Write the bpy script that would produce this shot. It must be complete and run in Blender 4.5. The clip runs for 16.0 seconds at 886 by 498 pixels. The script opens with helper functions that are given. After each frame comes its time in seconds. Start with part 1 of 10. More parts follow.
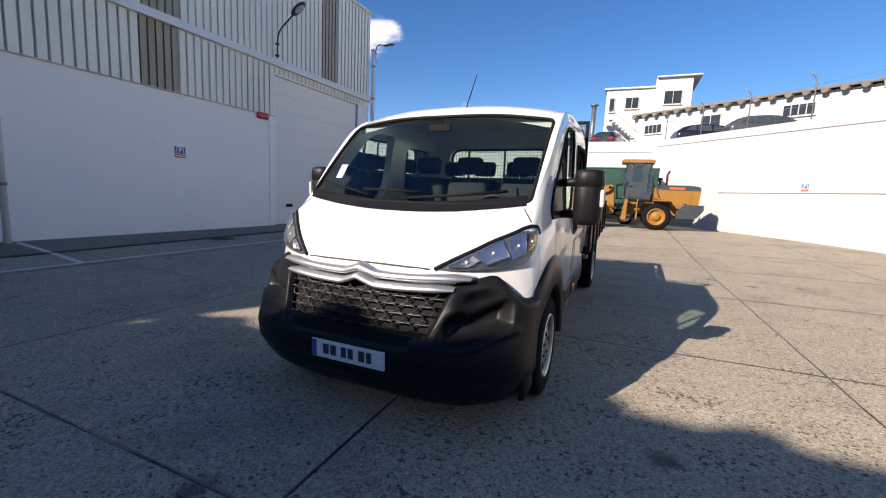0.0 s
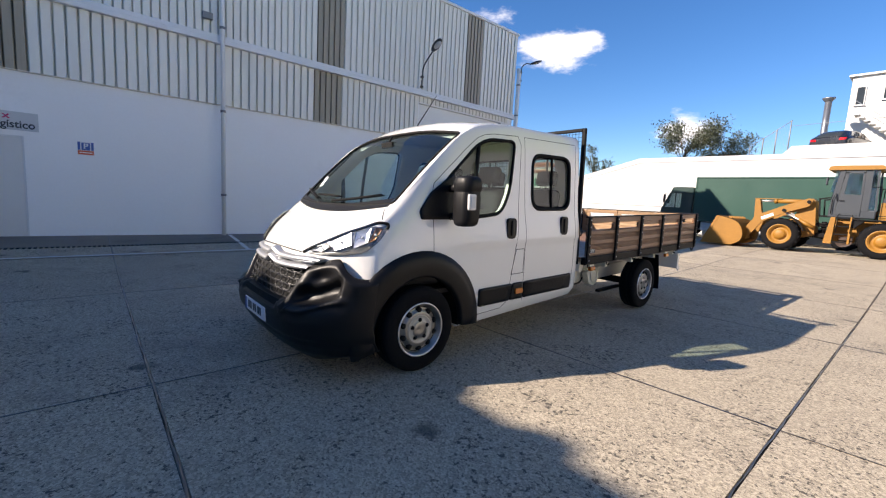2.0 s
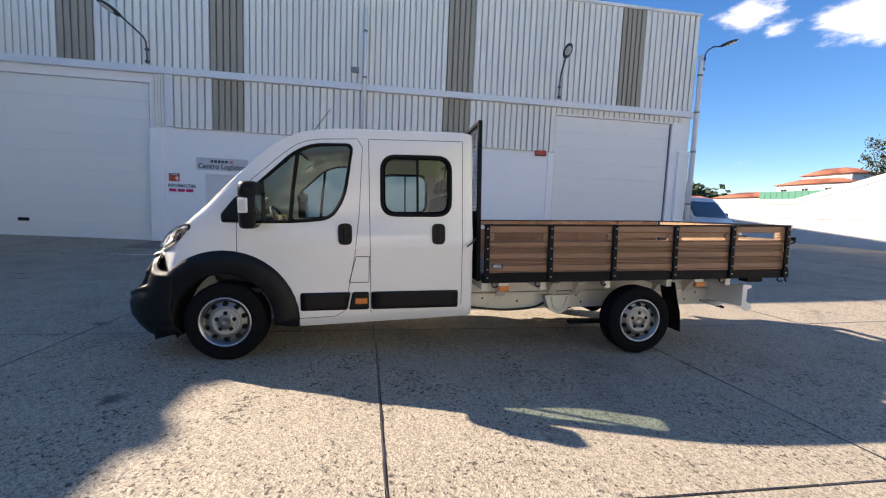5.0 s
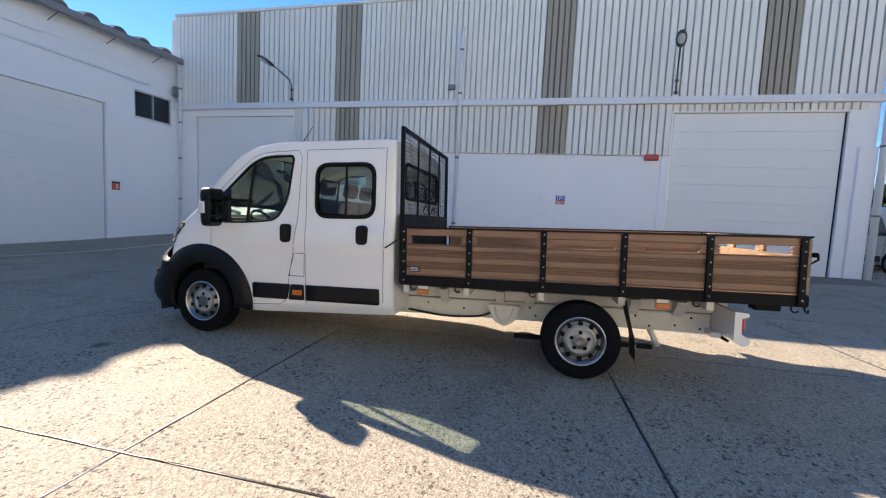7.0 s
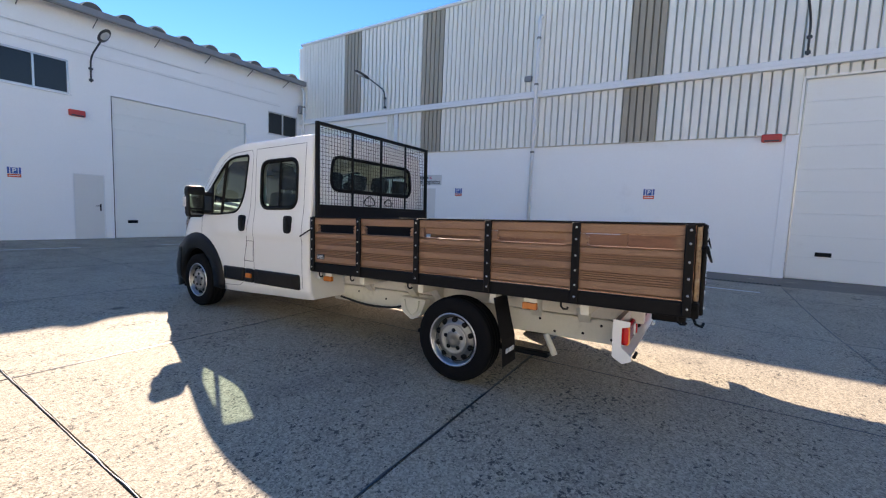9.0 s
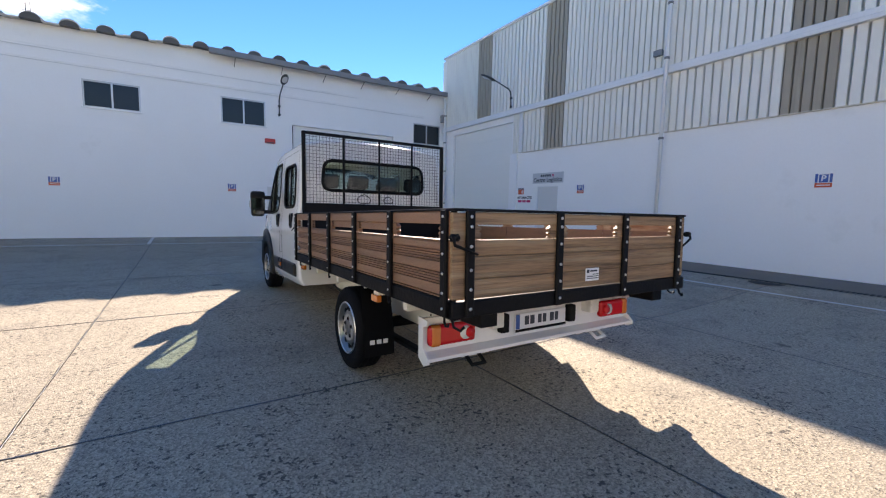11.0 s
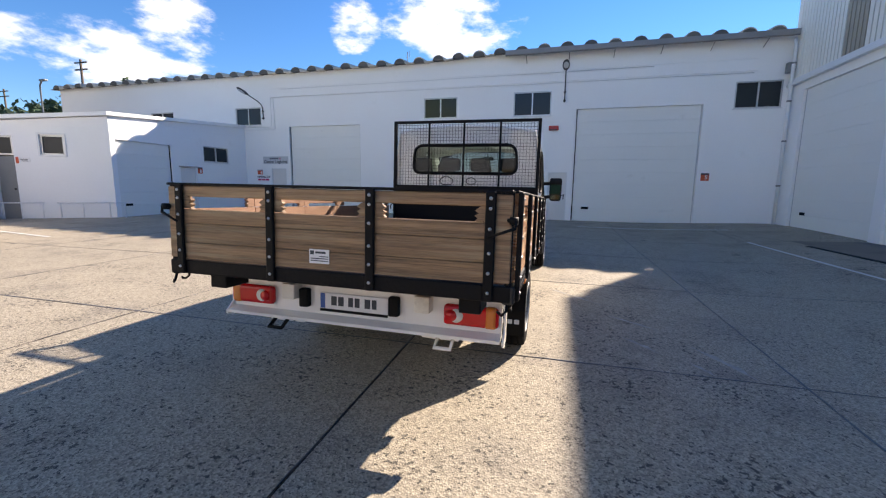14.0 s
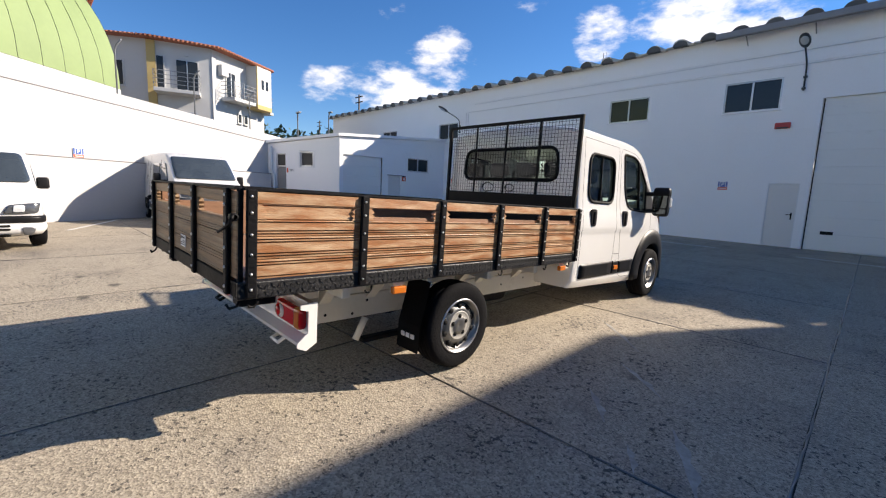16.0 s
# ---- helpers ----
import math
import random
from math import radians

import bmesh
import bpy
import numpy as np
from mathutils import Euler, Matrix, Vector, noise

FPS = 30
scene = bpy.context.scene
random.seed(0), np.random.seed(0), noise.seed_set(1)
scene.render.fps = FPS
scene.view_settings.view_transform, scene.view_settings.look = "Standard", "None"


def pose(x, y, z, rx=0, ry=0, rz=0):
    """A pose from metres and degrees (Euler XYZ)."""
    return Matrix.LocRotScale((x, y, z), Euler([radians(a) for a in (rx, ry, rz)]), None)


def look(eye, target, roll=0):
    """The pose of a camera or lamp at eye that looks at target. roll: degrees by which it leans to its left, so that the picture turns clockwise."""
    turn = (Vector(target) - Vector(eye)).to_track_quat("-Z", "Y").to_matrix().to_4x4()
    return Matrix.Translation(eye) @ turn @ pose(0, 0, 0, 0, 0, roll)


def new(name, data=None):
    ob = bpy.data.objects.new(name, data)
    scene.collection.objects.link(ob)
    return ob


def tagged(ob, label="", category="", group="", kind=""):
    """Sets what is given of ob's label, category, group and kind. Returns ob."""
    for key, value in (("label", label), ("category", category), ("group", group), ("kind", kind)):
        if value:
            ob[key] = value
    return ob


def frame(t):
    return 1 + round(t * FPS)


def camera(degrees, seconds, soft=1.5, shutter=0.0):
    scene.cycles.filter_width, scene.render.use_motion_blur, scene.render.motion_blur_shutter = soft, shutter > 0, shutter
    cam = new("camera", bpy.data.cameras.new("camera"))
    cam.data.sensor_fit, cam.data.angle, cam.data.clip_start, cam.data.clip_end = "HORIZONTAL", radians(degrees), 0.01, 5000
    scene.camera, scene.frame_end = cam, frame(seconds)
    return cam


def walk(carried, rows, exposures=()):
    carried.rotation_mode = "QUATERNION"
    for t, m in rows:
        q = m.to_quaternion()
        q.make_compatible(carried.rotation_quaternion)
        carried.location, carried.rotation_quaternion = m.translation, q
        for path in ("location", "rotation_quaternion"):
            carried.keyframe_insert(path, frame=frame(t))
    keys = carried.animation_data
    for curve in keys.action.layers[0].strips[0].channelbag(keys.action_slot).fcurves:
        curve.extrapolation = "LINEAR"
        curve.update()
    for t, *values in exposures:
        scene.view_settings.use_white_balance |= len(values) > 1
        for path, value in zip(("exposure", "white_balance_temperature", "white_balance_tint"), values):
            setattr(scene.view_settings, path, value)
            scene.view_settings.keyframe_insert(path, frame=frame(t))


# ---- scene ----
cam = camera(94.0, 16.0, soft=1.2)
METRES, EYE, TILT, LEAN, TURN = 19.0, 1.387, 0.0, 0.0, 23.7
ROWS = [
    (0.0, 0.0, 0.0, 0.0, 0.36, -7.57, -2.71),
    (0.5, 0.0306, -0.0077, 0.0011, 7.55, -7.49, -3.11),
    (1.0, 0.0609, -0.0113, 0.0016, 14.28, -7.14, -3.32),
    (1.5, 0.0919, -0.0121, 0.0022, 20.44, -6.96, -3.31),
    (2.0, 0.1211, -0.0022, 0.0017, 26.05, -6.88, -3.22),
    (2.5, 0.1511, 0.0118, 0.0019, 31.4, -6.88, -3.01),
    (3.0, 0.1777, 0.031, 0.0017, 36.42, -6.81, -2.67),
    (3.5, 0.2, 0.0541, 0.0019, 41.28, -6.61, -2.35),
    (4.0, 0.2197, 0.0791, 0.0027, 46.44, -6.35, -2.15),
    (6.5, 0.2952, 0.2118, 0.003, 74.32, -4.6, -2.89),
    (7.0, 0.3022, 0.2411, 0.0031, 79.44, -4.66, -2.79),
    (7.5, 0.3047, 0.2721, 0.0027, 84.49, -4.84, -2.66),
    (8.0, 0.3046, 0.3033, 0.002, 89.43, -5.04, -2.49),
    (8.5, 0.3037, 0.3342, 0.0025, 94.24, -5.26, -2.42),
    (9.0, 0.3, 0.3647, 0.0025, 99.18, -5.37, -2.38),
    (11.5, 0.2318, 0.505, 0.002, 131.94, -6.1, -0.88),
    (12.0, 0.2067, 0.5246, 0.0016, 139.86, -6.47, -0.7),
    (12.5, 0.1803, 0.542, 0.0009, 147.82, -7.03, -0.65),
    (13.0, 0.1532, 0.5553, 0.001, 155.98, -7.66, -0.59),
    (13.5, 0.1234, 0.564, 0.0008, 164.04, -8.17, -0.52),
    (14.0, 0.0928, 0.5702, 0.0014, 172.06, -8.53, -0.66),
    (14.5, 0.0612, 0.5693, 0.0021, 179.96, -8.58, -0.96),
    (15.0, 0.0302, 0.5672, 0.0026, 187.58, -8.47, -1.41),
    (15.5, 0.0006, 0.5571, 0.0022, 195.09, -8.2, -1.82),
    (16.0, -0.0296, 0.5469, 0.0016, 202.48, -7.9, -2.19),
]
walk(cam, [(t, pose(0, 0, EYE, TILT, LEAN, TURN) @ pose(METRES * x, METRES * y, METRES * z, 90 + pitch, roll, yaw)) for t, x, y, z, yaw, pitch, roll in ROWS],
     exposures=[(0.0, 1.32, 7150, 16), (1.2, 1.52, 7200, 16), (3.5, 1.76, 7250, 16), (7.0, 1.98, 7350, 16), (9.0, 2.06, 7350, 16), (12.5, 1.86, 7250, 16), (14.5, 1.68, 7200, 15), (16.0, 1.38, 7050, 14)])

# ---- light ----
SUN_EL, SUN_AZ = 30.2, 30.5          # elevation; angle of the sun from -y towards -x
to_sun = Vector((-math.sin(radians(SUN_AZ)) * math.cos(radians(SUN_EL)), -math.cos(radians(SUN_AZ)) * math.cos(radians(SUN_EL)), math.sin(radians(SUN_EL))))
sun = new("sun", bpy.data.lights.new("sun", "SUN"))
sun.data.energy, sun.data.angle, sun.data.color = 3.4, radians(0.53), (1.0, 0.935, 0.84)
sun.matrix_world = look((0, 0, 60), Vector((0, 0, 60)) - to_sun)

# directions of the clouds: compass angle from +y clockwise, elevation, half width, half height (degrees), thickness
CLOUDS = [(-37.5, 18.6, 5.2, 2.6, 1.0), (-33, 20.0, 2.2, 1.2, 0.75), (-46.5, 21.8, 4.0, 2.0, 0.9), (-43.5, 19.6, 2.2, 1.0, 0.8), (-31.5, 17.6, 1.2, 0.8, 0.5),
          (-43.5, 6.6, 3.5, 0.9, 0.5), (-20, 9.6, 3.5, 2.2, 0.9), (-4.4, 13.6, 2.0, 1.3, 0.5),
          (165.5, 20.5, 7.0, 4.2, 1.0), (152.5, 19.6, 2.8, 2.4, 0.85), (127.5, 12.9, 8.5, 2.4, 0.95), (133.5, 16.2, 3.8, 3.2, 0.92), (119, 12.8, 4.0, 1.9, 0.8),
          (160, 27, 6, 3.5, 0.8), (140, 24, 4, 2, 0.45), (126, 22, 4, 2, 0.35)]
world = bpy.data.worlds.new("sky")
scene.world = world
world.use_nodes = True
wn, wl = world.node_tree.nodes, world.node_tree.links
wn.clear()


def wnode(kind, **kw):
    n = wn.new(kind)
    for k, v in kw.items():
        if k == "op":
            n.operation = v
        else:
            n.inputs[int(k[1:])].default_value = v
    return n


w_out, w_bg, w_sky = wn.new("ShaderNodeOutputWorld"), wn.new("ShaderNodeBackground"), wn.new("ShaderNodeTexSky")
w_sky.sky_type, w_sky.sun_disc = "NISHITA", False
w_sky.sun_elevation, w_sky.sun_rotation = radians(SUN_EL), radians(180 + SUN_AZ)
w_sky.air_density, w_sky.dust_density, w_sky.ozone_density, w_sky.altitude = 1.0, 0.0, 6.0, 50
w_bg.inputs[1].default_value = 0.08
w_geo = wn.new("ShaderNodeTexCoord")
w_noise = wn.new("ShaderNodeTexNoise")
w_noise.inputs["Scale"].default_value, w_noise.inputs["Detail"].default_value, w_noise.inputs["Roughness"].default_value = 9.0, 7.0, 0.6
w_warp = wnode("ShaderNodeVectorMath", op="MULTIPLY", i1=(1, 1, 2.2))
wl.new(w_geo.outputs["Generated"], w_warp.inputs[0])
wl.new(w_warp.outputs[0], w_noise.inputs["Vector"])
w_last = None
for az, el, half_w, half_h, thick in CLOUDS:
    a, e = radians(az), radians(el)
    mid = Vector((math.sin(a) * math.cos(e), math.cos(a) * math.cos(e), math.sin(e)))
    side = Vector((math.cos(a), -math.sin(a), 0))
    up = side.cross(mid)
    off = wnode("ShaderNodeVectorMath", op="SUBTRACT", i1=mid)
    wl.new(w_geo.outputs["Generated"], off.inputs[0])
    sq = []
    for axis, half in ((side, half_w), (up, half_h), (mid, 20.0)):
        dot = wnode("ShaderNodeVectorMath", op="DOT_PRODUCT", i1=axis / radians(half))
        wl.new(off.outputs[0], dot.inputs[0])
        p = wnode("ShaderNodeMath", op="MULTIPLY")
        wl.new(dot.outputs["Value"], p.inputs[0])
        wl.new(dot.outputs["Value"], p.inputs[1])
        sq.append(p)
    s1, s2 = wnode("ShaderNodeMath", op="ADD"), wnode("ShaderNodeMath", op="ADD")
    wl.new(sq[0].outputs[0], s1.inputs[0]), wl.new(sq[1].outputs[0], s1.inputs[1])
    wl.new(s1.outputs[0], s2.inputs[0]), wl.new(sq[2].outputs[0], s2.inputs[1])
    fall = wnode("ShaderNodeMath", op="MULTIPLY_ADD", i1=-0.42 * thick, i2=thick)
    fall.use_clamp = True
    wl.new(s2.outputs[0], fall.inputs[0])
    if w_last is None:
        w_last = fall
    else:
        m = wnode("ShaderNodeMath", op="MAXIMUM")
        wl.new(w_last.outputs[0], m.inputs[0]), wl.new(fall.outputs[0], m.inputs[1])
        w_last = m
w_sum = wnode("ShaderNodeMath", op="MULTIPLY_ADD", i1=2.6)
wl.new(w_noise.outputs["Fac"], w_sum.inputs[0]), wl.new(w_last.outputs[0], w_sum.inputs[2])
w_ramp = wn.new("ShaderNodeMapRange")
w_ramp.interpolation_type = "SMOOTHSTEP"
w_ramp.inputs["From Min"].default_value, w_ramp.inputs["From Max"].default_value = 1.72, 2.45
wl.new(w_sum.outputs[0], w_ramp.inputs["Value"])
w_gate = wnode("ShaderNodeMath", op="MULTIPLY")
w_any = wnode("ShaderNodeMath", op="GREATER_THAN", i1=0.001)
wl.new(w_last.outputs[0], w_any.inputs[0])
wl.new(w_ramp.outputs[0], w_gate.inputs[0]), wl.new(w_any.outputs[0], w_gate.inputs[1])
w_mix = wn.new("ShaderNodeMix")
w_mix.data_type = "RGBA"
w_mix.inputs["B"].default_value = (6.4, 6.5, 6.8, 1)
wl.new(w_gate.outputs[0], w_mix.inputs["Factor"])
w_sat = wn.new("ShaderNodeHueSaturation")
w_sat.inputs["Hue"].default_value, w_sat.inputs["Saturation"].default_value, w_sat.inputs["Value"].default_value = 0.505, 1.18, 0.80
wl.new(w_sky.outputs[0], w_sat.inputs["Color"])
wl.new(w_sat.outputs[0], w_mix.inputs["A"])
wl.new(w_mix.outputs["Result"], w_bg.inputs[0])
wl.new(w_bg.outputs[0], w_out.inputs[0])


# ---- materials ----
def surf(name, color, rough=0.5, metal=0.0, var=0.12, scale=2.0, fine=40.0, bump=0.0, dirt=None, dirt_amount=0.0, dirt_scale=1.2, stretch=(1, 1, 1), rand=0.0, spec=0.5, coat=0.0, island=0.0):
    """A painted, cast or sawn surface: colour varied at two scales, stains, fine relief."""
    m = bpy.data.materials.new(name)
    m.use_nodes = True
    nt = m.node_tree
    n, l = nt.nodes, nt.links
    b = n["Principled BSDF"]
    b.inputs["Roughness"].default_value, b.inputs["Metallic"].default_value = rough, metal
    b.inputs["Specular IOR Level"].default_value = spec
    if coat:
        b.inputs["Coat Weight"].default_value, b.inputs["Coat Roughness"].default_value = coat, 0.06
    tc, mp = n.new("ShaderNodeTexCoord"), n.new("ShaderNodeMapping")
    mp.inputs["Scale"].default_value = stretch
    l.new(tc.outputs["Object"], mp.inputs["Vector"])
    info = n.new("ShaderNodeObjectInfo")
    shift = n.new("ShaderNodeVectorMath")
    shift.operation = "ADD"
    l.new(mp.outputs[0], shift.inputs[0])
    if rand:
        mul = n.new("ShaderNodeMath")
        mul.operation, mul.inputs[1].default_value = "MULTIPLY", 37.0
        l.new(info.outputs["Random"], mul.inputs[0])
        l.new(mul.outputs[0], shift.inputs[1])

    def noise_tex(sc, detail=4.0, rough_=0.55):
        t = n.new("ShaderNodeTexNoise")
        t.inputs["Scale"].default_value, t.inputs["Detail"].default_value, t.inputs["Roughness"].default_value = sc, detail, rough_
        l.new(shift.outputs[0], t.inputs["Vector"])
        return t

    def math_(op, a, bb):
        t = n.new("ShaderNodeMath")
        t.operation = op
        for i, v in ((0, a), (1, bb)):
            if isinstance(v, float):
                t.inputs[i].default_value = v
            else:
                l.new(v, t.inputs[i])
        return t.outputs[0]

    big, small = noise_tex(scale), noise_tex(fine, 3.0)
    v = math_("ADD", math_("MULTIPLY", math_("SUBTRACT", big.outputs["Fac"], 0.5), 2.0 * var), math_("MULTIPLY", math_("SUBTRACT", small.outputs["Fac"], 0.5), 1.2 * var))
    if rand:
        v = math_("ADD", v, math_("MULTIPLY", math_("SUBTRACT", info.outputs["Random"], 0.5), rand))
    if island:
        geo = n.new("ShaderNodeNewGeometry")
        v = math_("ADD", v, math_("MULTIPLY", math_("SUBTRACT", geo.outputs["Random Per Island"], 0.5), island))
    v = math_("ADD", v, 1.0)
    hsv = n.new("ShaderNodeHueSaturation")
    hsv.inputs["Color"].default_value = (*color, 1)
    l.new(v, hsv.inputs["Value"])
    col = hsv.outputs[0]
    if dirt:
        dn = noise_tex(dirt_scale, 6.0, 0.65)
        rr = n.new("ShaderNodeMapRange")
        rr.inputs["From Min"].default_value, rr.inputs["From Max"].default_value = 0.66 - 0.3 * dirt_amount, 0.80
        rr.inputs["To Max"].default_value = min(1.0, 0.35 + dirt_amount)
        l.new(dn.outputs["Fac"], rr.inputs["Value"])
        mx = n.new("ShaderNodeMix")
        mx.data_type = "RGBA"
        mx.inputs["B"].default_value = (*dirt, 1)
        l.new(rr.outputs[0], mx.inputs["Factor"])
        l.new(col, mx.inputs["A"])
        col = mx.outputs["Result"]
    l.new(col, b.inputs["Base Color"])
    rv = math_("ADD", math_("MULTIPLY", math_("SUBTRACT", big.outputs["Fac"], 0.5), 0.25), float(rough))
    l.new(rv, b.inputs["Roughness"])
    if bump:
        bp = n.new("ShaderNodeBump")
        bp.inputs["Strength"].default_value, bp.inputs["Distance"].default_value = min(1.0, bump), 0.01
        l.new(small.outputs["Fac"], bp.inputs["Height"])
        l.new(bp.outputs[0], b.inputs["Normal"])
    return m


def glass(name, color, rough=0.0, mix=0.75, tint=(0.7, 0.8, 0.78)):
    """Thin tinted glazing: see-through with a mirror-like surface."""
    m = bpy.data.materials.new(name)
    m.use_nodes = True
    n, l = m.node_tree.nodes, m.node_tree.links
    n.clear()
    out, tr, gl, mx, fr = (n.new("ShaderNode" + k) for k in ("OutputMaterial", "BsdfTransparent", "BsdfGlossy", "MixShader", "Fresnel"))
    tr.inputs[0].default_value = (*tint, 1)
    gl.inputs[0].default_value, gl.inputs[1].default_value = (*color, 1), rough
    fr.inputs[0].default_value = 1.38
    add = n.new("ShaderNodeMath")
    add.operation, add.inputs[1].default_value = "MULTIPLY_ADD", 1.0
    add.inputs[2].default_value = 1 - mix
    l.new(fr.outputs[0], add.inputs[0])
    l.new(add.outputs[0], mx.inputs[0])
    l.new(tr.outputs[0], mx.inputs[1]), l.new(gl.outputs[0], mx.inputs[2])
    l.new(mx.outputs[0], out.inputs[0])
    return m


def concrete(name):
    """Worn exposed-aggregate concrete: tone by slab, broad stains, pitted grain, dark pits, old oil spots."""
    m = surf(name, (0.37, 0.32, 0.245), 0.8, var=0.15, scale=0.55, fine=30, rand=0.10, dirt=(0.15, 0.135, 0.12), dirt_amount=0.42, dirt_scale=0.9, spec=0.3)
    n, l = m.node_tree.nodes, m.node_tree.links
    b = n["Principled BSDF"]
    src = b.inputs["Base Color"].links[0].from_socket
    geo = n.new("ShaderNodeNewGeometry")
    vor = n.new("ShaderNodeTexVoronoi")
    vor.inputs["Scale"].default_value = 80
    l.new(geo.outputs["Position"], vor.inputs["Vector"])
    grain = n.new("ShaderNodeMapRange")
    grain.inputs["From Min"].default_value, grain.inputs["From Max"].default_value = 0.0, 0.9
    grain.inputs["To Min"].default_value, grain.inputs["To Max"].default_value = 0.66, 1.28
    sep = n.new("ShaderNodeSeparateColor")
    l.new(vor.outputs["Color"], sep.inputs[0])
    l.new(sep.outputs[0], grain.inputs["Value"])
    mul = n.new("ShaderNodeVectorMath")
    mul.operation = "SCALE"
    l.new(src, mul.inputs[0]), l.new(grain.outputs[0], mul.inputs["Scale"])
    pit = n.new("ShaderNodeTexNoise")
    pit.inputs["Scale"].default_value, pit.inputs["Detail"].default_value, pit.inputs["Roughness"].default_value = 30.0, 5.0, 0.62
    l.new(geo.outputs["Position"], pit.inputs["Vector"])
    pr = n.new("ShaderNodeMapRange")
    pr.inputs["From Min"].default_value, pr.inputs["From Max"].default_value, pr.inputs["To Max"].default_value = 0.592, 0.63, 0.9
    dens = n.new("ShaderNodeTexNoise")
    dens.inputs["Scale"].default_value, dens.inputs["Detail"].default_value, dens.inputs["Roughness"].default_value = 1.7, 4.0, 0.6
    l.new(geo.outputs["Position"], dens.inputs["Vector"])
    lift = n.new("ShaderNodeMath")
    lift.operation = "MULTIPLY_ADD"
    lift.inputs[1].default_value, lift.inputs[2].default_value = 0.34, -0.17
    l.new(dens.outputs["Fac"], lift.inputs[0])
    both = n.new("ShaderNodeMath")
    both.operation = "ADD"
    l.new(lift.outputs[0], both.inputs[0]), l.new(pit.outputs["Fac"], both.inputs[1])
    l.new(both.outputs[0], pr.inputs["Value"])
    mx = n.new("ShaderNodeMix")
    mx.data_type = "RGBA"
    mx.inputs["B"].default_value = (0.065, 0.059, 0.052, 1)
    l.new(pr.outputs[0], mx.inputs["Factor"]), l.new(mul.outputs[0], mx.inputs["A"])
    pit2 = n.new("ShaderNodeTexNoise")
    pit2.inputs["Scale"].default_value, pit2.inputs["Detail"].default_value, pit2.inputs["Roughness"].default_value = 95.0, 2.0, 0.5
    l.new(geo.outputs["Position"], pit2.inputs["Vector"])
    pr2 = n.new("ShaderNodeMapRange")
    pr2.inputs["From Min"].default_value, pr2.inputs["From Max"].default_value, pr2.inputs["To Max"].default_value = 0.60, 0.64, 0.7
    l.new(pit2.outputs["Fac"], pr2.inputs["Value"])
    mx0 = n.new("ShaderNodeMix")
    mx0.data_type = "RGBA"
    mx0.inputs["B"].default_value = (0.12, 0.10, 0.085, 1)
    l.new(pr2.outputs[0], mx0.inputs["Factor"]), l.new(mx.outputs["Result"], mx0.inputs["A"])
    mx = mx0
    spot = n.new("ShaderNodeTexVoronoi")
    spot.inputs["Scale"].default_value = 0.9
    wob = n.new("ShaderNodeTexNoise")
    wob.inputs["Scale"].default_value, wob.inputs["Detail"].default_value = 7.0, 3.0
    l.new(geo.outputs["Position"], wob.inputs["Vector"])
    wv = n.new("ShaderNodeVectorMath")
    wv.operation = "MULTIPLY_ADD"
    wv.inputs[1].default_value = (0.25, 0.25, 0.25)
    l.new(wob.outputs["Color"], wv.inputs[0]), l.new(geo.outputs["Position"], wv.inputs[2])
    l.new(wv.outputs[0], spot.inputs["Vector"])
    sr = n.new("ShaderNodeMapRange")
    sr.inputs["From Min"].default_value, sr.inputs["From Max"].default_value = 0.10, 0.045
    sr.inputs["To Min"].default_value, sr.inputs["To Max"].default_value = 0.0, 0.75
    l.new(spot.outputs["Distance"], sr.inputs["Value"])
    mx2 = n.new("ShaderNodeMix")
    mx2.data_type = "RGBA"
    mx2.inputs["B"].default_value = (0.05, 0.047, 0.043, 1)
    l.new(sr.outputs[0], mx2.inputs["Factor"]), l.new(mx.outputs["Result"], mx2.inputs["A"])
    l.new(mx2.outputs["Result"], b.inputs["Base Color"])
    bp = n.new("ShaderNodeBump")
    bp.inputs["Strength"].default_value, bp.inputs["Distance"].default_value = 0.5, 0.006
    comb = n.new("ShaderNodeMath")
    comb.operation = "SUBTRACT"
    l.new(vor.outputs["Distance"], comb.inputs[0]), l.new(pr.outputs[0], comb.inputs[1])
    l.new(comb.outputs[0], bp.inputs["Height"])
    l.new(bp.outputs[0], b.inputs["Normal"])
    return m


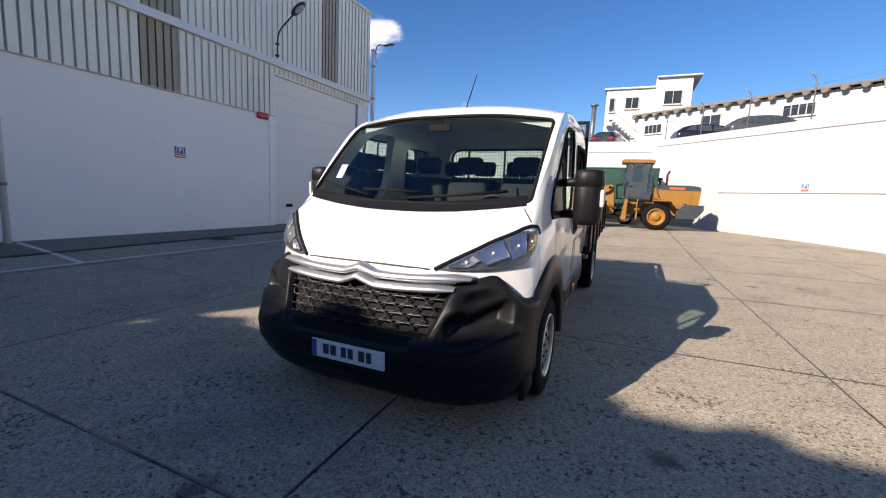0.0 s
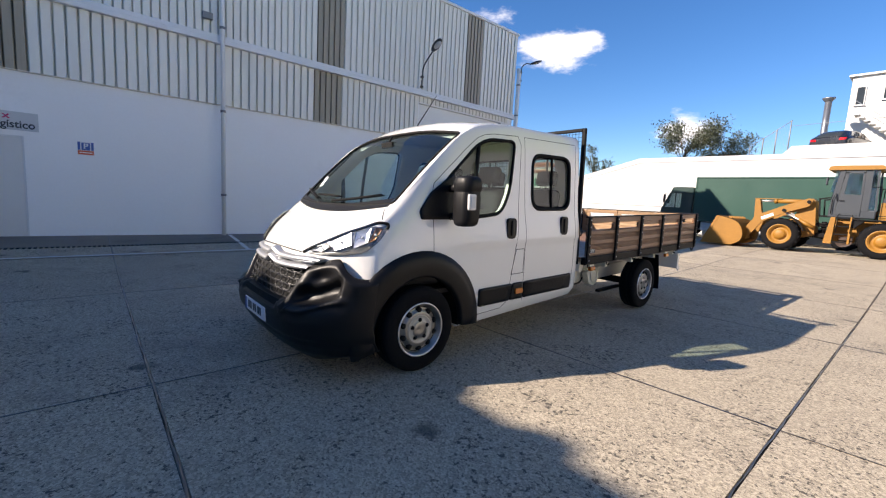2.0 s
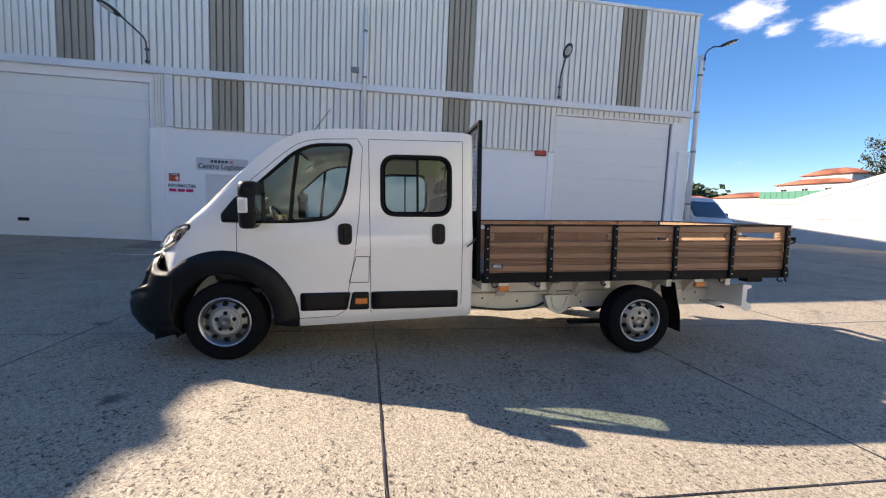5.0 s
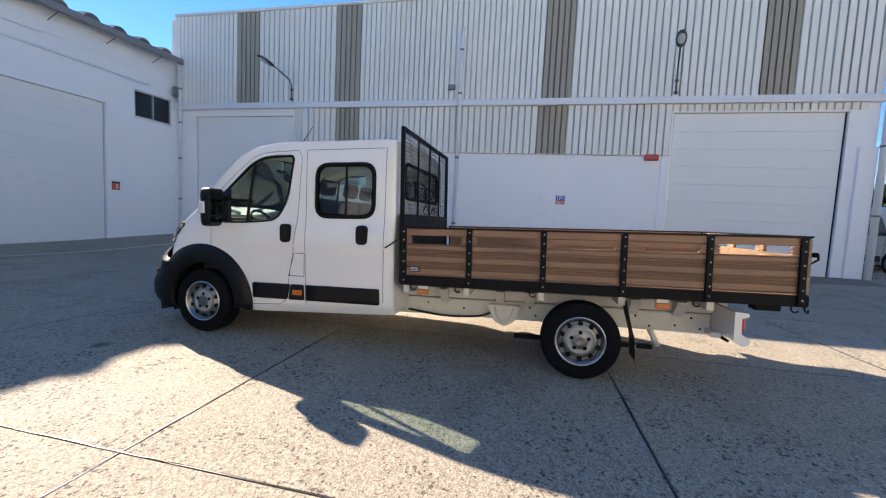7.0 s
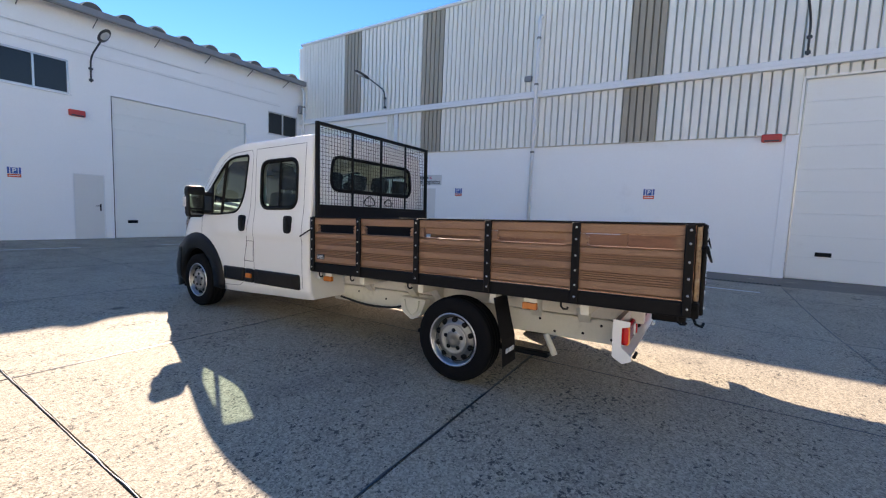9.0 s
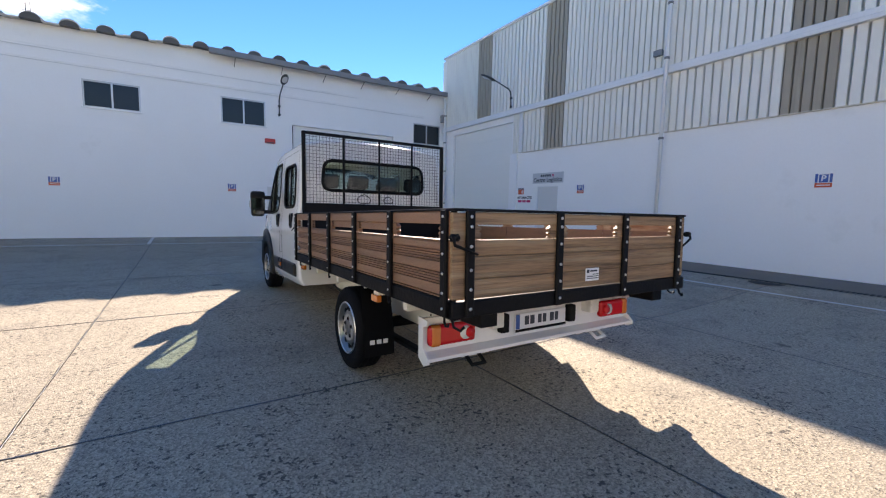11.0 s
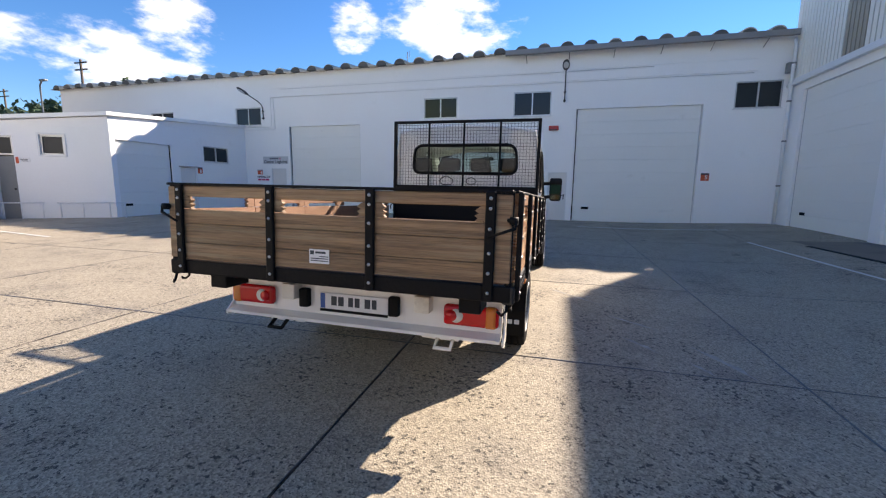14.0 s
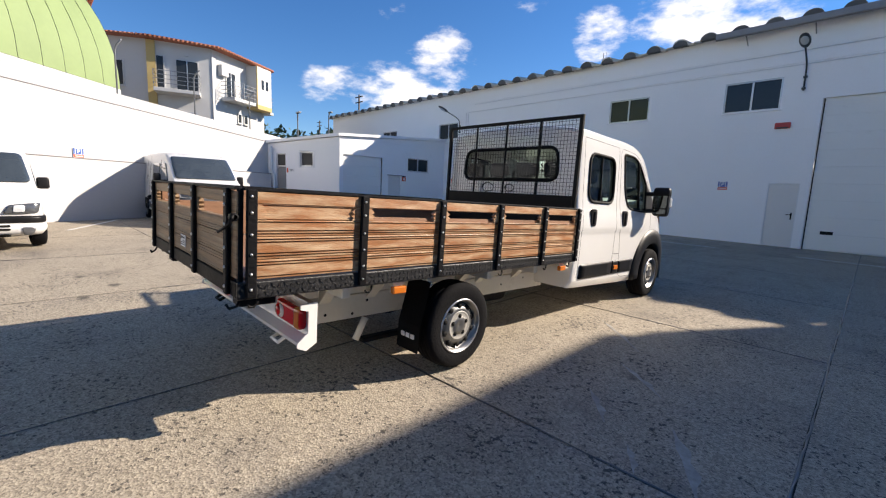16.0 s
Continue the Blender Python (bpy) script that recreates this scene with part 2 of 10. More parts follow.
M = {
    "concrete": concrete("yard concrete"),
    "joint": surf("joint filler", (0.045, 0.04, 0.036), 0.95, var=0.3, scale=3, bump=0.4),
    "sealant": surf("smooth black joint sealant", (0.022, 0.02, 0.019), 0.36, var=0.3, scale=3, spec=1.0, coat=0.5),
    "apron": surf("dark worn concrete apron", (0.20, 0.175, 0.145), 0.85, var=0.25, scale=0.8, fine=40, bump=0.4, dirt=(0.09, 0.08, 0.07), dirt_amount=0.4, dirt_scale=1.1, spec=0.3),
    "soil": surf("dry soil and grass", (0.13, 0.12, 0.07), 0.95, var=0.3, scale=0.4, fine=8, bump=0.6),
    "asphalt": surf("terrace asphalt", (0.12, 0.115, 0.11), 0.9, var=0.2, scale=0.7, bump=0.4),
    "render_white": surf("white wall paint", (0.90, 0.90, 0.90), 0.75, var=0.035, scale=0.5, fine=18, bump=0.12, dirt=(0.62, 0.61, 0.59), dirt_amount=0.08, dirt_scale=0.5, spec=0.3),
    "render_worn": surf("worn white limewash", (0.52, 0.517, 0.51), 0.85, var=0.05, scale=0.35, fine=10, bump=0.25, dirt=(0.45, 0.44, 0.42), dirt_amount=0.25, dirt_scale=0.35, stretch=(1, 1, 3), spec=0.2),
    "cladding": surf("cream coated sheet", (0.84, 0.82, 0.75), 0.5, var=0.05, scale=0.6, fine=6, stretch=(2, 2, 0.35), dirt=(0.45, 0.40, 0.33), dirt_amount=0.07, rand=0.05),
    "rooflight": surf("weathered translucent sheet", (0.36, 0.32, 0.25), 0.55, var=0.12, scale=1.2, fine=9, stretch=(3, 3, 0.25), dirt=(0.20, 0.17, 0.13), dirt_amount=0.3, rand=0.08),
    "girt": surf("white painted steel beam", (0.76, 0.77, 0.78), 0.5, var=0.06, scale=1, dirt=(0.5, 0.47, 0.42), dirt_amount=0.12),
    "gate_white": surf("white sectional gate", (0.83, 0.83, 0.80), 0.65, var=0.03, scale=0.6, stretch=(1, 1, 2), dirt=(0.6, 0.58, 0.54), dirt_amount=0.08),
    "door_white": surf("off-white steel door", (0.72, 0.71, 0.69), 0.45, var=0.04, scale=1.5),
    "rubber": surf("black rubber", (0.008, 0.008, 0.008), 0.7, var=0.25, scale=8, bump=0.3, spec=0.15),
    "tyre": surf("tyre rubber", (0.008, 0.008, 0.009), 0.85, var=0.3, scale=9, fine=60, bump=0.4, dirt=(0.022, 0.02, 0.018), dirt_amount=0.08, dirt_scale=4, spec=0.1),
    "black_metal": surf("black painted steel", (0.007, 0.007, 0.008), 0.55, var=0.3, scale=5, bump=0.3, dirt=(0.05, 0.03, 0.02), dirt_amount=0.10, dirt_scale=5, spec=0.14),
    "grey_metal": surf("grey painted metal", (0.22, 0.23, 0.24), 0.5, metal=0.3, var=0.12, scale=4),
    "zinc": surf("weathered galvanised sheet", (0.26, 0.25, 0.25), 0.55, metal=0.2, var=0.2, scale=2, bump=0.2),
    "lamp_black": surf("dark grey lamp casting", (0.045, 0.047, 0.05), 0.5, var=0.12, scale=4),
    "lamp_glass": surf("lamp diffuser", (0.55, 0.57, 0.58), 0.25, var=0.05),
    "fibre_cement": surf("cream fibre cement", (0.62, 0.56, 0.47), 0.9, var=0.18, scale=2.5, fine=14, bump=0.4, dirt=(0.25, 0.22, 0.18), dirt_amount=0.25, rand=0.2),
    "fibre_dark": surf("dark mossy fibre cement", (0.13, 0.12, 0.11), 0.95, var=0.3, scale=4, bump=0.5, rand=0.3),
    "pvc": surf("white pipe", (0.74, 0.75, 0.76), 0.4, var=0.06, scale=2),
    "glass_gloss": surf("glossy vehicle glass", (0.045, 0.055, 0.058), 0.04, var=0.5, scale=1.3, spec=0.8, coat=1.0),
    "glass_dark": surf("dark window glass", (0.03, 0.035, 0.038), 0.14, var=0.2, scale=1, spec=0.3),
    "alu": surf("aluminium frame", (0.55, 0.56, 0.57), 0.35, metal=0.6, var=0.06),
    "red_plastic": surf("faded red plastic", (0.55, 0.05, 0.045), 0.45, var=0.1, scale=4),
    "sign_grey": surf("light grey sign board", (0.56, 0.58, 0.60), 0.4, var=0.03),
    "sign_blue": surf("blue sign print", (0.03, 0.10, 0.36), 0.4, var=0.05),
    "sign_red": surf("orange red sign print", (0.68, 0.10, 0.035), 0.4, var=0.05),
    "sign_white": surf("white sign print", (0.8, 0.8, 0.8), 0.4, var=0.03),
    "sign_dark": surf("dark slate lettering", (0.035, 0.045, 0.06), 0.5, var=0.05),
    "sign_magenta": surf("magenta lettering", (0.55, 0.02, 0.13), 0.5, var=0.05),
    "line_white": surf("worn white road paint", (0.62, 0.61, 0.58), 0.8, var=0.12, scale=3, fine=25, dirt=(0.3, 0.28, 0.25), dirt_amount=0.35, dirt_scale=3),
}


# ---- mesh helpers ----
def box(bm, x0, y0, z0, x1, y1, z1):
    v = [bm.verts.new(p) for p in ((x0, y0, z0), (x1, y0, z0), (x1, y1, z0), (x0, y1, z0), (x0, y0, z1), (x1, y0, z1), (x1, y1, z1), (x0, y1, z1))]
    return [bm.faces.new([v[i] for i in q]) for q in ((3, 2, 1, 0), (4, 5, 6, 7), (0, 1, 5, 4), (1, 2, 6, 5), (2, 3, 7, 6), (3, 0, 4, 7))]


def rbox(bm, x0, y0, z0, x1, y1, z1, r=0.01, seg=2):
    tmp = bmesh.new()
    box(tmp, x0, y0, z0, x1, y1, z1)
    r = min(r, 0.45 * min(abs(x1 - x0), abs(y1 - y0), abs(z1 - z0)))
    bmesh.ops.bevel(tmp, geom=list(tmp.edges), offset=r, segments=seg, affect="EDGES", profile=0.5)
    merge(bm, tmp)


def merge(bm, tmp, m=None):
    if m is not None:
        tmp.transform(m)
    data = bpy.data.meshes.new("tmp")
    tmp.to_mesh(data)
    tmp.free()
    bm.from_mesh(data)
    bpy.data.meshes.remove(data)


def prism(bm, pts, axis, a0, a1):
    """The outline pts, in the two other axes in order, drawn out along an axis from a0 to a1."""
    def at(u, v, a):
        return {"x": (a, u, v), "y": (u, a, v), "z": (u, v, a)}[axis]
    lo, hi = [bm.verts.new(at(u, v, a0)) for u, v in pts], [bm.verts.new(at(u, v, a1)) for u, v in pts]
    faces = [bm.faces.new(lo[::-1]), bm.faces.new(hi)]
    for i in range(len(pts)):
        j = (i + 1) % len(pts)
        faces.append(bm.faces.new((lo[i], lo[j], hi[j], hi[i])))
    bmesh.ops.recalc_face_normals(bm, faces=faces)
    return faces


def tube(bm, pts, r, seg=8, caps=True):
    """A round bar along a line of points; r is one radius or one for each point."""
    pts = [Vector(p) for p in pts]
    rr = r if isinstance(r, (list, tuple)) else [r] * len(pts)
    rings, ref = [], None
    for i, p in enumerate(pts):
        d = (pts[min(i + 1, len(pts) - 1)] - pts[max(i - 1, 0)]).normalized()
        if ref is None:
            ref = d.orthogonal().normalized()
        ref = (ref - d * ref.dot(d)).normalized()
        s = d.cross(ref)
        rings.append([bm.verts.new(p + rr[i] * (math.cos(2 * math.pi * k / seg) * ref + math.sin(2 * math.pi * k / seg) * s)) for k in range(seg)])
    for a, b in zip(rings, rings[1:]):
        for k in range(seg):
            f = bm.faces.new((a[k], a[(k + 1) % seg], b[(k + 1) % seg], b[k]))
            f.smooth = True
    if caps:
        bm.faces.new(rings[0][::-1]), bm.faces.new(rings[-1])


def lathe(bm, profile, axis="x", at=(0, 0, 0), seg=32, closed=False):
    """A turned shape: profile of (along, radius) about an axis through at."""
    rings = []
    at = Vector(at)
    for a, r in profile:
        ring = []
        for k in range(seg):
            c, s = r * math.cos(2 * math.pi * k / seg), r * math.sin(2 * math.pi * k / seg)
            ring.append(bm.verts.new(at + Vector({"x": (a, c, s), "y": (c, a, s), "z": (c, s, a)}[axis])))
        rings.append(ring)
    faces = []
    for a, b in zip(rings, rings[1:]):
        for k in range(seg):
            f = bm.faces.new((a[k], a[(k + 1) % seg], b[(k + 1) % seg], b[k]))
            f.smooth = True
            faces.append(f)
    if closed:
        faces += [bm.faces.new(rings[0][::-1]), bm.faces.new(rings[-1])]
    bmesh.ops.recalc_face_normals(bm, faces=faces)


def mesh_of(bm, name, material=None, smooth=False):
    data = bpy.data.meshes.new(name)
    if smooth:
        for f in bm.faces:
            f.smooth = True
    bm.to_mesh(data)
    bm.free()
    if material:
        data.materials.append(M[material])
    return data


def part(name, bm, material, parent=None, label="", smooth=False):
    ob = new(name, mesh_of(bm, name, material, smooth))
    if parent is not None:
        ob.parent = parent
    if label:
        ob["label"] = label
    return ob


def group(name, label, category, at=(0, 0, 0), turn=0.0, grp="", kind=""):
    e = new(name)
    e.matrix_world = pose(*at, 0, 0, turn)
    return tagged(e, label, category, grp, kind)


def letters(text, size, material, parent, m, name="lettering", label=""):
    cu = bpy.data.curves.new("txt", "FONT")
    cu.body, cu.size, cu.align_x, cu.align_y, cu.extrude = text, size, "CENTER", "CENTER", 0.002
    cu.offset = 0.02 * size
    ob = bpy.data.objects.new("txt", cu)
    scene.collection.objects.link(ob)
    data = bpy.data.meshes.new_from_object(ob.evaluated_get(bpy.context.evaluated_depsgraph_get()))
    bpy.data.objects.remove(ob)
    bpy.data.curves.remove(cu)
    data.materials.clear()
    data.materials.append(M[material])
    o = new(name, data)
    o.parent = parent
    o.matrix_local = m
    if label:
        o["label"] = label
    return o


def cells(bm, axis, p0, p1, u0, u1, z0, z1, holes):
    """A wall between the planes p0 and p1 of one axis, from u0 to u1 and z0 to z1, with rectangular openings right through."""
    us = sorted({u0, u1, *[h[0] for h in holes], *[h[1] for h in holes]})
    zs = sorted({z0, z1, *[h[2] for h in holes], *[h[3] for h in holes]})
    us, zs = [u for u in us if u0 <= u <= u1], [z for z in zs if z0 <= z <= z1]
    solid = {}
    for i in range(len(us) - 1):
        for j in range(len(zs) - 1):
            u, z = (us[i] + us[i + 1]) / 2, (zs[j] + zs[j + 1]) / 2
            solid[i, j] = not any(a < u < b and c < z < d for a, b, c, d in holes)
    seen = {}

    def vert(p, u, z):
        k = (round(p, 4), round(u, 4), round(z, 4))
        if k not in seen:
            seen[k] = bm.verts.new((p, u, z) if axis == "x" else (u, p, z))
        return seen[k]

    faces = []
    for (i, j), s in solid.items():
        if not s:
            continue
        a, b, c, d = us[i], us[i + 1], zs[j], zs[j + 1]
        for p in (p0, p1):
            faces.append(bm.faces.new([vert(p, *q) for q in ((a, c), (b, c), (b, d), (a, d))]))
        for di, dj, q in ((-1, 0, ((a, c), (a, d))), (1, 0, ((b, c), (b, d))), (0, -1, ((a, c), (b, c))), (0, 1, ((a, d), (b, d)))):
            if not solid.get((i + di, j + dj), False):
                faces.append(bm.faces.new((vert(p0, *q[0]), vert(p0, *q[1]), vert(p1, *q[1]), vert(p1, *q[0]))))
    bmesh.ops.recalc_face_normals(bm, faces=faces)


# ---- ground ----
def ramp(a, b, v):
    t = min(1.0, max(0.0, (v - a) / (b - a)))
    return t * t * (3 - 2 * t)


def ground_z(x, y):
    """The yard falls gently towards its middle."""
    near = 0.0106 * max(-5.0, min(5.0, x)) + 0.015
    return near + 0.14 * ramp(5, 11, -x) + 0.07 * ramp(6, 14, x) + 0.07 * ramp(1, 7, -y) + 0.22 * ramp(9, 21, y)


def sheet(bm, xs, ys, height):
    grid = [[bm.verts.new((x, y, height(x, y))) for y in ys] for x in xs]
    for i in range(len(xs) - 1):
        for j in range(len(ys) - 1):
            bm.faces.new((grid[i][j], grid[i + 1][j], grid[i + 1][j + 1], grid[i][j + 1]))


bm = bmesh.new()
steps = [-2500, -600, -150, -60, -30] + [i * 1.5 for i in range(-12, 21)] + [40, 70, 150, 600, 2500]
sheet(bm, steps, steps, lambda x, y: ground_z(x, y) - 0.02)
ground = tagged(part("ground", bm, "joint"), "dark grey ground under the concrete yard slabs", "ground", kind="structure")

SLAB_X = [-10.75, -7.65, -4.58, -1.38, 1.65, 4.75, 7.85, 10.95, 14.05, 17.2]
SLAB_Y = [-8.2, -4.9, -1.85, 1.18, 4.30, 7.32, 10.38, 13.45, 16.5, 19.6, 22.7, 25.8, 28.9]


def skew(x, y):
    """The joints are not quite square to the buildings."""
    lean = max(0.0, 1 - abs(x + 1.38) / 3.0)
    far = ramp(1.2, 4.3, y)
    return x - 0.030 * (y - 4.5) * lean, y + far * (0.03 * x - 0.05)


def slab(x0, x1, y0, y1):
    bm = bmesh.new()
    g, n = 0.011, 4
    xs = [x0 + g + (x1 - x0 - 2 * g) * i / n for i in range(n + 1)]
    ys = [y0 + g + (y1 - y0 - 2 * g) * i / n for i in range(n + 1)]
    sheet(bm, xs, ys, lambda x, y: 0.0)
    for v in bm.verts:
        v.co.x, v.co.y = skew(v.co.x, v.co.y)
        v.co.z = ground_z(v.co.x, v.co.y)
    rim = [e for e in bm.edges if len(e.link_faces) == 1]
    low = bmesh.ops.extrude_edge_only(bm, edges=rim)
    for v in low["geom"]:
        if isinstance(v, bmesh.types.BMVert):
            v.co.z -= 0.03
    return part("slab", bm, "concrete", ground)


def wall_r_x(y):
    """Where the long white retaining wall stands."""
    return 12.2 + 0.556 * (8.7 - y)


# parking lines, drains and stains on the slabs
def strip(name, x0, y0, x1, y1, w, material, label, lift=0.004):
    bm = bmesh.new()
    d = Vector((x1 - x0, y1 - y0, 0))
    s = Vector((-d.y, d.x, 0)).normalized() * w / 2
    n = max(1, int(d.length / 0.7))
    rows = []
    for i in range(n + 1):
        c = Vector((x0, y0, 0)) + d * i / n
        rows.append([bm.verts.new((p.x, p.y, ground_z(p.x, p.y) + lift)) for p in (c - s, c + s)])
    for a, b in zip(rows, rows[1:]):
        bm.faces.new((a[0], b[0], b[1], a[1]))
    return tagged(part(name, bm, material), label, "road marking", kind="structure")


for x0, y0, x1, y1 in ((-7.66, -2.2, -7.98, 9.6), (-10.4, 3.8, -7.85, 3.6), (6.0, -5.2, -1.5, -5.2), (-3.4, -5.2, -8.2, -5.2), (1.7, -7.8, 1.7, -5.25), (9.2, 8.9, 12.0, 7.6), (9.2, 3.6, 13.2, 3.2)):
    strip("parking_line", x0, y0, x1, y1, 0.09, "line_white", "worn white painted parking line on the concrete", 0.011)
tagged(strip("apron", -9.64, -2.6, -10.06, 15.3, 1.75, "apron", "darker worn concrete apron along the warehouse wall", 0.006), category="apron")
drain = group("drain_channel", "grated steel drain channel along the warehouse wall", "drain", (0, 0, 0), kind="structure")
for k in range(150):
    bm = bmesh.new()
    y = -1.6 + k * 0.078
    x = -8.80 - 0.045 * y
    z = ground_z(x, y)
    box(bm, x - 0.07, y, z, x + 0.07, y + 0.045, z + 0.013)
    part("grate_bar", bm, "black_metal", drain)
bm = bmesh.new()
for k in range(12):
    x, y = -8.9 + 0.0, 6.9
    a0, a1 = 2 * math.pi * k / 12, 2 * math.pi * (k + 1) / 12
    bm.faces.new([bm.verts.new((x + 0.3 * math.cos(a), y + 0.3 * math.sin(a), ground_z(x, y) + 0.006)) for a in (a0, a1)] + [bm.verts.new((x, y, ground_z(x, y) + 0.006))])
tagged(part("manhole_cover", bm, "black_metal"), "round dark iron manhole cover in the concrete", "manhole cover", kind="structure")

# ---- warehouse with corrugated cladding (west) ----
WX = -10.6
GATE_L, GATE_R = (-7.0, -2.7, -0.3, 4.87), (10.25, 14.72, -0.3, 4.88)
bm = bmesh.new()
cells(bm, "x", WX - 0.25, WX, -8.2, 15.42, -0.3, 5.25, [GATE_L, GATE_R, (-1.17, -0.15, -0.3, 2.25)])
wall_w = tagged(part("wall_west", bm, "render_white"), "white rendered lower wall of the corrugated warehouse", "wall", kind="structure")
bm = bmesh.new()
box(bm, WX - 0.3, -8.2, 5.25, WX - 0.08, 15.42, 8.66)
part("backing", bm, "cladding", wall_w)
bm = bmesh.new()
prism(bm, [(WX - 0.3, 8.62), (-30, 10.4), (-30, 10.3), (WX - 0.3, 8.45)], "y", -8.2, 15.42)
tagged(part("roof_west", bm, "zinc"), "shallow metal roof of the corrugated warehouse", "roof", kind="structure")
bm = bmesh.new()
box(bm, -30, 15.2, -0.3, WX - 0.25, 15.42, 8.5)
box(bm, -30.2, -8.2, -0.3, -30, 15.42, 10.2)
tagged(part("wall_west_side", bm, "cladding"), "cream clad side wall of the corrugated warehouse", "wall", kind="structure")


def rib_sheet(name, z0, z1, ribs=5):
    """A cladding sheet 1 wide in y, of broad ribs with narrow grooves between."""
    bm = bmesh.new()
    p, prof = 1.0 / ribs, []
    for k in range(ribs):
        prof += [(k * p, 0.0), (k * p + 0.06 * p, 0.0), (k * p + 0.16 * p, 0.022), (k * p + 0.90 * p, 0.022)]
    prof.append((1.0, 0.0))
    rows = [[bm.verts.new((x, y, z)) for y, x in prof] for z in (z0, z1)]
    for i in range(len(prof) - 1):
        bm.faces.new((rows[0][i], rows[0][i + 1], rows[1][i + 1], rows[1][i]))
    geom = bmesh.ops.solidify(bm, geom=list(bm.faces), thickness=-0.004)
    return bm


def clad(segments, z0, z1):
    shared = {}
    for material in ("cladding", "rooflight"):
        shared[material] = mesh_of(rib_sheet("sheet", 0, z1 - z0), "sheet", material)
    for y0, y1, brown in segments:
        n = max(1, round((y1 - y0) / 0.97))
        for k in range(n):
            ob = new("rooflight_sheet" if brown else "cladding_sheet", shared["rooflight" if brown else "cladding"])
            ob.parent = wall_w
            ob.location, ob.scale = (WX + 0.02, y0 + (y1 - y0) * k / n, z0), (1, (y1 - y0) / n, 1)


clad([(-7.85, -5.08, 0), (-5.08, -4.12, 1), (-4.12, -0.98, 0), (-0.98, -0.02, 1), (-0.02, 6.3, 0), (6.3, 7.2, 1), (7.2, 12.42, 0), (12.42, 13.3, 1), (13.3, 15.42, 0)], 5.30, 8.68)
clad([(-2.62, -2.2, 0), (-2.02, -0.92, 0), (-0.92, -0.02, 1), (-0.02, 6.22, 0), (6.22, 7.14, 1), (7.14, 10.2, 0)], 3.60, 5.13)
clad([(10.2, 15.1, 0)], 4.92, 5.13)
bm = bmesh.new()
rbox(bm, WX, -7.9, 5.12, WX + 0.16, 15.45, 5.22, 0.015)
rbox(bm, WX, -7.9, 5.225, WX + 0.12, 15.45, 5.34, 0.015)
part("beam", bm, "girt", wall_w, "white painted steel beam")
bm = bmesh.new()
rbox(bm, WX, -2.2, 3.6, WX + 0.10, -2.02, 5.12, 0.01)
part("stanchion", bm, "girt", wall_w)
bm = bmesh.new()
rbox(bm, WX + 0.002, -2.7, -0.3, WX + 0.09, -2.28, 3.55, 0.02)
part("pilaster", bm, "render_white", wall_w)
bm = bmesh.new()
rbox(bm, WX + 0.002, 10.0, -0.3, WX + 0.03, 10.24, 3.58, 0.01)
rbox(bm, WX + 0.002, 15.0, -0.3, WX + 0.10, 15.44, 3.9, 0.02)
part("pilaster", bm, "render_white", wall_w)
bm = bmesh.new()
rbox(bm, WX - 0.1, -7.9, 8.66, WX + 0.1, 15.45, 8.76, 0.02)
part("coping", bm, "girt", wall_w)
bm = bmesh.new()
box(bm, WX + 0.0, -2.02, 3.575, WX + 0.06, 10.22, 3.6)
part("drip_edge", bm, "fibre_cement", wall_w)


def gate(name, axis, plane, u0, u1, z0, z1, label, panels=9, handle=None):
    """A closed sectional gate, set back into its opening, of panels with fine joints."""
    g = tagged(new(name), label, "gate", kind="structure")
    h = (z1 - z0) / panels
    for k in range(panels):
        bm = bmesh.new()
        a = [u0 + 0.03, u1 - 0.03, z0 + k * h + 0.0012, z0 + (k + 1) * h - 0.0012]
        if axis == "x":
            rbox(bm, plane - 0.14, a[0], a[2], plane - 0.09, a[1], a[3], 0.0035)
        else:
            rbox(bm, a[0], plane - 0.14, a[2], a[1], plane - 0.09, a[3], 0.0035)
        part("panel", bm, "gate_white", g)
    bm = bmesh.new()
    if axis == "x":
        box(bm, plane - 0.17, u0 + 0.03, z0 - 0.1, plane - 0.145, u1 - 0.03, z1)
    else:
        box(bm, u0 + 0.03, plane - 0.17, z0 - 0.1, u1 - 0.03, plane - 0.145, z1)
    part("gate_back", bm, "gate_white", g)
    for u in (u0 + 0.001, u1 - 0.03):
        bm = bmesh.new()
        if axis == "x":
            box(bm, plane - 0.16, u, z0, plane - 0.085, u + 0.029, z1)
        else:
            box(bm, u, plane - 0.16, z0, u + 0.029, plane - 0.085, z1)
        part("seal", bm, "rubber" if u > (u0 + u1) / 2 else "alu", g)
    if handle:
        u, z = handle
        bm = bmesh.new()
        if axis == "x":
            rbox(bm, plane - 0.09, u, z, plane - 0.07, u + 0.3, z + 0.1, 0.008)
        else:
            rbox(bm, u, plane - 0.09, z, u + 0.3, plane - 0.07, z + 0.1, 0.008)
        part("handle", bm, "rubber", g, "black recessed pull")
    return g


gate("door_1", "x", WX, -6.98, -2.72, 0.06, 4.86, "tall white sectional gate in the warehouse, closed", 9, (-6.4, 0.6))
gate("door_2", "x", WX, 10.27, 14.70, 0.14, 4.87, "tall white sectional gate in the warehouse, closed", 9, (10.8, 0.7))


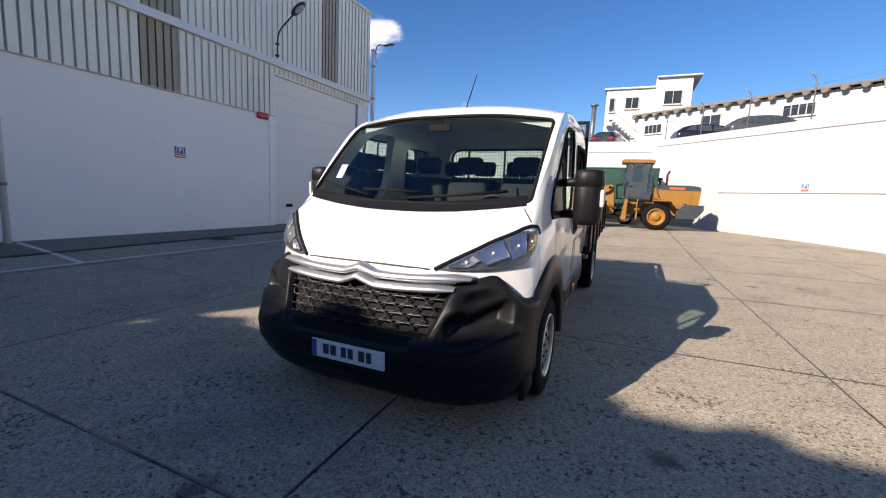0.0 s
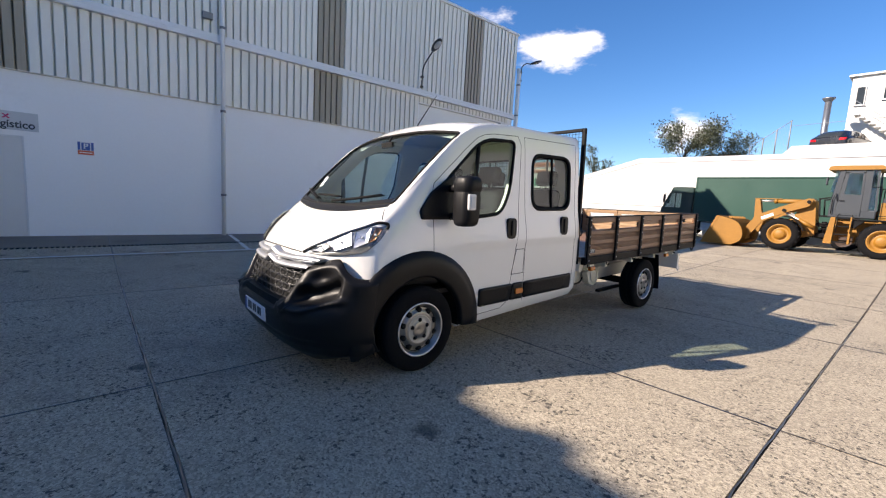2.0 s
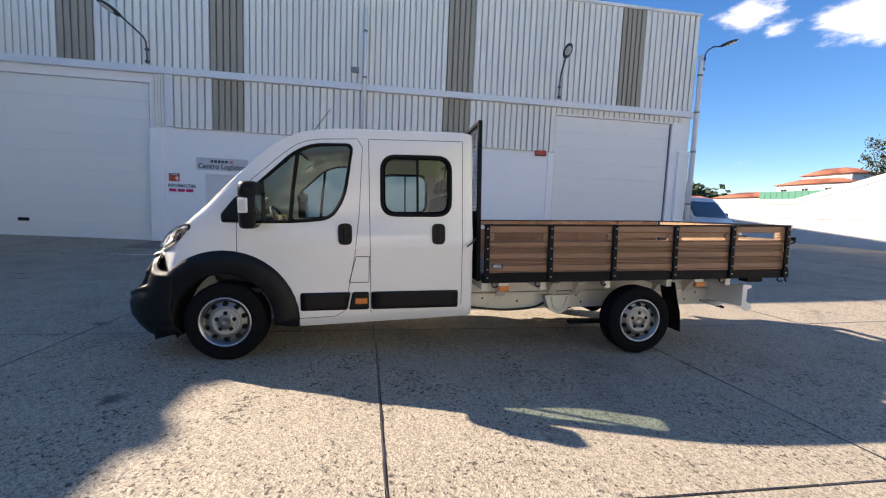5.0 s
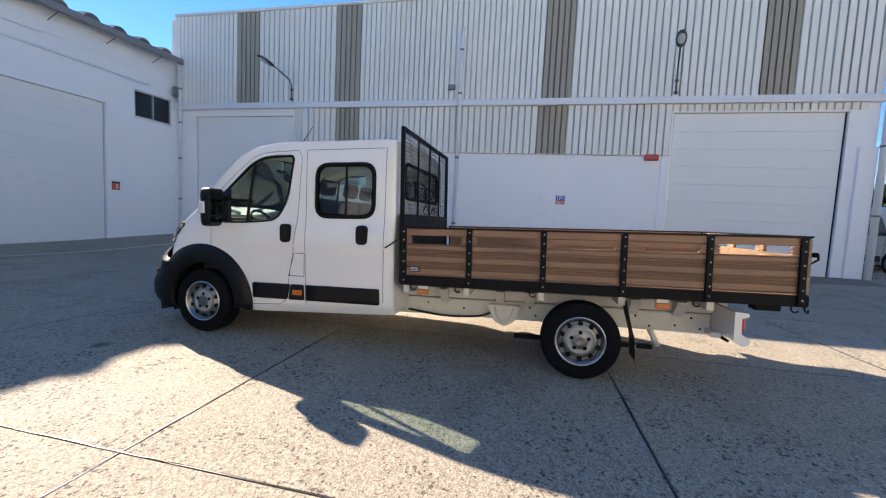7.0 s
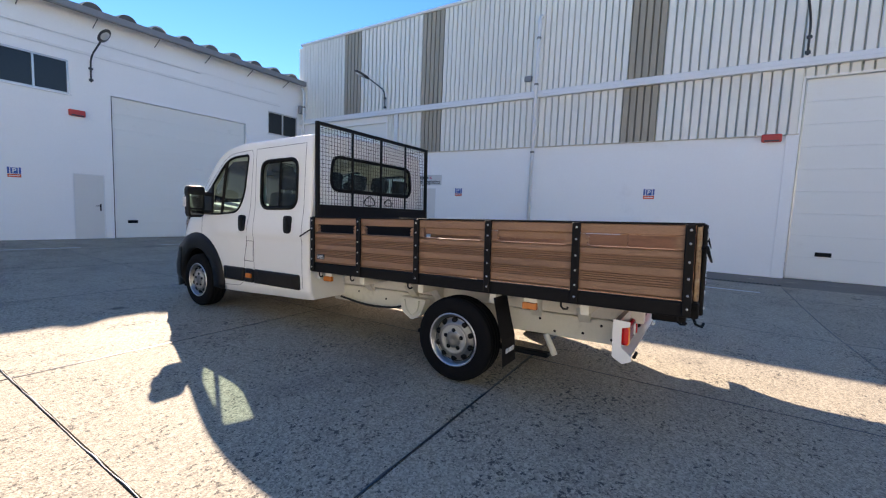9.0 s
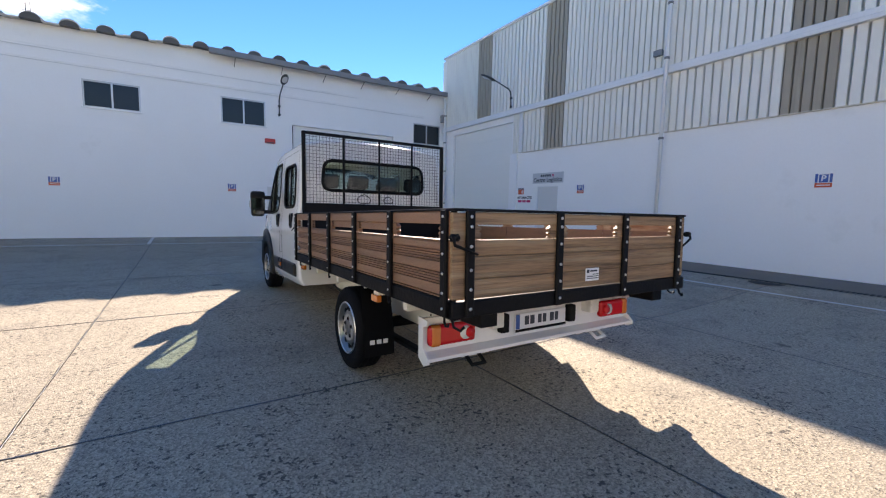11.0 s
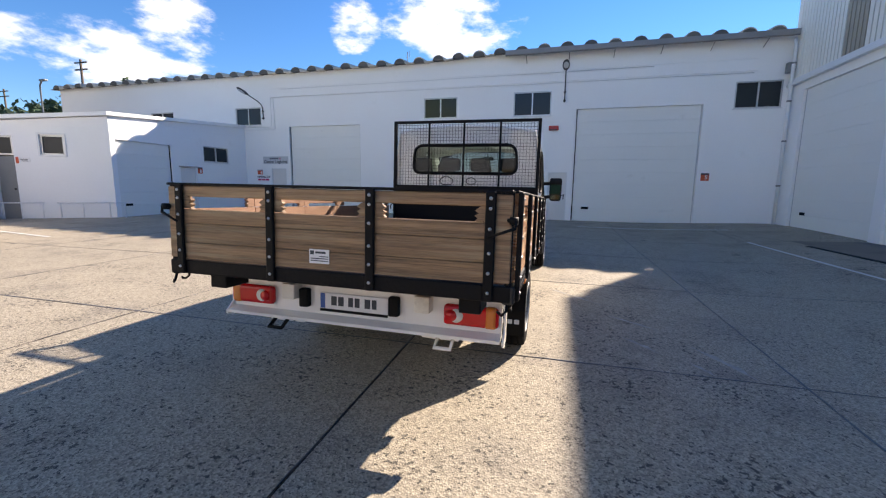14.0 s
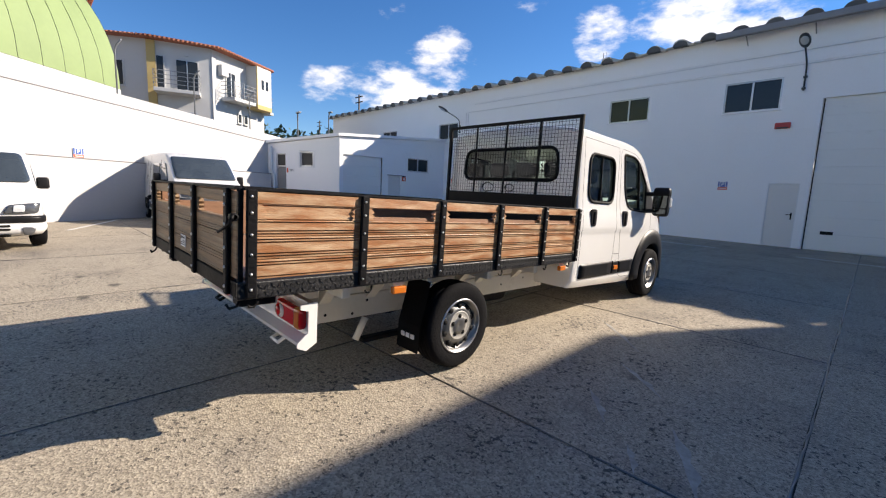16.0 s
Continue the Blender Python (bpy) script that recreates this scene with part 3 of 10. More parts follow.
def plain_door(name, axis, plane, u0, u1, z0, z1, label, side=1):
    g = tagged(new(name), label, "door", kind="structure")
    bm = bmesh.new()
    if axis == "x":
        rbox(bm, plane - 0.09, u0 + 0.03, z0, plane - 0.035, u1 - 0.03, z1 - 0.03, 0.005)
    else:
        rbox(bm, u0 + 0.03, plane - 0.09, z0, u1 - 0.03, plane - 0.035, z1 - 0.03, 0.005)
    part("leaf", bm, "door_white", g)
    for a, b, c, d in ((u0 + 0.001, u0 + 0.03, z0, z1 - 0.03), (u1 - 0.03, u1 - 0.001, z0, z1 - 0.03), (u0 + 0.001, u1 - 0.001, z1 - 0.03, z1 - 0.001)):
        bm = bmesh.new()
        if axis == "x":
            box(bm, plane - 0.12, a, c, plane - 0.02, b, d)
        else:
            box(bm, a, plane - 0.12, c, b, plane - 0.02, d)
        part("door_frame", bm, "girt", g)
    bm = bmesh.new()
    u = u0 + 0.12 if side > 0 else u1 - 0.12
    p = plane - 0.035
    if axis == "x":
        rbox(bm, p, u - 0.02, z0 + 0.92, p + 0.012, u + 0.02, z0 + 1.14, 0.004)
        tube(bm, [(p, u, z0 + 1.08), (p + 0.06, u, z0 + 1.08), (p + 0.06, u + 0.13 * side, z0 + 1.08)], 0.011)
    else:
        rbox(bm, u - 0.02, p, z0 + 0.92, u + 0.02, p + 0.012, z0 + 1.14, 0.004)
        tube(bm, [(u, p, z0 + 1.08), (u, p + 0.06, z0 + 1.08), (u + 0.13 * side, p + 0.06, z0 + 1.08)], 0.011)
    part("handle", bm, "rubber", g, "black lever handle")
    return g


plain_door("door_3", "x", WX, -1.17, -0.15, 0.06, 2.25, "off-white steel side door with a black lever, closed")


def downpipe(name, pts, r=0.055, clips=()):
    g = tagged(new(name), "white painted downpipe fixed to the wall", "pipe", kind="structure")
    bm = bmesh.new()
    tube(bm, pts, r, 12)
    part("pipe", bm, "pvc", g)
    for x, y, z in clips:
        bm = bmesh.new()
        lathe(bm, [(-0.03, r), (-0.03, r + 0.012), (0.03, r + 0.012), (0.03, r)], "z", (x, y, z), 14)
        part("clip", bm, "grey_metal", g)
    return g


downpipe("downpipe", [(WX + 0.22, 3.66, 0.05), (WX + 0.22, 3.66, 7.4), (WX + 0.2, 3.66, 7.52), (WX + 0.1, 3.66, 7.6), (WX - 0.05, 3.66, 7.6)], 0.055, [(WX + 0.22, 3.66, z) for z in (1.2, 3.4, 5.5, 6.9)])
downpipe("downpipe", [(WX + 0.16, 15.52, 0.1), (WX + 0.16, 15.52, 7.1), (WX + 0.1, 15.52, 7.3)], 0.09, [(WX + 0.16, 15.52, z) for z in (2.0, 3.9, 5.3, 6.6)])
downpipe("downpipe", [(WX + 0.14, -7.6, 0.1), (WX + 0.14, -7.6, 6.5), (WX + 0.14, -7.7, 6.75)], 0.06, [(WX + 0.14, -7.6, z) for z in (1.6, 3.2, 4.6, 5.9)])
bm = bmesh.new()
rbox(bm, WX + 0.05, -7.82, 5.6, WX + 0.3, -7.62, 5.95, 0.02)
tagged(part("junction_box", bm, "grey_metal"), "small grey junction box in the wall corner", "junction box")
bm = bmesh.new()
rbox(bm, WX + 0.05, 3.22, 5.66, WX + 0.16, 3.46, 5.82, 0.015)
tagged(part("junction_box", bm, "grey_metal"), "small grey junction box on the cladding", "junction box")


def alarm(axis, x, y, z):
    g = group("alarm_siren", "faded red alarm siren box on the white wall", "alarm", (x, y, z), 0 if axis == "x" else 90)
    bm = bmesh.new()
    rbox(bm, 0.0, -0.2, -0.095, 0.10, 0.2, 0.095, 0.03, 3)
    part("housing", bm, "red_plastic", g)
    bm = bmesh.new()
    rbox(bm, 0.08, -0.15, -0.085, 0.112, 0.15, -0.05, 0.01)
    part("grille", bm, "sign_dark", g)


alarm("x", WX, 9.72, 3.52)


def wall_lamp(x, y, z, turn, reach=1.15, rise=0.95, sag=0.25):
    """A street lamp on a bent arm; turn 0 points along +x."""
    g = group("street_lamp", "dark grey street lamp on a bent arm fixed to the wall", "street lamp", (x, y, z), turn, "wall street lamps")
    bm = bmesh.new()
    tube(bm, [(0.02, 0, 0), (0.04, 0, 0.45), (0.06, 0, 0.62), (0.14, 0, 0.74), (0.3, 0, 0.84), (reach - 0.3, 0, rise + 0.1)], 0.024, 10)
    part("arm", bm, "lamp_black", g)
    for h in (0.06, 0.4):
        bm = bmesh.new()
        rbox(bm, -0.02, -0.05, h - 0.03, 0.07, 0.05, h + 0.03, 0.006)
        part("bracket", bm, "lamp_black", g)
    tilt = pose(reach, 0, rise + 0.22, 0, -22, 0)
    tmp = bmesh.new()
    bmesh.ops.create_uvsphere(tmp, u_segments=16, v_segments=8, radius=1.0)
    tmp.transform(Matrix.Diagonal((0.33, 0.14, 0.06, 1)))
    bm = bmesh.new()
    merge(bm, tmp, tilt)
    part("head", bm, "lamp_black", g, smooth=True)
    tmp = bmesh.new()
    bmesh.ops.create_uvsphere(tmp, u_segments=14, v_segments=6, radius=1.0)
    tmp.transform(pose(0.05, 0, -0.045) @ Matrix.Diagonal((0.2, 0.1, 0.03, 1)))
    bm = bmesh.new()
    merge(bm, tmp, tilt)
    part("lens", bm, "lamp_glass", g, smooth=True)
    return g


wall_lamp(WX + 0.16, 10.2, 5.36, -14)
wall_lamp(WX + 0.16, -2.62, 5.36, -36, 0.95, 0.95)
wall_lamp(WX + 0.2, 15.55, 6.75, 75, 0.8, 0.75)


# ---- signs ----
def sign_root(name, axis, x, y, z, label):
    """A flat sign: local x to the reader's right, local z up, local -y towards the reader."""
    g = group(name, label, "sign", (x, y, z), {"x": 90, "y": 180, "r": 0}[axis])
    return g


def plate(g, name, x0, z0, x1, z1, d0, d1, material):
    bm = bmesh.new()
    box(bm, x0, -d1, z0, x1, -d0, z1)
    return part(name, bm, material, g)


FACE = Euler((radians(90), 0, 0)).to_matrix().to_4x4()


def parking_sign(axis, x, y, z, turn=None):
    g = sign_root("parking_sign", axis, x, y, z, "small blue and orange parking sign on the white wall")
    if turn is not None:
        g.matrix_world = pose(x, y, z, 0, 0, turn)
    plate(g, "board", -0.145, -0.145, 0.145, 0.145, 0.0, 0.006, "sign_white")
    plate(g, "band", -0.14, -0.14, 0.14, -0.05, 0.006, 0.009, "sign_red")
    plate(g, "band", -0.14, -0.04, -0.095, 0.14, 0.006, 0.009, "sign_blue")
    plate(g, "band", 0.095, -0.04, 0.14, 0.14, 0.006, 0.009, "sign_blue")
    plate(g, "field", -0.075, -0.04, 0.075, 0.125, 0.006, 0.009, "sign_blue")
    plate(g, "text_bar", -0.11, -0.105, 0.11, -0.085, 0.009, 0.011, "sign_white")
    letters("P", 0.17, "sign_white", g, Matrix.Translation((0, -0.011, 0.042)) @ FACE)


def company_sign(axis, x, y, z):
    g = sign_root("company_sign", axis, x, y, z, "light grey company sign board with dark lettering")
    plate(g, "board", -0.75, -0.19, 0.75, 0.19, 0.0, 0.012, "sign_grey")
    for k in range(5):
        plate(g, "emblem_bar", -0.34 + k * 0.105, 0.045, -0.26 + k * 0.105, 0.125, 0.012, 0.015, "sign_dark")
    for s in (1, -1):
        bm = bmesh.new()
        prism(bm, [(0.20, 0.085 - 0.045 * s), (0.235, 0.085 - 0.045 * s), (0.33, 0.085 + 0.045 * s), (0.295, 0.085 + 0.045 * s)], "y", -0.016 - 0.001 * s, -0.012)
        part("emblem_bar", bm, "sign_magenta", g)
    letters("Centro Logístico", 0.215, "sign_dark", g, Matrix.Translation((0, -0.014, -0.075)) @ FACE @ Matrix.Diagonal((0.95, 1, 1, 1)))


def info_sign(axis, x, y, z):
    g = sign_root("information_sign", axis, x, y, z, "gate number panel with information lettering on the wall")
    plate(g, "panel", -0.345, 0.10, -0.04, 0.34, 0.0, 0.006, "sign_red")
    plate(g, "panel", -0.345, 0.285, -0.04, 0.345, 0.006, 0.009, "sign_dark")
    plate(g, "text_bar", -0.31, 0.305, -0.08, 0.325, 0.009, 0.011, "sign_white")
    letters("4", 0.2, "sign_white", g, Matrix.Translation((-0.12, -0.009, 0.19)) @ FACE)
    letters("INFORMAÇÕES", 0.135, "sign_dark", g, Matrix.Translation((0.02, -0.002, -0.035)) @ FACE @ Matrix.Diagonal((0.86, 1, 1, 1)))
    for a, b in ((-0.345, -0.14), (-0.10, 0.10), (0.14, 0.345)):
        plate(g, "number_bar", a, -0.215, b, -0.125, 0.0, 0.004, "sign_magenta")


def gate_sign(axis, x, y, z):
    g = sign_root("gate_number_sign", axis, x, y, z, "small red gate number sign on the white wall")
    plate(g, "board", -0.145, -0.145, 0.145, 0.145, 0.0, 0.006, "sign_red")
    plate(g, "panel", -0.145, 0.085, 0.145, 0.145, 0.006, 0.009, "sign_dark")
    letters("5", 0.2, "sign_white", g, Matrix.Translation((0.04, -0.008, -0.02)) @ FACE)


parking_sign("x", WX + 0.002, 7.11, 2.13)
parking_sign("x", WX + 0.002, 0.85, 2.11)
company_sign("x", WX + 0.002, -0.66, 2.55)
info_sign("x", WX + 0.002, -1.86, 1.87)


# ---- tiled-roof warehouse (south) ----
SY = -7.95
GB1, GB2 = (-7.85, -3.2, -0.3, 4.67), (6.67, 10.6, -0.3, 4.33)
WINS = [(12.23, 13.8, 4.44, 5.34), (1.88, 3.45, 4.48, 5.38), (-2.18, -0.6, 4.45, 5.45), (-10.38, -8.86, 4.46, 5.44), (17.9, 19.5, 4.5, 5.30)]
bm = bmesh.new()
cells(bm, "y", SY - 0.3, SY, WX - 0.25, 26.3, -0.3, 6.95, [GB1, GB2, (-2.97, -2.17, -0.3, 2.1), (10.87, 11.74, -0.3, 2.27), *WINS])
wall_s = tagged(part("wall_south", bm, "render_white"), "white rendered front of the low warehouse", "wall", kind="structure")
bm = bmesh.new()
prism(bm, [(-10.5, 6.952), (4.6, 6.952), (-3.0, 7.10), (-10.5, 7.10)], "y", SY - 0.29, SY - 0.002)
part("wall_head", bm, "render_white", wall_s)
bm = bmesh.new()
box(bm, 26.0, -24, -0.3, 26.3, SY - 0.3, 6.9)
box(bm, WX - 0.25, -24.3, -0.3, 26.3, -24, 6.9)
tagged(part("wall_south_back", bm, "render_white"), "white rendered rear of the low warehouse", "wall", kind="structure")
for z, d, h in ((6.22, 0.02, 0.03), (5.80, 0.025, 0.05), (3.80, 0.012, 0.02)):
    bm = bmesh.new()
    x1 = 11.5 if z > 4 else 6.6
    box(bm, -3.1 if z < 4 else -9.5, SY, z, x1, SY + d, z + h)
    part("string_course", bm, "render_white", wall_s)
gate("door_4", "y", SY, -7.83, -3.22, 0.06, 4.66, "tall white sectional gate in the low warehouse, closed", 9, (-3.9, 0.55))
gate("door_5", "y", SY, 6.69, 10.58, 0.10, 4.32, "tall cream-white sectional gate in the low warehouse, closed", 8, (9.9, 0.5))
plain_door("door_6", "y", SY, -2.97, -2.17, 0.03, 2.1, "narrow white door in the low warehouse, closed", 1)
plain_door("door_7", "y", SY, 10.87, 11.74, 0.1, 2.27, "white side door below the company sign, closed", 1)


def window(name, axis, plane, u0, u1, z0, z1, label="dark two-pane sliding window in an aluminium frame", out=1):
    g = tagged(new(name), label, "window", kind="structure")

    def bit(nm, a, b, c, d, e0, e1, mat):
        bm = bmesh.new()
        if axis == "x":
            box(bm, plane + e0 * out, a, c, plane + e1 * out, b, d)
        else:
            box(bm, a, plane + e0 * out, c, b, plane + e1 * out, d)
        bmesh.ops.recalc_face_normals(bm, faces=list(bm.faces))
        part(nm, bm, mat, g)
    m = (u0 + u1) / 2
    f = 0.05
    for a, b, c, d in ((u0 + 0.002, u0 + f, z0 + 0.002, z1 - 0.002), (u1 - f, u1 - 0.002, z0 + 0.002, z1 - 0.002), (u0 + f, u1 - f, z1 - f, z1 - 0.002), (u0 + f, u1 - f, z0 + 0.002, z0 + f), (m - 0.025, m + 0.025, z0 + f, z1 - f)):
        bit("window_frame", a, b, c, d, -0.10, -0.02, "alu")
    bit("pane", u0 + f, m - 0.025, z0 + f, z1 - f, -0.07, -0.055, "glass_dark")
    bit("pane", m + 0.025, u1 - f, z0 + f, z1 - f, -0.085, -0.07, "glass_dark")
    bit("window_sill", u0 - 0.04, u1 + 0.04, z0 - 0.035, z0 - 0.002, 0.002, 0.045, "girt")


for k, (a, b, c, d) in enumerate(WINS):
    window("window_%d" % (k + 1), "y", SY, a, b, c, d)
alarm("y", -2.32, SY, 3.92)
parking_sign("y", 4.29, SY + 0.002, 2.0)
parking_sign("y", -0.89, SY + 0.002, 2.0)
gate_sign("y", -8.14, SY + 0.002, 1.92)
company_sign("y", 11.48, SY + 0.002, 2.68)
info_sign("y", 12.27, SY + 0.002, 1.86)
wall_lamp(-2.7, SY, 4.95, 90)
wall_lamp(12.08, SY, 4.72, 78)

# roof of broad channel sheets
roof_s = tagged(new("roof_south"), "weathered cream fibre-cement channel roof", "roof", kind="structure")
RP = 0.90


def channel_profile(hump=0.5, h=0.20):
    pts = [(-RP / 2, 0.0), (-hump / 2 - 0.03, 0.0)]
    pts += [(-hump / 2 * math.cos(math.pi * k / 8), h * math.sin(math.pi * k / 8) + 0.01) for k in range(9)]
    return pts + [(hump / 2 + 0.03, 0.0), (RP / 2, 0.0)]


bm = bmesh.new()
prof = channel_profile()
ends = []
for y, z in ((0.32, 0.0), (-8.0, 1.0)):
    ends.append([[bm.verts.new((x, y, z + dz + t)) for x, dz in prof] for t in (0.0, -0.045)])
for a, b, flip in ((ends[0][0], ends[1][0], False), (ends[0][1], ends[1][1], True)):
    for i in range(len(prof) - 1):
        q = (a[i], a[i + 1], b[i + 1], b[i])
        f = bm.faces.new(q[::-1] if flip else q)
        f.smooth = True
for i in range(len(prof) - 1):
    bm.faces.new((ends[0][0][i], ends[0][1][i], ends[0][1][i + 1], ends[0][0][i + 1]))
bmesh.ops.recalc_face_normals(bm, faces=list(bm.faces))
channel = mesh_of(bm, "channel_sheet", "fibre_cement")
bm = bmesh.new()
prism(bm, [(-0.25 * math.cos(math.pi * k / 8), 0.20 * math.sin(math.pi * k / 8) - 0.03) for k in range(9)], "y", 0.10, 0.34)
plug = mesh_of(bm, "plug", "fibre_dark")


def roof_lift(x):
    """The eaves climb a little towards the corner with the corrugated warehouse."""
    return 0.17 * ramp(5.0, -3.0, x)


n_ch = int(36.9 / RP)
rnd = random.Random(4)
for k in range(n_ch):
    x = -10.35 + RP * (k + 0.5)
    ob = new("channel_sheet", channel)
    ob.parent, ob.location = roof_s, (x, SY, 6.86 + roof_lift(x) + rnd.uniform(-0.012, 0.012))
    ob = new("end_plug", plug)
    ob.parent, ob.location = roof_s, (x, SY + rnd.uniform(-0.03, 0.03), 6.88 + roof_lift(x))
bm = bmesh.new()
prism(bm, [(-16.0, 7.9), (-16.0, 7.8), (-24.5, 6.85), (-24.5, 6.95)], "x", WX - 0.25, 26.3)
part("rear_slope", bm, "fibre_cement", roof_s)
bm = bmesh.new()
prism(bm, [(SY + 0.34, 7.0), (SY + 0.48, 7.02), (SY + 0.48, 6.84), (SY + 0.42, 6.80), (SY + 0.36, 6.82)], "x", -10.5, -0.25)
gutter = tagged(part("gutter", bm, "zinc"), "weathered grey metal gutter below the roof edge", "gutter", kind="structure")
for x in (-9.6, -7.9, -6.2, -4.5, -2.8, -1.1):
    bm = bmesh.new()
    tube(bm, [(x, SY, 6.6), (x, SY + 0.40, 6.79)], 0.015, 6)
    part("bracket", bm, "grey_metal", gutter)
# cables along the wall
for pts in ([(11.6, 5.75), (11.6, 4.35), (13.2, 4.35)], [(11.45, 5.72), (11.4, 4.2), (13.2, 4.22)], [(-9.4, 5.72), (0, 5.74), (11.6, 5.77)], [(-6, 6.16), (4, 6.14), (11.0, 6.15)]):
    bm = bmesh.new()
    tube(bm, [(x, SY + 0.035, z) for x, z in pts], 0.013, 6)
    tagged(part("cable_conduit", bm, "pvc"), "thin white cable conduit along the white wall", "conduit", kind="structure")
# antenna on the roof
ant = group("antenna", "thin grey aerial on the roof", "antenna", (5.2, -10.5, 7.2))
bm = bmesh.new()
tube(bm, [(0, 0, 0), (0, 0, 1.05)], 0.02, 6)
part("mast", bm, "grey_metal", ant)
bm = bmesh.new()
tube(bm, [(-0.12, 0, 0.75), (-0.12, 0, 1.1)], 0.012, 6)
tube(bm, [(-0.14, 0, 0.8), (0.1, 0, 0.8)], 0.012, 6)
part("element", bm, "grey_metal", ant)

# ---- annex ----
AX, AY = 13.3, -1.05                      # its free corner
AD = Vector((0.8155, 0.5787, 0))          # its side wall runs skew, square to the retaining wall
AN = Vector((-0.5787, 0.8155, 0))         # out of that wall
bm = bmesh.new()
cells(bm, "x", AX, AX + 0.25, SY, AY, -0.3, 3.80, [(-3.55, -1.24, -0.3, 3.03), (-6.73, -5.22, 2.45, 3.18), (-4.77, -3.94, -0.3, 2.16)])
wall_an = tagged(part("wall_annex_front", bm, "render_white"), "white rendered front of the low annex", "wall", kind="structure")
bm = bmesh.new()
prism(bm, [(SY + 0.002, 3.802), (AY, 3.802), (AY, 3.83), (SY + 0.002, 4.32)], "x", AX, AX + 0.25)
part("wall_head", bm, "render_white", wall_an)
SIDE = Matrix(((AD.x, AN.x, 0, AX), (AD.y, AN.y, 0, AY), (0, 0, 1, 0), (0, 0, 0, 1)))     # u along the side wall, out of it, up


def side_part(name, material, parent, u0, u1, d0, d1, z0, z1, r=0.0):
    """A box on the annex's skew side wall."""
    bm = bmesh.new()
    if r:
        rbox(bm, u0, d0, z0, u1, d1, z1, r)
    else:
        box(bm, u0, d0, z0, u1, d1, z1)
    bm.transform(SIDE)
    bmesh.ops.recalc_face_normals(bm, faces=list(bm.faces))
    return part(name, bm, material, parent)


bm = bmesh.new()
cells(bm, "y", -0.25, 0.0, 0.0, 3.8, -0.3, 3.4, [(1.36, 2.05, 2.38, 3.08), (2.80, 3.34, -0.3, 3.0)])
prism(bm, [(0.0, 3.402), (3.8, 3.402), (3.8, 3.42), (0.0, 3.82)], "y", -0.25, 0.0)
bm.transform(SIDE)
bmesh.ops.recalc_face_normals(bm, faces=list(bm.faces))
wall_as = tagged(part("wall_annex_side", bm, "render_white"), "white rendered side of the low annex", "wall", kind="structure")
bm = bmesh.new()
pts = [(AX - 0.12, SY + 0.003, 4.33), (AX - 0.12, AY + 0.1, 3.85), (AX + 3.06, AY + 2.36, 3.45), (AX + 3.9, AY + 1.8, 3.42), (AX + 7.3, SY + 0.003, 3.9)]
lo, hi = [bm.verts.new(p) for p in pts], [bm.verts.new((x, y, z + 0.13)) for x, y, z in pts]
bm.faces.new(lo[::-1]), bm.faces.new(hi)
for i in range(5):
    bm.faces.new((lo[i], lo[(i + 1) % 5], hi[(i + 1) % 5], hi[i]))
bmesh.ops.triangulate(bm, faces=[f for f in bm.faces if len(f.verts) > 4])
bmesh.ops.recalc_face_normals(bm, faces=list(bm.faces))
tagged(part("roof_annex", bm, "render_white"), "thin white sloping roof slab of the annex", "roof", kind="structure")
g = tagged(new("door_8"), "grey-white sectional gate of the annex, closed", "gate", kind="structure")
for k in range(6):
    bm = bmesh.new()
    rbox(bm, AX + 0.09, -3.52, 0.1 + k * 0.487, AX + 0.14, -1.27, 0.1 + (k + 1) * 0.487 - 0.006, 0.006)
    part("panel", bm, "gate_white", g)
bm = bmesh.new()
box(bm, AX + 0.06, -3.549, 0.0, AX + 0.15, -3.522, 3.03)
part("seal", bm, "rubber", g)
bm = bmesh.new()
rbox(bm, AX + 0.07, -1.75, 0.55, AX + 0.09, -1.45, 0.64, 0.008)
part("handle", bm, "rubber", g, "black recessed pull")
window("window_6", "x", AX, -6.73, -5.22, 2.45, 3.18, out=-1)
d10 = tagged(new("door_10"), "narrow white door beside the annex gate, closed", "door", kind="structure")
bm = bmesh.new()
rbox(bm, AX + 0.05, -4.74, 0.08, AX + 0.10, -3.97, 2.13, 0.006)
part("leaf", bm, "door_white", d10)
bm = bmesh.new()
rbox(bm, AX - 0.05, -4.85, 2.165, AX - 0.002, -3.86, 2.20, 0.006)
part("drip_strip", bm, "zinc", d10)
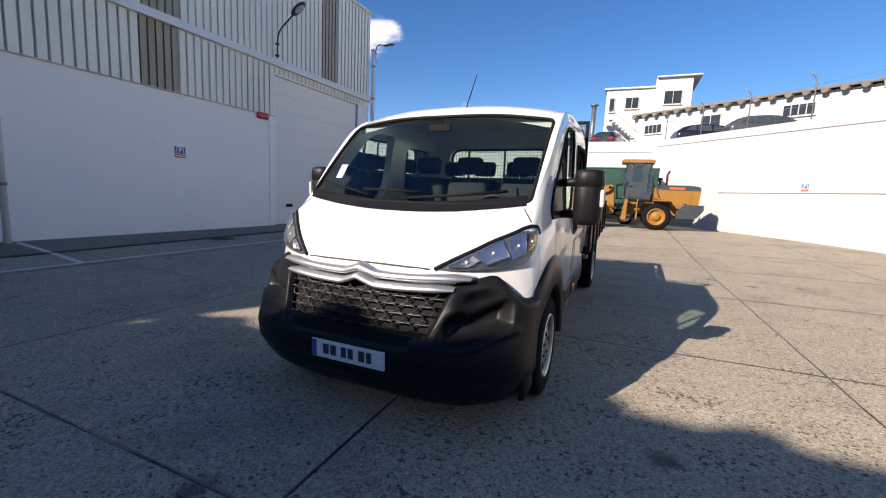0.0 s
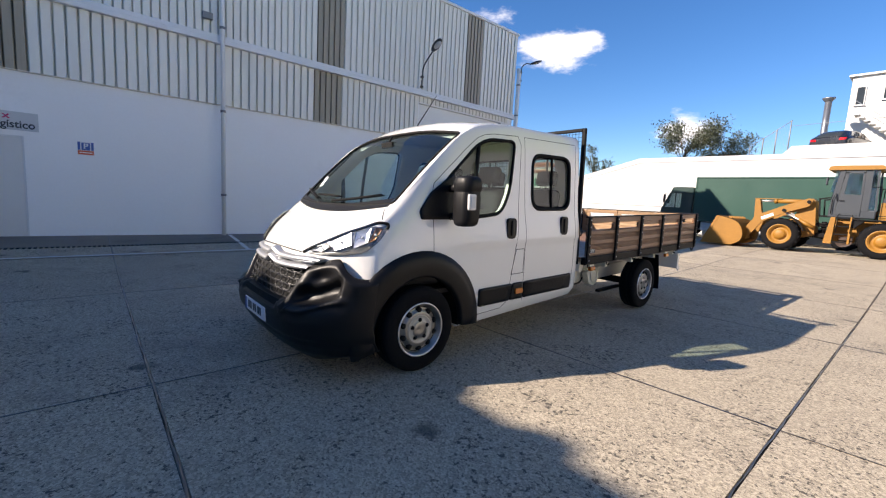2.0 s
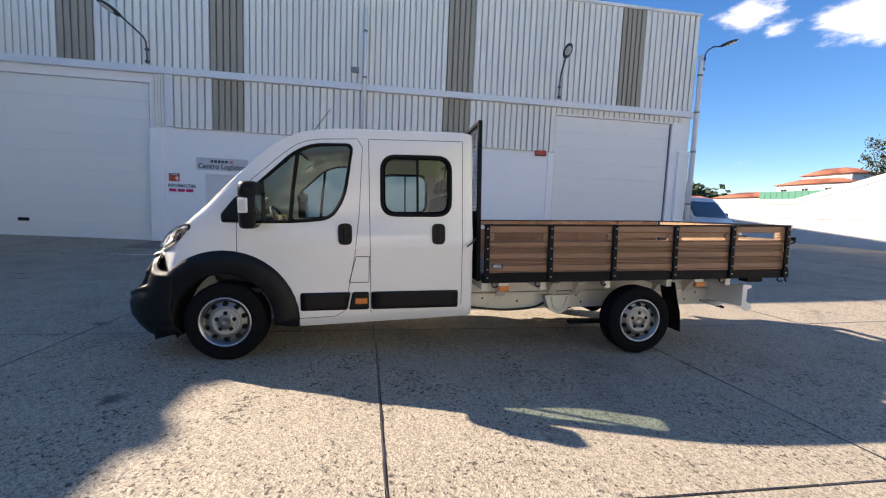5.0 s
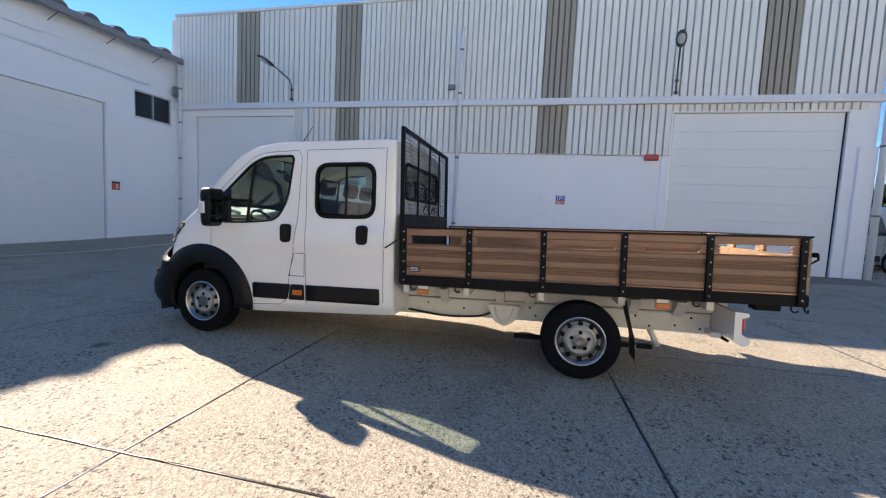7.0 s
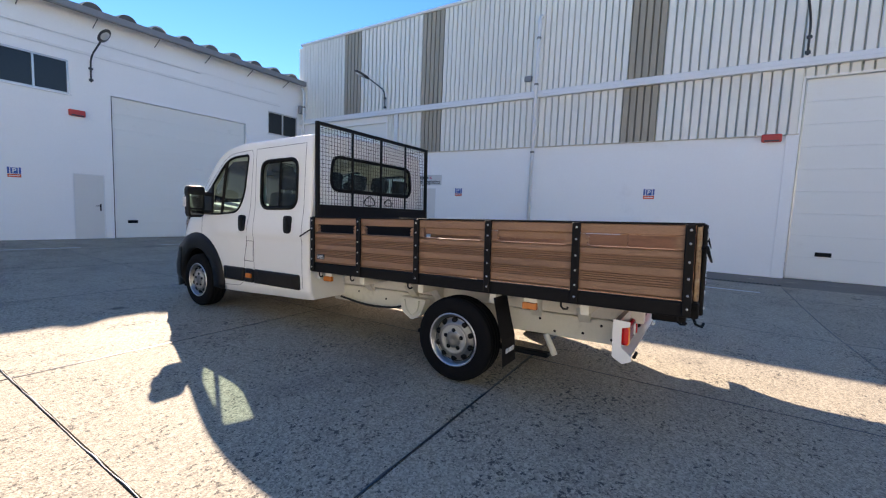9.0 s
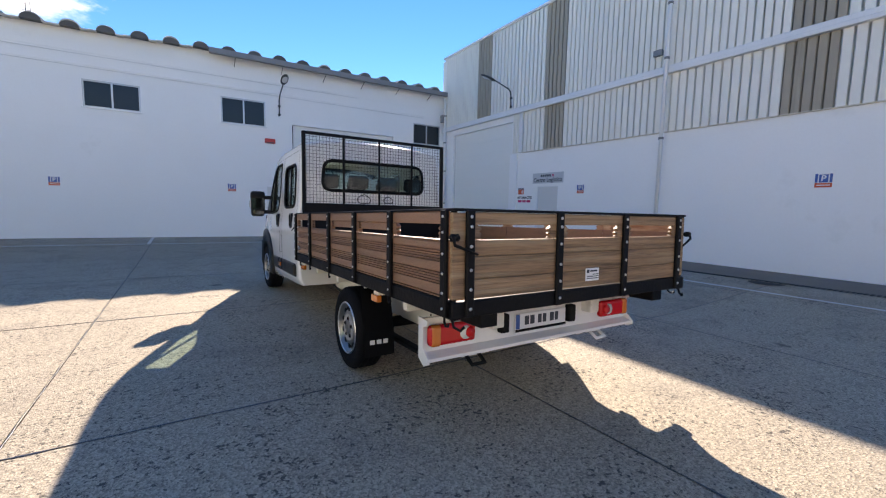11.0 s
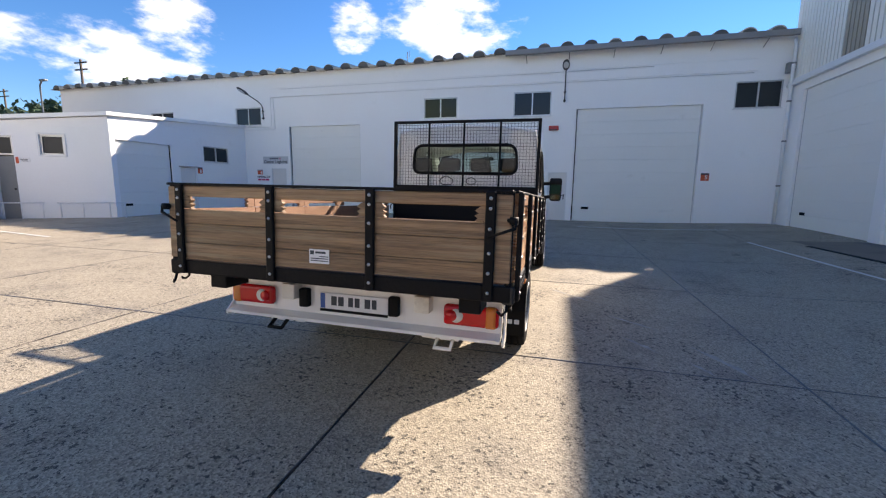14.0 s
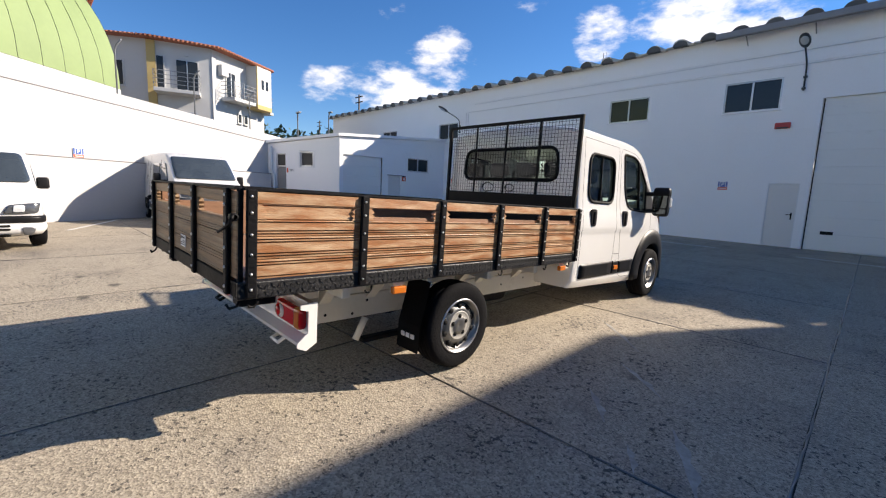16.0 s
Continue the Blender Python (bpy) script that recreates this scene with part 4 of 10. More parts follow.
for nm, u0, u1, z0, z1, lab in (("window_7", 1.36, 2.05, 2.38, 3.08, "small single-pane window in a white frame"), ("window_8", 2.80, 3.34, 2.34, 3.0, "small fanlight window above the annex door")):
    w = tagged(new(nm), lab, "window", kind="structure")
    side_part("pane", "glass_dark", w, u0 + 0.06, u1 - 0.06, -0.10, -0.085, z0 + 0.06, z1 - 0.06)
    for a, b, c, e in ((u0 + 0.002, u0 + 0.06, z0, z1), (u1 - 0.06, u1 - 0.002, z0, z1), (u0 + 0.06, u1 - 0.06, z1 - 0.06, z1 - 0.002), (u0 + 0.06, u1 - 0.06, z0 + 0.002, z0 + 0.06)):
        side_part("window_frame", "alu", w, a, b, -0.11, -0.04, c, e)
    if nm == "window_7":
        for a, b, c, e in ((u0 - 0.06, u0 - 0.002, z0 - 0.06, z1 + 0.06), (u1 + 0.002, u1 + 0.06, z0 - 0.06, z1 + 0.06), (u0 - 0.002, u1 + 0.002, z1 + 0.002, z1 + 0.06), (u0 - 0.002, u1 + 0.002, z0 - 0.06, z0 - 0.002)):
            side_part("surround", "girt", w, a, b, 0.002, 0.03, c, e)
d9 = tagged(new("door_9"), "grey steel door in the annex side wall, closed", "door", kind="structure")
side_part("leaf", "grey_metal", d9, 2.83, 3.31, -0.12, -0.07, 0.12, 2.30, 0.006)
side_part("handle", "rubber", d9, 2.88, 2.92, -0.07, -0.03, 1.15, 1.2)
ps = group("notice_sign", "small red and white notice beside the annex door", "sign", (0, 0, 0))
side_part("board", "sign_white", ps, 2.36, 2.74, 0.003, 0.012, 2.10, 2.26)
side_part("band", "sign_red", ps, 2.68, 2.76, 0.012, 0.016, 2.06, 2.28)
side_part("text_bar", "sign_dark", ps, 2.42, 2.64, 0.012, 0.015, 2.19, 2.21)
side_part("text_bar", "sign_dark", ps, 2.42, 2.60, 0.012, 0.015, 2.14, 2.16)
gs = sign_root("gate_number_sign", "x", AX - 0.002, -4.97, 2.04, "small red gate number sign on the annex")
gs.matrix_world = pose(AX - 0.002, -4.97, 2.04, 0, 0, -90)
plate(gs, "board", -0.13, -0.14, 0.13, 0.14, 0, 0.006, "sign_red")
plate(gs, "panel", -0.13, 0.08, 0.13, 0.14, 0.006, 0.009, "sign_dark")
plate(gs, "number_bar", -0.02, -0.10, 0.06, 0.04, 0.006, 0.009, "sign_white")
pp = [SIDE @ Vector(p) for p in ((3.52, 0.12, 3.30), (3.52, 0.12, 2.15), (3.40, 0.12, 1.95), (3.40, 0.12, 0.2))]
downpipe("downpipe", [tuple(p) for p in pp], 0.06)
rail = group("low_railing", "low white tubular railing in front of the annex", "railing", (0, 0, 0))
for us in ((3.17, 2.68, 2.08), (1.58, 0.92, 0.13, -0.35)):
    for u in us:
        p = SIDE @ Vector((u, 0.22, 0))
        bm = bmesh.new()
        tube(bm, [(p.x, p.y, ground_z(p.x, p.y) - 0.02), (p.x, p.y, 0.70)], 0.022, 8)
        part("post", bm, "pvc", rail)
    bm = bmesh.new()
    tube(bm, [SIDE @ Vector((us[0] + 0.08, 0.22, 0.70)), SIDE @ Vector((us[-1] - 0.05, 0.22, 0.70))], 0.022, 8)
    part("top_rail", bm, "pvc", rail)

# ---- retaining walls and terrace ----
def slope_wall(name, pts, base, t, material, label):
    """A wall along a line of (x, y, top), thick t to its left, its foot at base."""
    bm = bmesh.new()
    n = len(pts)
    rows = []
    for i, (x, y, z) in enumerate(pts):
        a, b = Vector(pts[max(i - 1, 0)][:2]), Vector(pts[min(i + 1, n - 1)][:2])
        d = (b - a).normalized()
        s = Vector((-d.y, d.x)) * t
        rows.append([bm.verts.new(p) for p in ((x, y, base), (x, y, z), (x + s.x, y + s.y, z), (x + s.x, y + s.y, base))])
    for a, b in zip(rows, rows[1:]):
        for k in range(4):
            bm.faces.new((a[k], a[(k + 1) % 4], b[(k + 1) % 4], b[k]))
    bm.faces.new(rows[0]), bm.faces.new(rows[-1][::-1])
    bmesh.ops.recalc_face_normals(bm, faces=list(bm.faces))
    return tagged(part(name, bm, material), label, "wall", kind="structure")


def r_at(y, off=0.0):
    """A point on the retaining wall's line, moved off metres towards the yard."""
    n = Vector((1, 0.556)).normalized()
    return wall_r_x(y) - n.x * off, y - n.y * off


def r_top(y):
    return 3.88 + 0.05 * (y - 1.0) if y < 12 else 4.43 + 0.045 * (y - 12)


ys = [-1.0 + 29.6 * k / 10 for k in range(11)]
slope_wall("wall_east", [(*r_at(y), r_top(y)) for y in ys], -0.3, -0.5, "render_worn", "long limewashed white retaining wall of the yard")
slope_wall("wall_east_band", [(*r_at(y, 0.035), r_top(y) - 0.36) for y in ys], -0.3, -0.034, "render_worn", "slightly proud lower face of the white retaining wall")
slope_wall("wall_east_plinth", [(*r_at(y, 0.33), 1.98 + 0.004 * y) for y in [1.3 + 22.0 * k / 8 for k in range(9)]], -0.3, -0.294, "render_worn", "thick white plinth along the retaining wall")
NY = 28.6
slope_wall("wall_north", [(1.2, NY, 5.15), (-3.0, NY, 5.15), (-3.35, NY, 4.76), (-10.8, NY, 4.8), (-17.9, NY, 2.9), (-24, NY, 2.9), (-60, NY + 6, 2.9)], -0.3, -0.4, "render_worn", "limewashed white retaining wall behind the parked lorry")
slope_wall("wall_north_ledge", [(1.0, NY - 0.25, 1.75), (-24, NY - 0.25, 1.75), (-60, NY + 5.75, 1.75)], -0.3, -0.245, "render_worn", "low white ledge along the retaining wall")
slope_wall("wall_north_band", [(1.0, NY - 0.03, 4.5), (-3.3, NY - 0.03, 4.5), (-10.7, NY - 0.03, 4.52), (-17.8, NY - 0.03, 2.6), (-24, NY - 0.03, 2.6)], 1.755, -0.028, "render_worn", "slightly proud face of the white retaining wall")

# weathered edges of the proud faces
for nm, pts in (("wall_east_edge", [(*r_at(y, 0.04), r_top(y) - 0.365) for y in ys]), ("wall_east_edge", [(*r_at(y, 0.335), 1.965 + 0.004 * y) for y in [1.3 + 22.0 * k / 8 for k in range(9)]]),
                ("wall_north_edge", [(1.0, NY - 0.255, 1.735), (-24, NY - 0.255, 1.735)]), ("wall_north_edge", [(1.0, NY - 0.035, 4.485), (-3.3, NY - 0.035, 4.485), (-10.7, NY - 0.035, 4.505), (-17.8, NY - 0.035, 2.585), (-24, NY - 0.035, 2.585)])):
    bm = bmesh.new()
    tube(bm, pts, 0.017, 6)
    tagged(part(nm, bm, "zinc"), "grey weathered edge line of the white retaining wall", "wall edge", kind="structure")

# terrace behind the walls
bm = bmesh.new()
r0, r1 = r_at(-1.0, -0.45), r_at(28.4, -0.45)
pts = [(r0[0], r0[1], 3.5), (r1[0], r1[1], 4.75), (-10.8, NY + 0.35, 4.45), (-10.8, 90, 6.6), (60, 90, 7.5), (60, -1.0, 3.5)]
bm.faces.new([bm.verts.new(p) for p in pts])
bmesh.ops.triangulate(bm, faces=list(bm.faces))
bmesh.ops.recalc_face_normals(bm, faces=list(bm.faces))
tagged(part("terrace", bm, "asphalt"), "raised asphalt terrace behind the retaining walls", "ground", kind="structure")


# ---- the double-cab dropside truck ----
M.update({
    "van_white": surf("aged white car paint", (0.83, 0.82, 0.79), 0.22, var=0.02, scale=1.5, fine=20, coat=1.0, dirt=(0.68, 0.65, 0.59), dirt_amount=0.06, dirt_scale=1.6),
    "frame_white": surf("grimy cream chassis paint", (0.78, 0.75, 0.66), 0.5, var=0.08, scale=3, dirt=(0.30, 0.25, 0.18), dirt_amount=0.22, dirt_scale=3, bump=0.15),
    "plastic": surf("unpainted black bumper plastic", (0.008, 0.008, 0.009), 0.42, var=0.2, scale=3, fine=120, bump=0.1, dirt=(0.02, 0.019, 0.018), dirt_amount=0.12, spec=0.22),
    "seam": surf("dark door gap", (0.05, 0.05, 0.05), 0.8, var=0.1),
    "bar_silver": surf("satin silver trim", (0.42, 0.43, 0.45), 0.40, metal=0.8, var=0.03),
    "border": surf("glossy black glass border", (0.012, 0.012, 0.013), 0.12, var=0.05, spec=0.6),
    "chrome": surf("chrome trim", (0.60, 0.61, 0.63), 0.34, metal=1.0, var=0.03),
    "silver": surf("silver painted wheel steel", (0.25, 0.25, 0.245), 0.36, metal=0.85, var=0.15, scale=6, dirt=(0.08, 0.07, 0.06), dirt_amount=0.34, dirt_scale=5),
    "hub": surf("cream grey hub steel", (0.40, 0.385, 0.35), 0.5, metal=0.2, var=0.12, scale=8, dirt=(0.16, 0.13, 0.10), dirt_amount=0.2, dirt_scale=8),
    "lamp_tray": surf("smoky headlamp tray", (0.10, 0.105, 0.11), 0.15, metal=0.3, var=0.2, scale=9, coat=0.6),
    "lamp_dark": surf("grey lamp reflector tray", (0.20, 0.21, 0.225), 0.28, metal=0.7, var=0.1),
    "amber": surf("amber lens", (0.62, 0.17, 0.02), 0.2, var=0.08, scale=8, coat=0.5),
    "amber_dim": surf("dim amber bulb cover", (0.42, 0.20, 0.08), 0.25, metal=0.3, var=0.2, scale=12),
    "red_lens": surf("red tail lens", (0.55, 0.006, 0.009), 0.2, var=0.08, scale=6, spec=0.3, coat=0.35),
    "white_lens": surf("clear white lens", (0.72, 0.70, 0.68), 0.15, var=0.05, coat=0.6),
    "plate_white": surf("number plate white", (0.78, 0.79, 0.80), 0.35, var=0.03),
    "cloth": surf("dark seat cloth", (0.025, 0.026, 0.030), 0.9, var=0.2, scale=6, fine=90, bump=0.3),
    "dash": surf("dark dashboard plastic", (0.018, 0.019, 0.021), 0.65, var=0.15, scale=4, bump=0.1),
    "wood": surf("oiled brown plank", (0.27, 0.148, 0.086), 0.45, var=0.55, scale=4.0, fine=60, stretch=(4, 0.6, 4), rand=0.12, bump=0.3, dirt=(0.17, 0.098, 0.062), dirt_amount=0.40, dirt_scale=4.0),
    "wood_x": surf("weathered brown plank across", (0.27, 0.165, 0.088), 0.55, var=1.1, scale=2.6, fine=18, stretch=(0.5, 15, 15), rand=0.10, bump=0.4, dirt=(0.50, 0.40, 0.25), dirt_amount=0.55, dirt_scale=1.5),
    # sunlit copy of the side planks: sun put into the colour, plus worn patches
    "wood_sunlit": surf("worn orange-brown plank, sunlit side", (0.36, 0.155, 0.062), 0.38, var=0.5, scale=4.0, fine=60, stretch=(4, 0.7, 4), rand=0.16, bump=0.3, dirt=(0.70, 0.54, 0.35), dirt_amount=0.85, dirt_scale=5.0),
    "bolt": surf("bright bolt head", (0.6, 0.6, 0.58), 0.35, metal=0.8, var=0.1),
    "checker": surf("black checker plate", (0.03, 0.03, 0.031), 0.45, metal=0.4, var=0.25, scale=6, fine=50, bump=0.5),
    # mirror colour darkened to stand in for a dark reflection
    "mirror": surf("mirror glass darkened as its reflection", (0.07, 0.08, 0.085), 0.08, metal=1.0, var=0.0),
    "grille": surf("dark grey grille", (0.018, 0.018, 0.02), 0.4, metal=0.1, var=0.1),
    "cable": surf("black cable", (0.015, 0.015, 0.015), 0.6, var=0.1),
})
M["screen"] = glass("windscreen glass", (0.9, 0.95, 1.0), 0.0, 0.985, (0.70, 0.80, 0.76))
M["pane"] = glass("tinted side glass", (0.9, 0.95, 1.0), 0.0, 0.985, (0.66, 0.77, 0.71))
M["pane_dusty"] = glass("dusty cab glass", (0.9, 0.95, 0.95), 0.05, 0.72, (0.70, 0.82, 0.78))
M["lens"] = glass("clear lamp lens", (1, 1, 1), 0.02, 0.97, (0.9, 0.92, 0.95))

truck = new("dropside_truck")
truck.matrix_world = Matrix.Translation((-1.46, 2.88, 0.0)) @ pose(0, 0, 0, 1.8, -0.55, 0)
tagged(truck, "white double-cab dropside truck with wooden sides, dented front bumper", "truck")


def spline(pts, sub):
    """Points of a smooth line through pts, sub steps for each stretch."""
    p = [Vector(q) for q in pts]
    out = []
    for i in range(len(p) - 1):
        a, b, c, d = p[max(i - 1, 0)], p[i], p[i + 1], p[min(i + 2, len(p) - 1)]
        for k in range(sub):
            t = k / sub
            out.append(0.5 * (2 * b + (c - a) * t + (2 * a - 5 * b + 4 * c - d) * t * t + (3 * b - a - 3 * c + d) * t * t * t))
    return out + [p[-1]]


def loft(stations, sub_y=3, sub_k=3):
    """A closed body from half cross-sections, (y, [(x, z) from the floor's middle round to the roof's middle])."""
    cols = len(stations[0][1])
    lines = [spline([(s[1][k][0], s[0], s[1][k][1]) for s in stations], sub_y) for k in range(cols)]
    bm = bmesh.new()
    rings = []
    for i in range(len(lines[0])):
        half = [lines[0][i], lines[1][i]] + spline([lines[k][i] for k in range(2, cols)], sub_k)
        half[0].x = half[-1].x = 0.0
        ring = half + [Vector((-v.x, v.y, v.z)) for v in half[-2:0:-1]]
        rings.append([bm.verts.new(v) for v in ring])
    n = len(rings[0])
    for a, b in zip(rings, rings[1:]):
        for k in range(n):
            f = bm.faces.new((a[k], a[(k + 1) % n], b[(k + 1) % n], b[k]))
            f.smooth = True
    bm.faces.new(rings[0]), bm.faces.new(rings[-1][::-1])
    bmesh.ops.recalc_face_normals(bm, faces=list(bm.faces))
    return bm


def cut(bm, cutters, op="DIFFERENCE"):
    """The body bm less (or meeting) each of the cutters."""
    ob = bpy.data.objects.new("body", mesh_of(bm, "body"))
    scene.collection.objects.link(ob)
    tools = []
    for c in cutters:
        t = bpy.data.objects.new("tool", mesh_of(c, "tool"))
        scene.collection.objects.link(t)
        mod = ob.modifiers.new("cut", "BOOLEAN")
        mod.operation, mod.object, mod.solver = op, t, "EXACT"
        tools.append(t)
    out = bmesh.new()
    ev = ob.evaluated_get(bpy.context.evaluated_depsgraph_get())
    out.from_mesh(ev.to_mesh())
    ev.to_mesh_clear()
    for t in tools + [ob]:
        data = t.data
        bpy.data.objects.remove(t)
        bpy.data.meshes.remove(data)
    return out


def rounded(corners, r, seg=5):
    """An outline with rounded corners; r one radius or one for each corner."""
    n, out = len(corners), []
    rs = r if isinstance(r, (list, tuple)) else [r] * n
    for i in range(n):
        p, a, b = Vector(corners[i]), Vector(corners[i - 1]), Vector(corners[(i + 1) % n])
        da, db = (a - p), (b - p)
        q = min(rs[i], 0.48 * da.length, 0.48 * db.length)
        s, e = p + da.normalized() * q, p + db.normalized() * q
        for k in range(seg + 1):
            t = k / seg
            out.append((1 - t) ** 2 * s + 2 * t * (1 - t) * p + t * t * e)
    return [tuple(v) for v in out]


ROOF = [(0.965, 2.01), (0.875, 2.105), (0.45, 2.16), (0, 2.178)]
CAB = [
    (-0.74, [(0, 0.42), (0.36, 0.42), (0.40, 0.48), (0.41, 0.62), (0.42, 0.80), (0.42, 0.90), (0.41, 0.950), (0.37, 0.972), (0.20, 0.985), (0, 0.99)]),
    (-0.66, [(0, 0.36), (0.54, 0.36), (0.60, 0.44), (0.62, 0.62), (0.63, 0.82), (0.62, 0.94), (0.585, 1.00), (0.50, 1.035), (0.28, 1.065), (0, 1.075)]),
    (-0.52, [(0, 0.32), (0.78, 0.32), (0.83, 0.40), (0.855, 0.65), (0.86, 0.87), (0.84, 1.00), (0.80, 1.08), (0.68, 1.125), (0.38, 1.155), (0, 1.165)]),
    (-0.42, [(0, 0.31), (0.92, 0.31), (0.975, 0.39), (0.99, 0.65), (0.99, 0.84), (0.935, 1.04), (0.875, 1.14), (0.74, 1.19), (0.40, 1.213), (0, 1.222)]),
    (-0.31, [(0, 0.30), (0.95, 0.30), (1.01, 0.38), (1.02, 0.70), (1.015, 0.93), (0.97, 1.16), (0.915, 1.235), (0.78, 1.260), (0.42, 1.277), (0, 1.283)]),
    (-0.14, [(0, 0.28), (0.96, 0.28), (1.02, 0.36), (1.03, 0.75), (1.025, 1.03), (0.985, 1.26), (0.935, 1.37), (0.85, 1.40), (0.45, 1.44), (0, 1.452)]),
    (0.12, [(0, 0.28), (0.97, 0.28), (1.02, 0.36), (1.035, 0.75), (1.03, 1.08), (1.0, 1.36), (0.960, 1.605), (0.885, 1.648), (0.45, 1.700), (0, 1.715)]),
    (0.39, [(0, 0.28), (0.97, 0.28), (1.02, 0.36), (1.035, 0.75), (1.03, 1.10), (1.005, 1.38), (0.965, 1.838), (0.89, 1.885), (0.45, 1.95), (0, 1.968)]),
    (0.56, [(0, 0.28), (0.97, 0.28), (1.02, 0.36), (1.035, 0.75), (1.03, 1.10), (1.005, 1.38), (0.965, 1.935), (0.885, 1.995), (0.45, 2.072), (0, 2.09)]),
    (0.74, [(0, 0.28), (0.97, 0.28), (1.02, 0.36), (1.035, 0.75), (1.03, 1.10), (1.005, 1.38), (0.965, 1.985), (0.875, 2.068), (0.45, 2.132), (0, 2.15)]),
    (1.05, [(0, 0.29), (0.97, 0.29), (1.02, 0.37), (1.035, 0.75), (1.03, 1.10), (1.005, 1.38), *ROOF]),
    (1.6, [(0, 0.31), (0.97, 0.31), (1.02, 0.39), (1.035, 0.75), (1.03, 1.10), (1.005, 1.38), *ROOF]),
    (2.18, [(0, 0.33), (0.97, 0.33), (1.02, 0.41), (1.035, 0.75), (1.03, 1.10), (1.005, 1.38), *ROOF]),
    (2.27, [(0, 0.34), (0.94, 0.34), (0.99, 0.42), (1.01, 0.75), (1.005, 1.10), (0.98, 1.37), (0.94, 1.98), (0.855, 2.065), (0.45, 2.11), (0, 2.12)]),
]


def inset(st, d):
    y, p = st
    q = []
    for i, (x, z) in enumerate(p):
        z2 = 0.60 if i < 3 else (z - d if i > 5 else z)
        q.append((max(0.0, x - d) if i not in (0, len(p) - 1) else 0.0, max(z2, 0.60 + 0.002 * i)))
    return y, q


shell_bm = loft(CAB, 5, 10)
for v in shell_bm.verts:
    # the pressed step along the doors
    if abs(v.co.x) > 0.9:
        v.co.x += math.copysign(0.013, v.co.x) * ramp(0.955, 0.995, v.co.z) * ramp(1.30, 1.05, v.co.z) * ramp(0.25, 0.6, v.co.y)
    # shallow dents where the bonnet meets the damaged corner
    d = math.exp(-((v.co.x - 0.43) / 0.08) ** 2 - ((v.co.y + 0.50) / 0.14) ** 2)
    if v.co.z > 0.95:
        v.co.z -= 0.020 * d * math.sin(26 * (v.co.x + 0.5 * v.co.y))
from mathutils.bvhtree import BVHTree
skin = BVHTree.FromBMesh(shell_bm)
hollow = loft([inset(s, 0.055) for s in CAB[5:-1]])
F_WIN = rounded([(0.30, 1.245), (0.60, 1.245), (0.95, 1.275), (1.075, 1.48), (1.145, 1.95), (0.80, 1.942), (0.64, 1.875), (0.30, 1.565)], [0.02, 0.3, 0.10, 0.25, 0.06, 0.12, 0.12, 0.03])
R_WIN = rounded([(1.41, 1.315), (2.05, 1.315), (2.05, 1.855), (1.41, 1.855)], 0.13)
B_WIN = rounded([(-0.73, 1.53), (0.73, 1.53), (0.70, 1.90), (-0.70, 1.90)], 0.12)
SCREEN = rounded([(-0.90, 1.360), (-0.45, 1.328), (0.45, 1.328), (0.90, 1.360), (0.905, 1.972), (0.45, 2.022), (-0.45, 2.022), (-0.905, 1.972)], [0.03, 0.4, 0.4, 0.03, 0.05, 0.4, 0.4, 0.05], 4)


def tool(pts, axis, a, b):
    t = bmesh.new()
    prism(t, pts, axis, a, b)
    return t


def arch_tool(side, y, z, r):
    t = bmesh.new()
    prism(t, [(y + r * math.cos(2 * math.pi * k / 40), z + r * math.sin(2 * math.pi * k / 40)) for k in range(40)], "x", 0.66 * side, 1.2 * side)
    return t


body_bm = cut(shell_bm, [hollow, tool(SCREEN, "y", -1.5, 0.52), tool(F_WIN, "x", -1.5, 1.5), tool(R_WIN, "x", -1.5, 1.5), tool(B_WIN, "y", 2.1, 2.5), arch_tool(1, 0.02, 0.36, 0.44), arch_tool(-1, 0.02, 0.36, 0.44)])
for f in body_bm.faces:
    f.smooth = True
bmesh.ops.split_edges(body_bm, edges=[e for e in body_bm.edges if len(e.link_faces) == 2 and e.calc_face_angle(0) > radians(32)])
cab = part("cab_body", body_bm, "van_white", truck)


def on_skin(p, off):
    loc, nor, _, _ = skin.find_nearest(Vector(p))
    return loc + nor * off


def cast(u, v, axis, side, off):
    """A point of the cab's skin seen along an axis: side views give (y, z), front and rear views (x, z)."""
    if axis == "x":
        o, d = Vector((3.0 * side, u, v)), Vector((-side, 0, 0))
    else:
        o, d = Vector((u, 4.0 * side, v)), Vector((0, -side, 0))
    loc, nor, _, _ = skin.ray_cast(o, d)
    if loc is None:
        return on_skin(o + 3.0 * d, off)
    return loc + nor * off


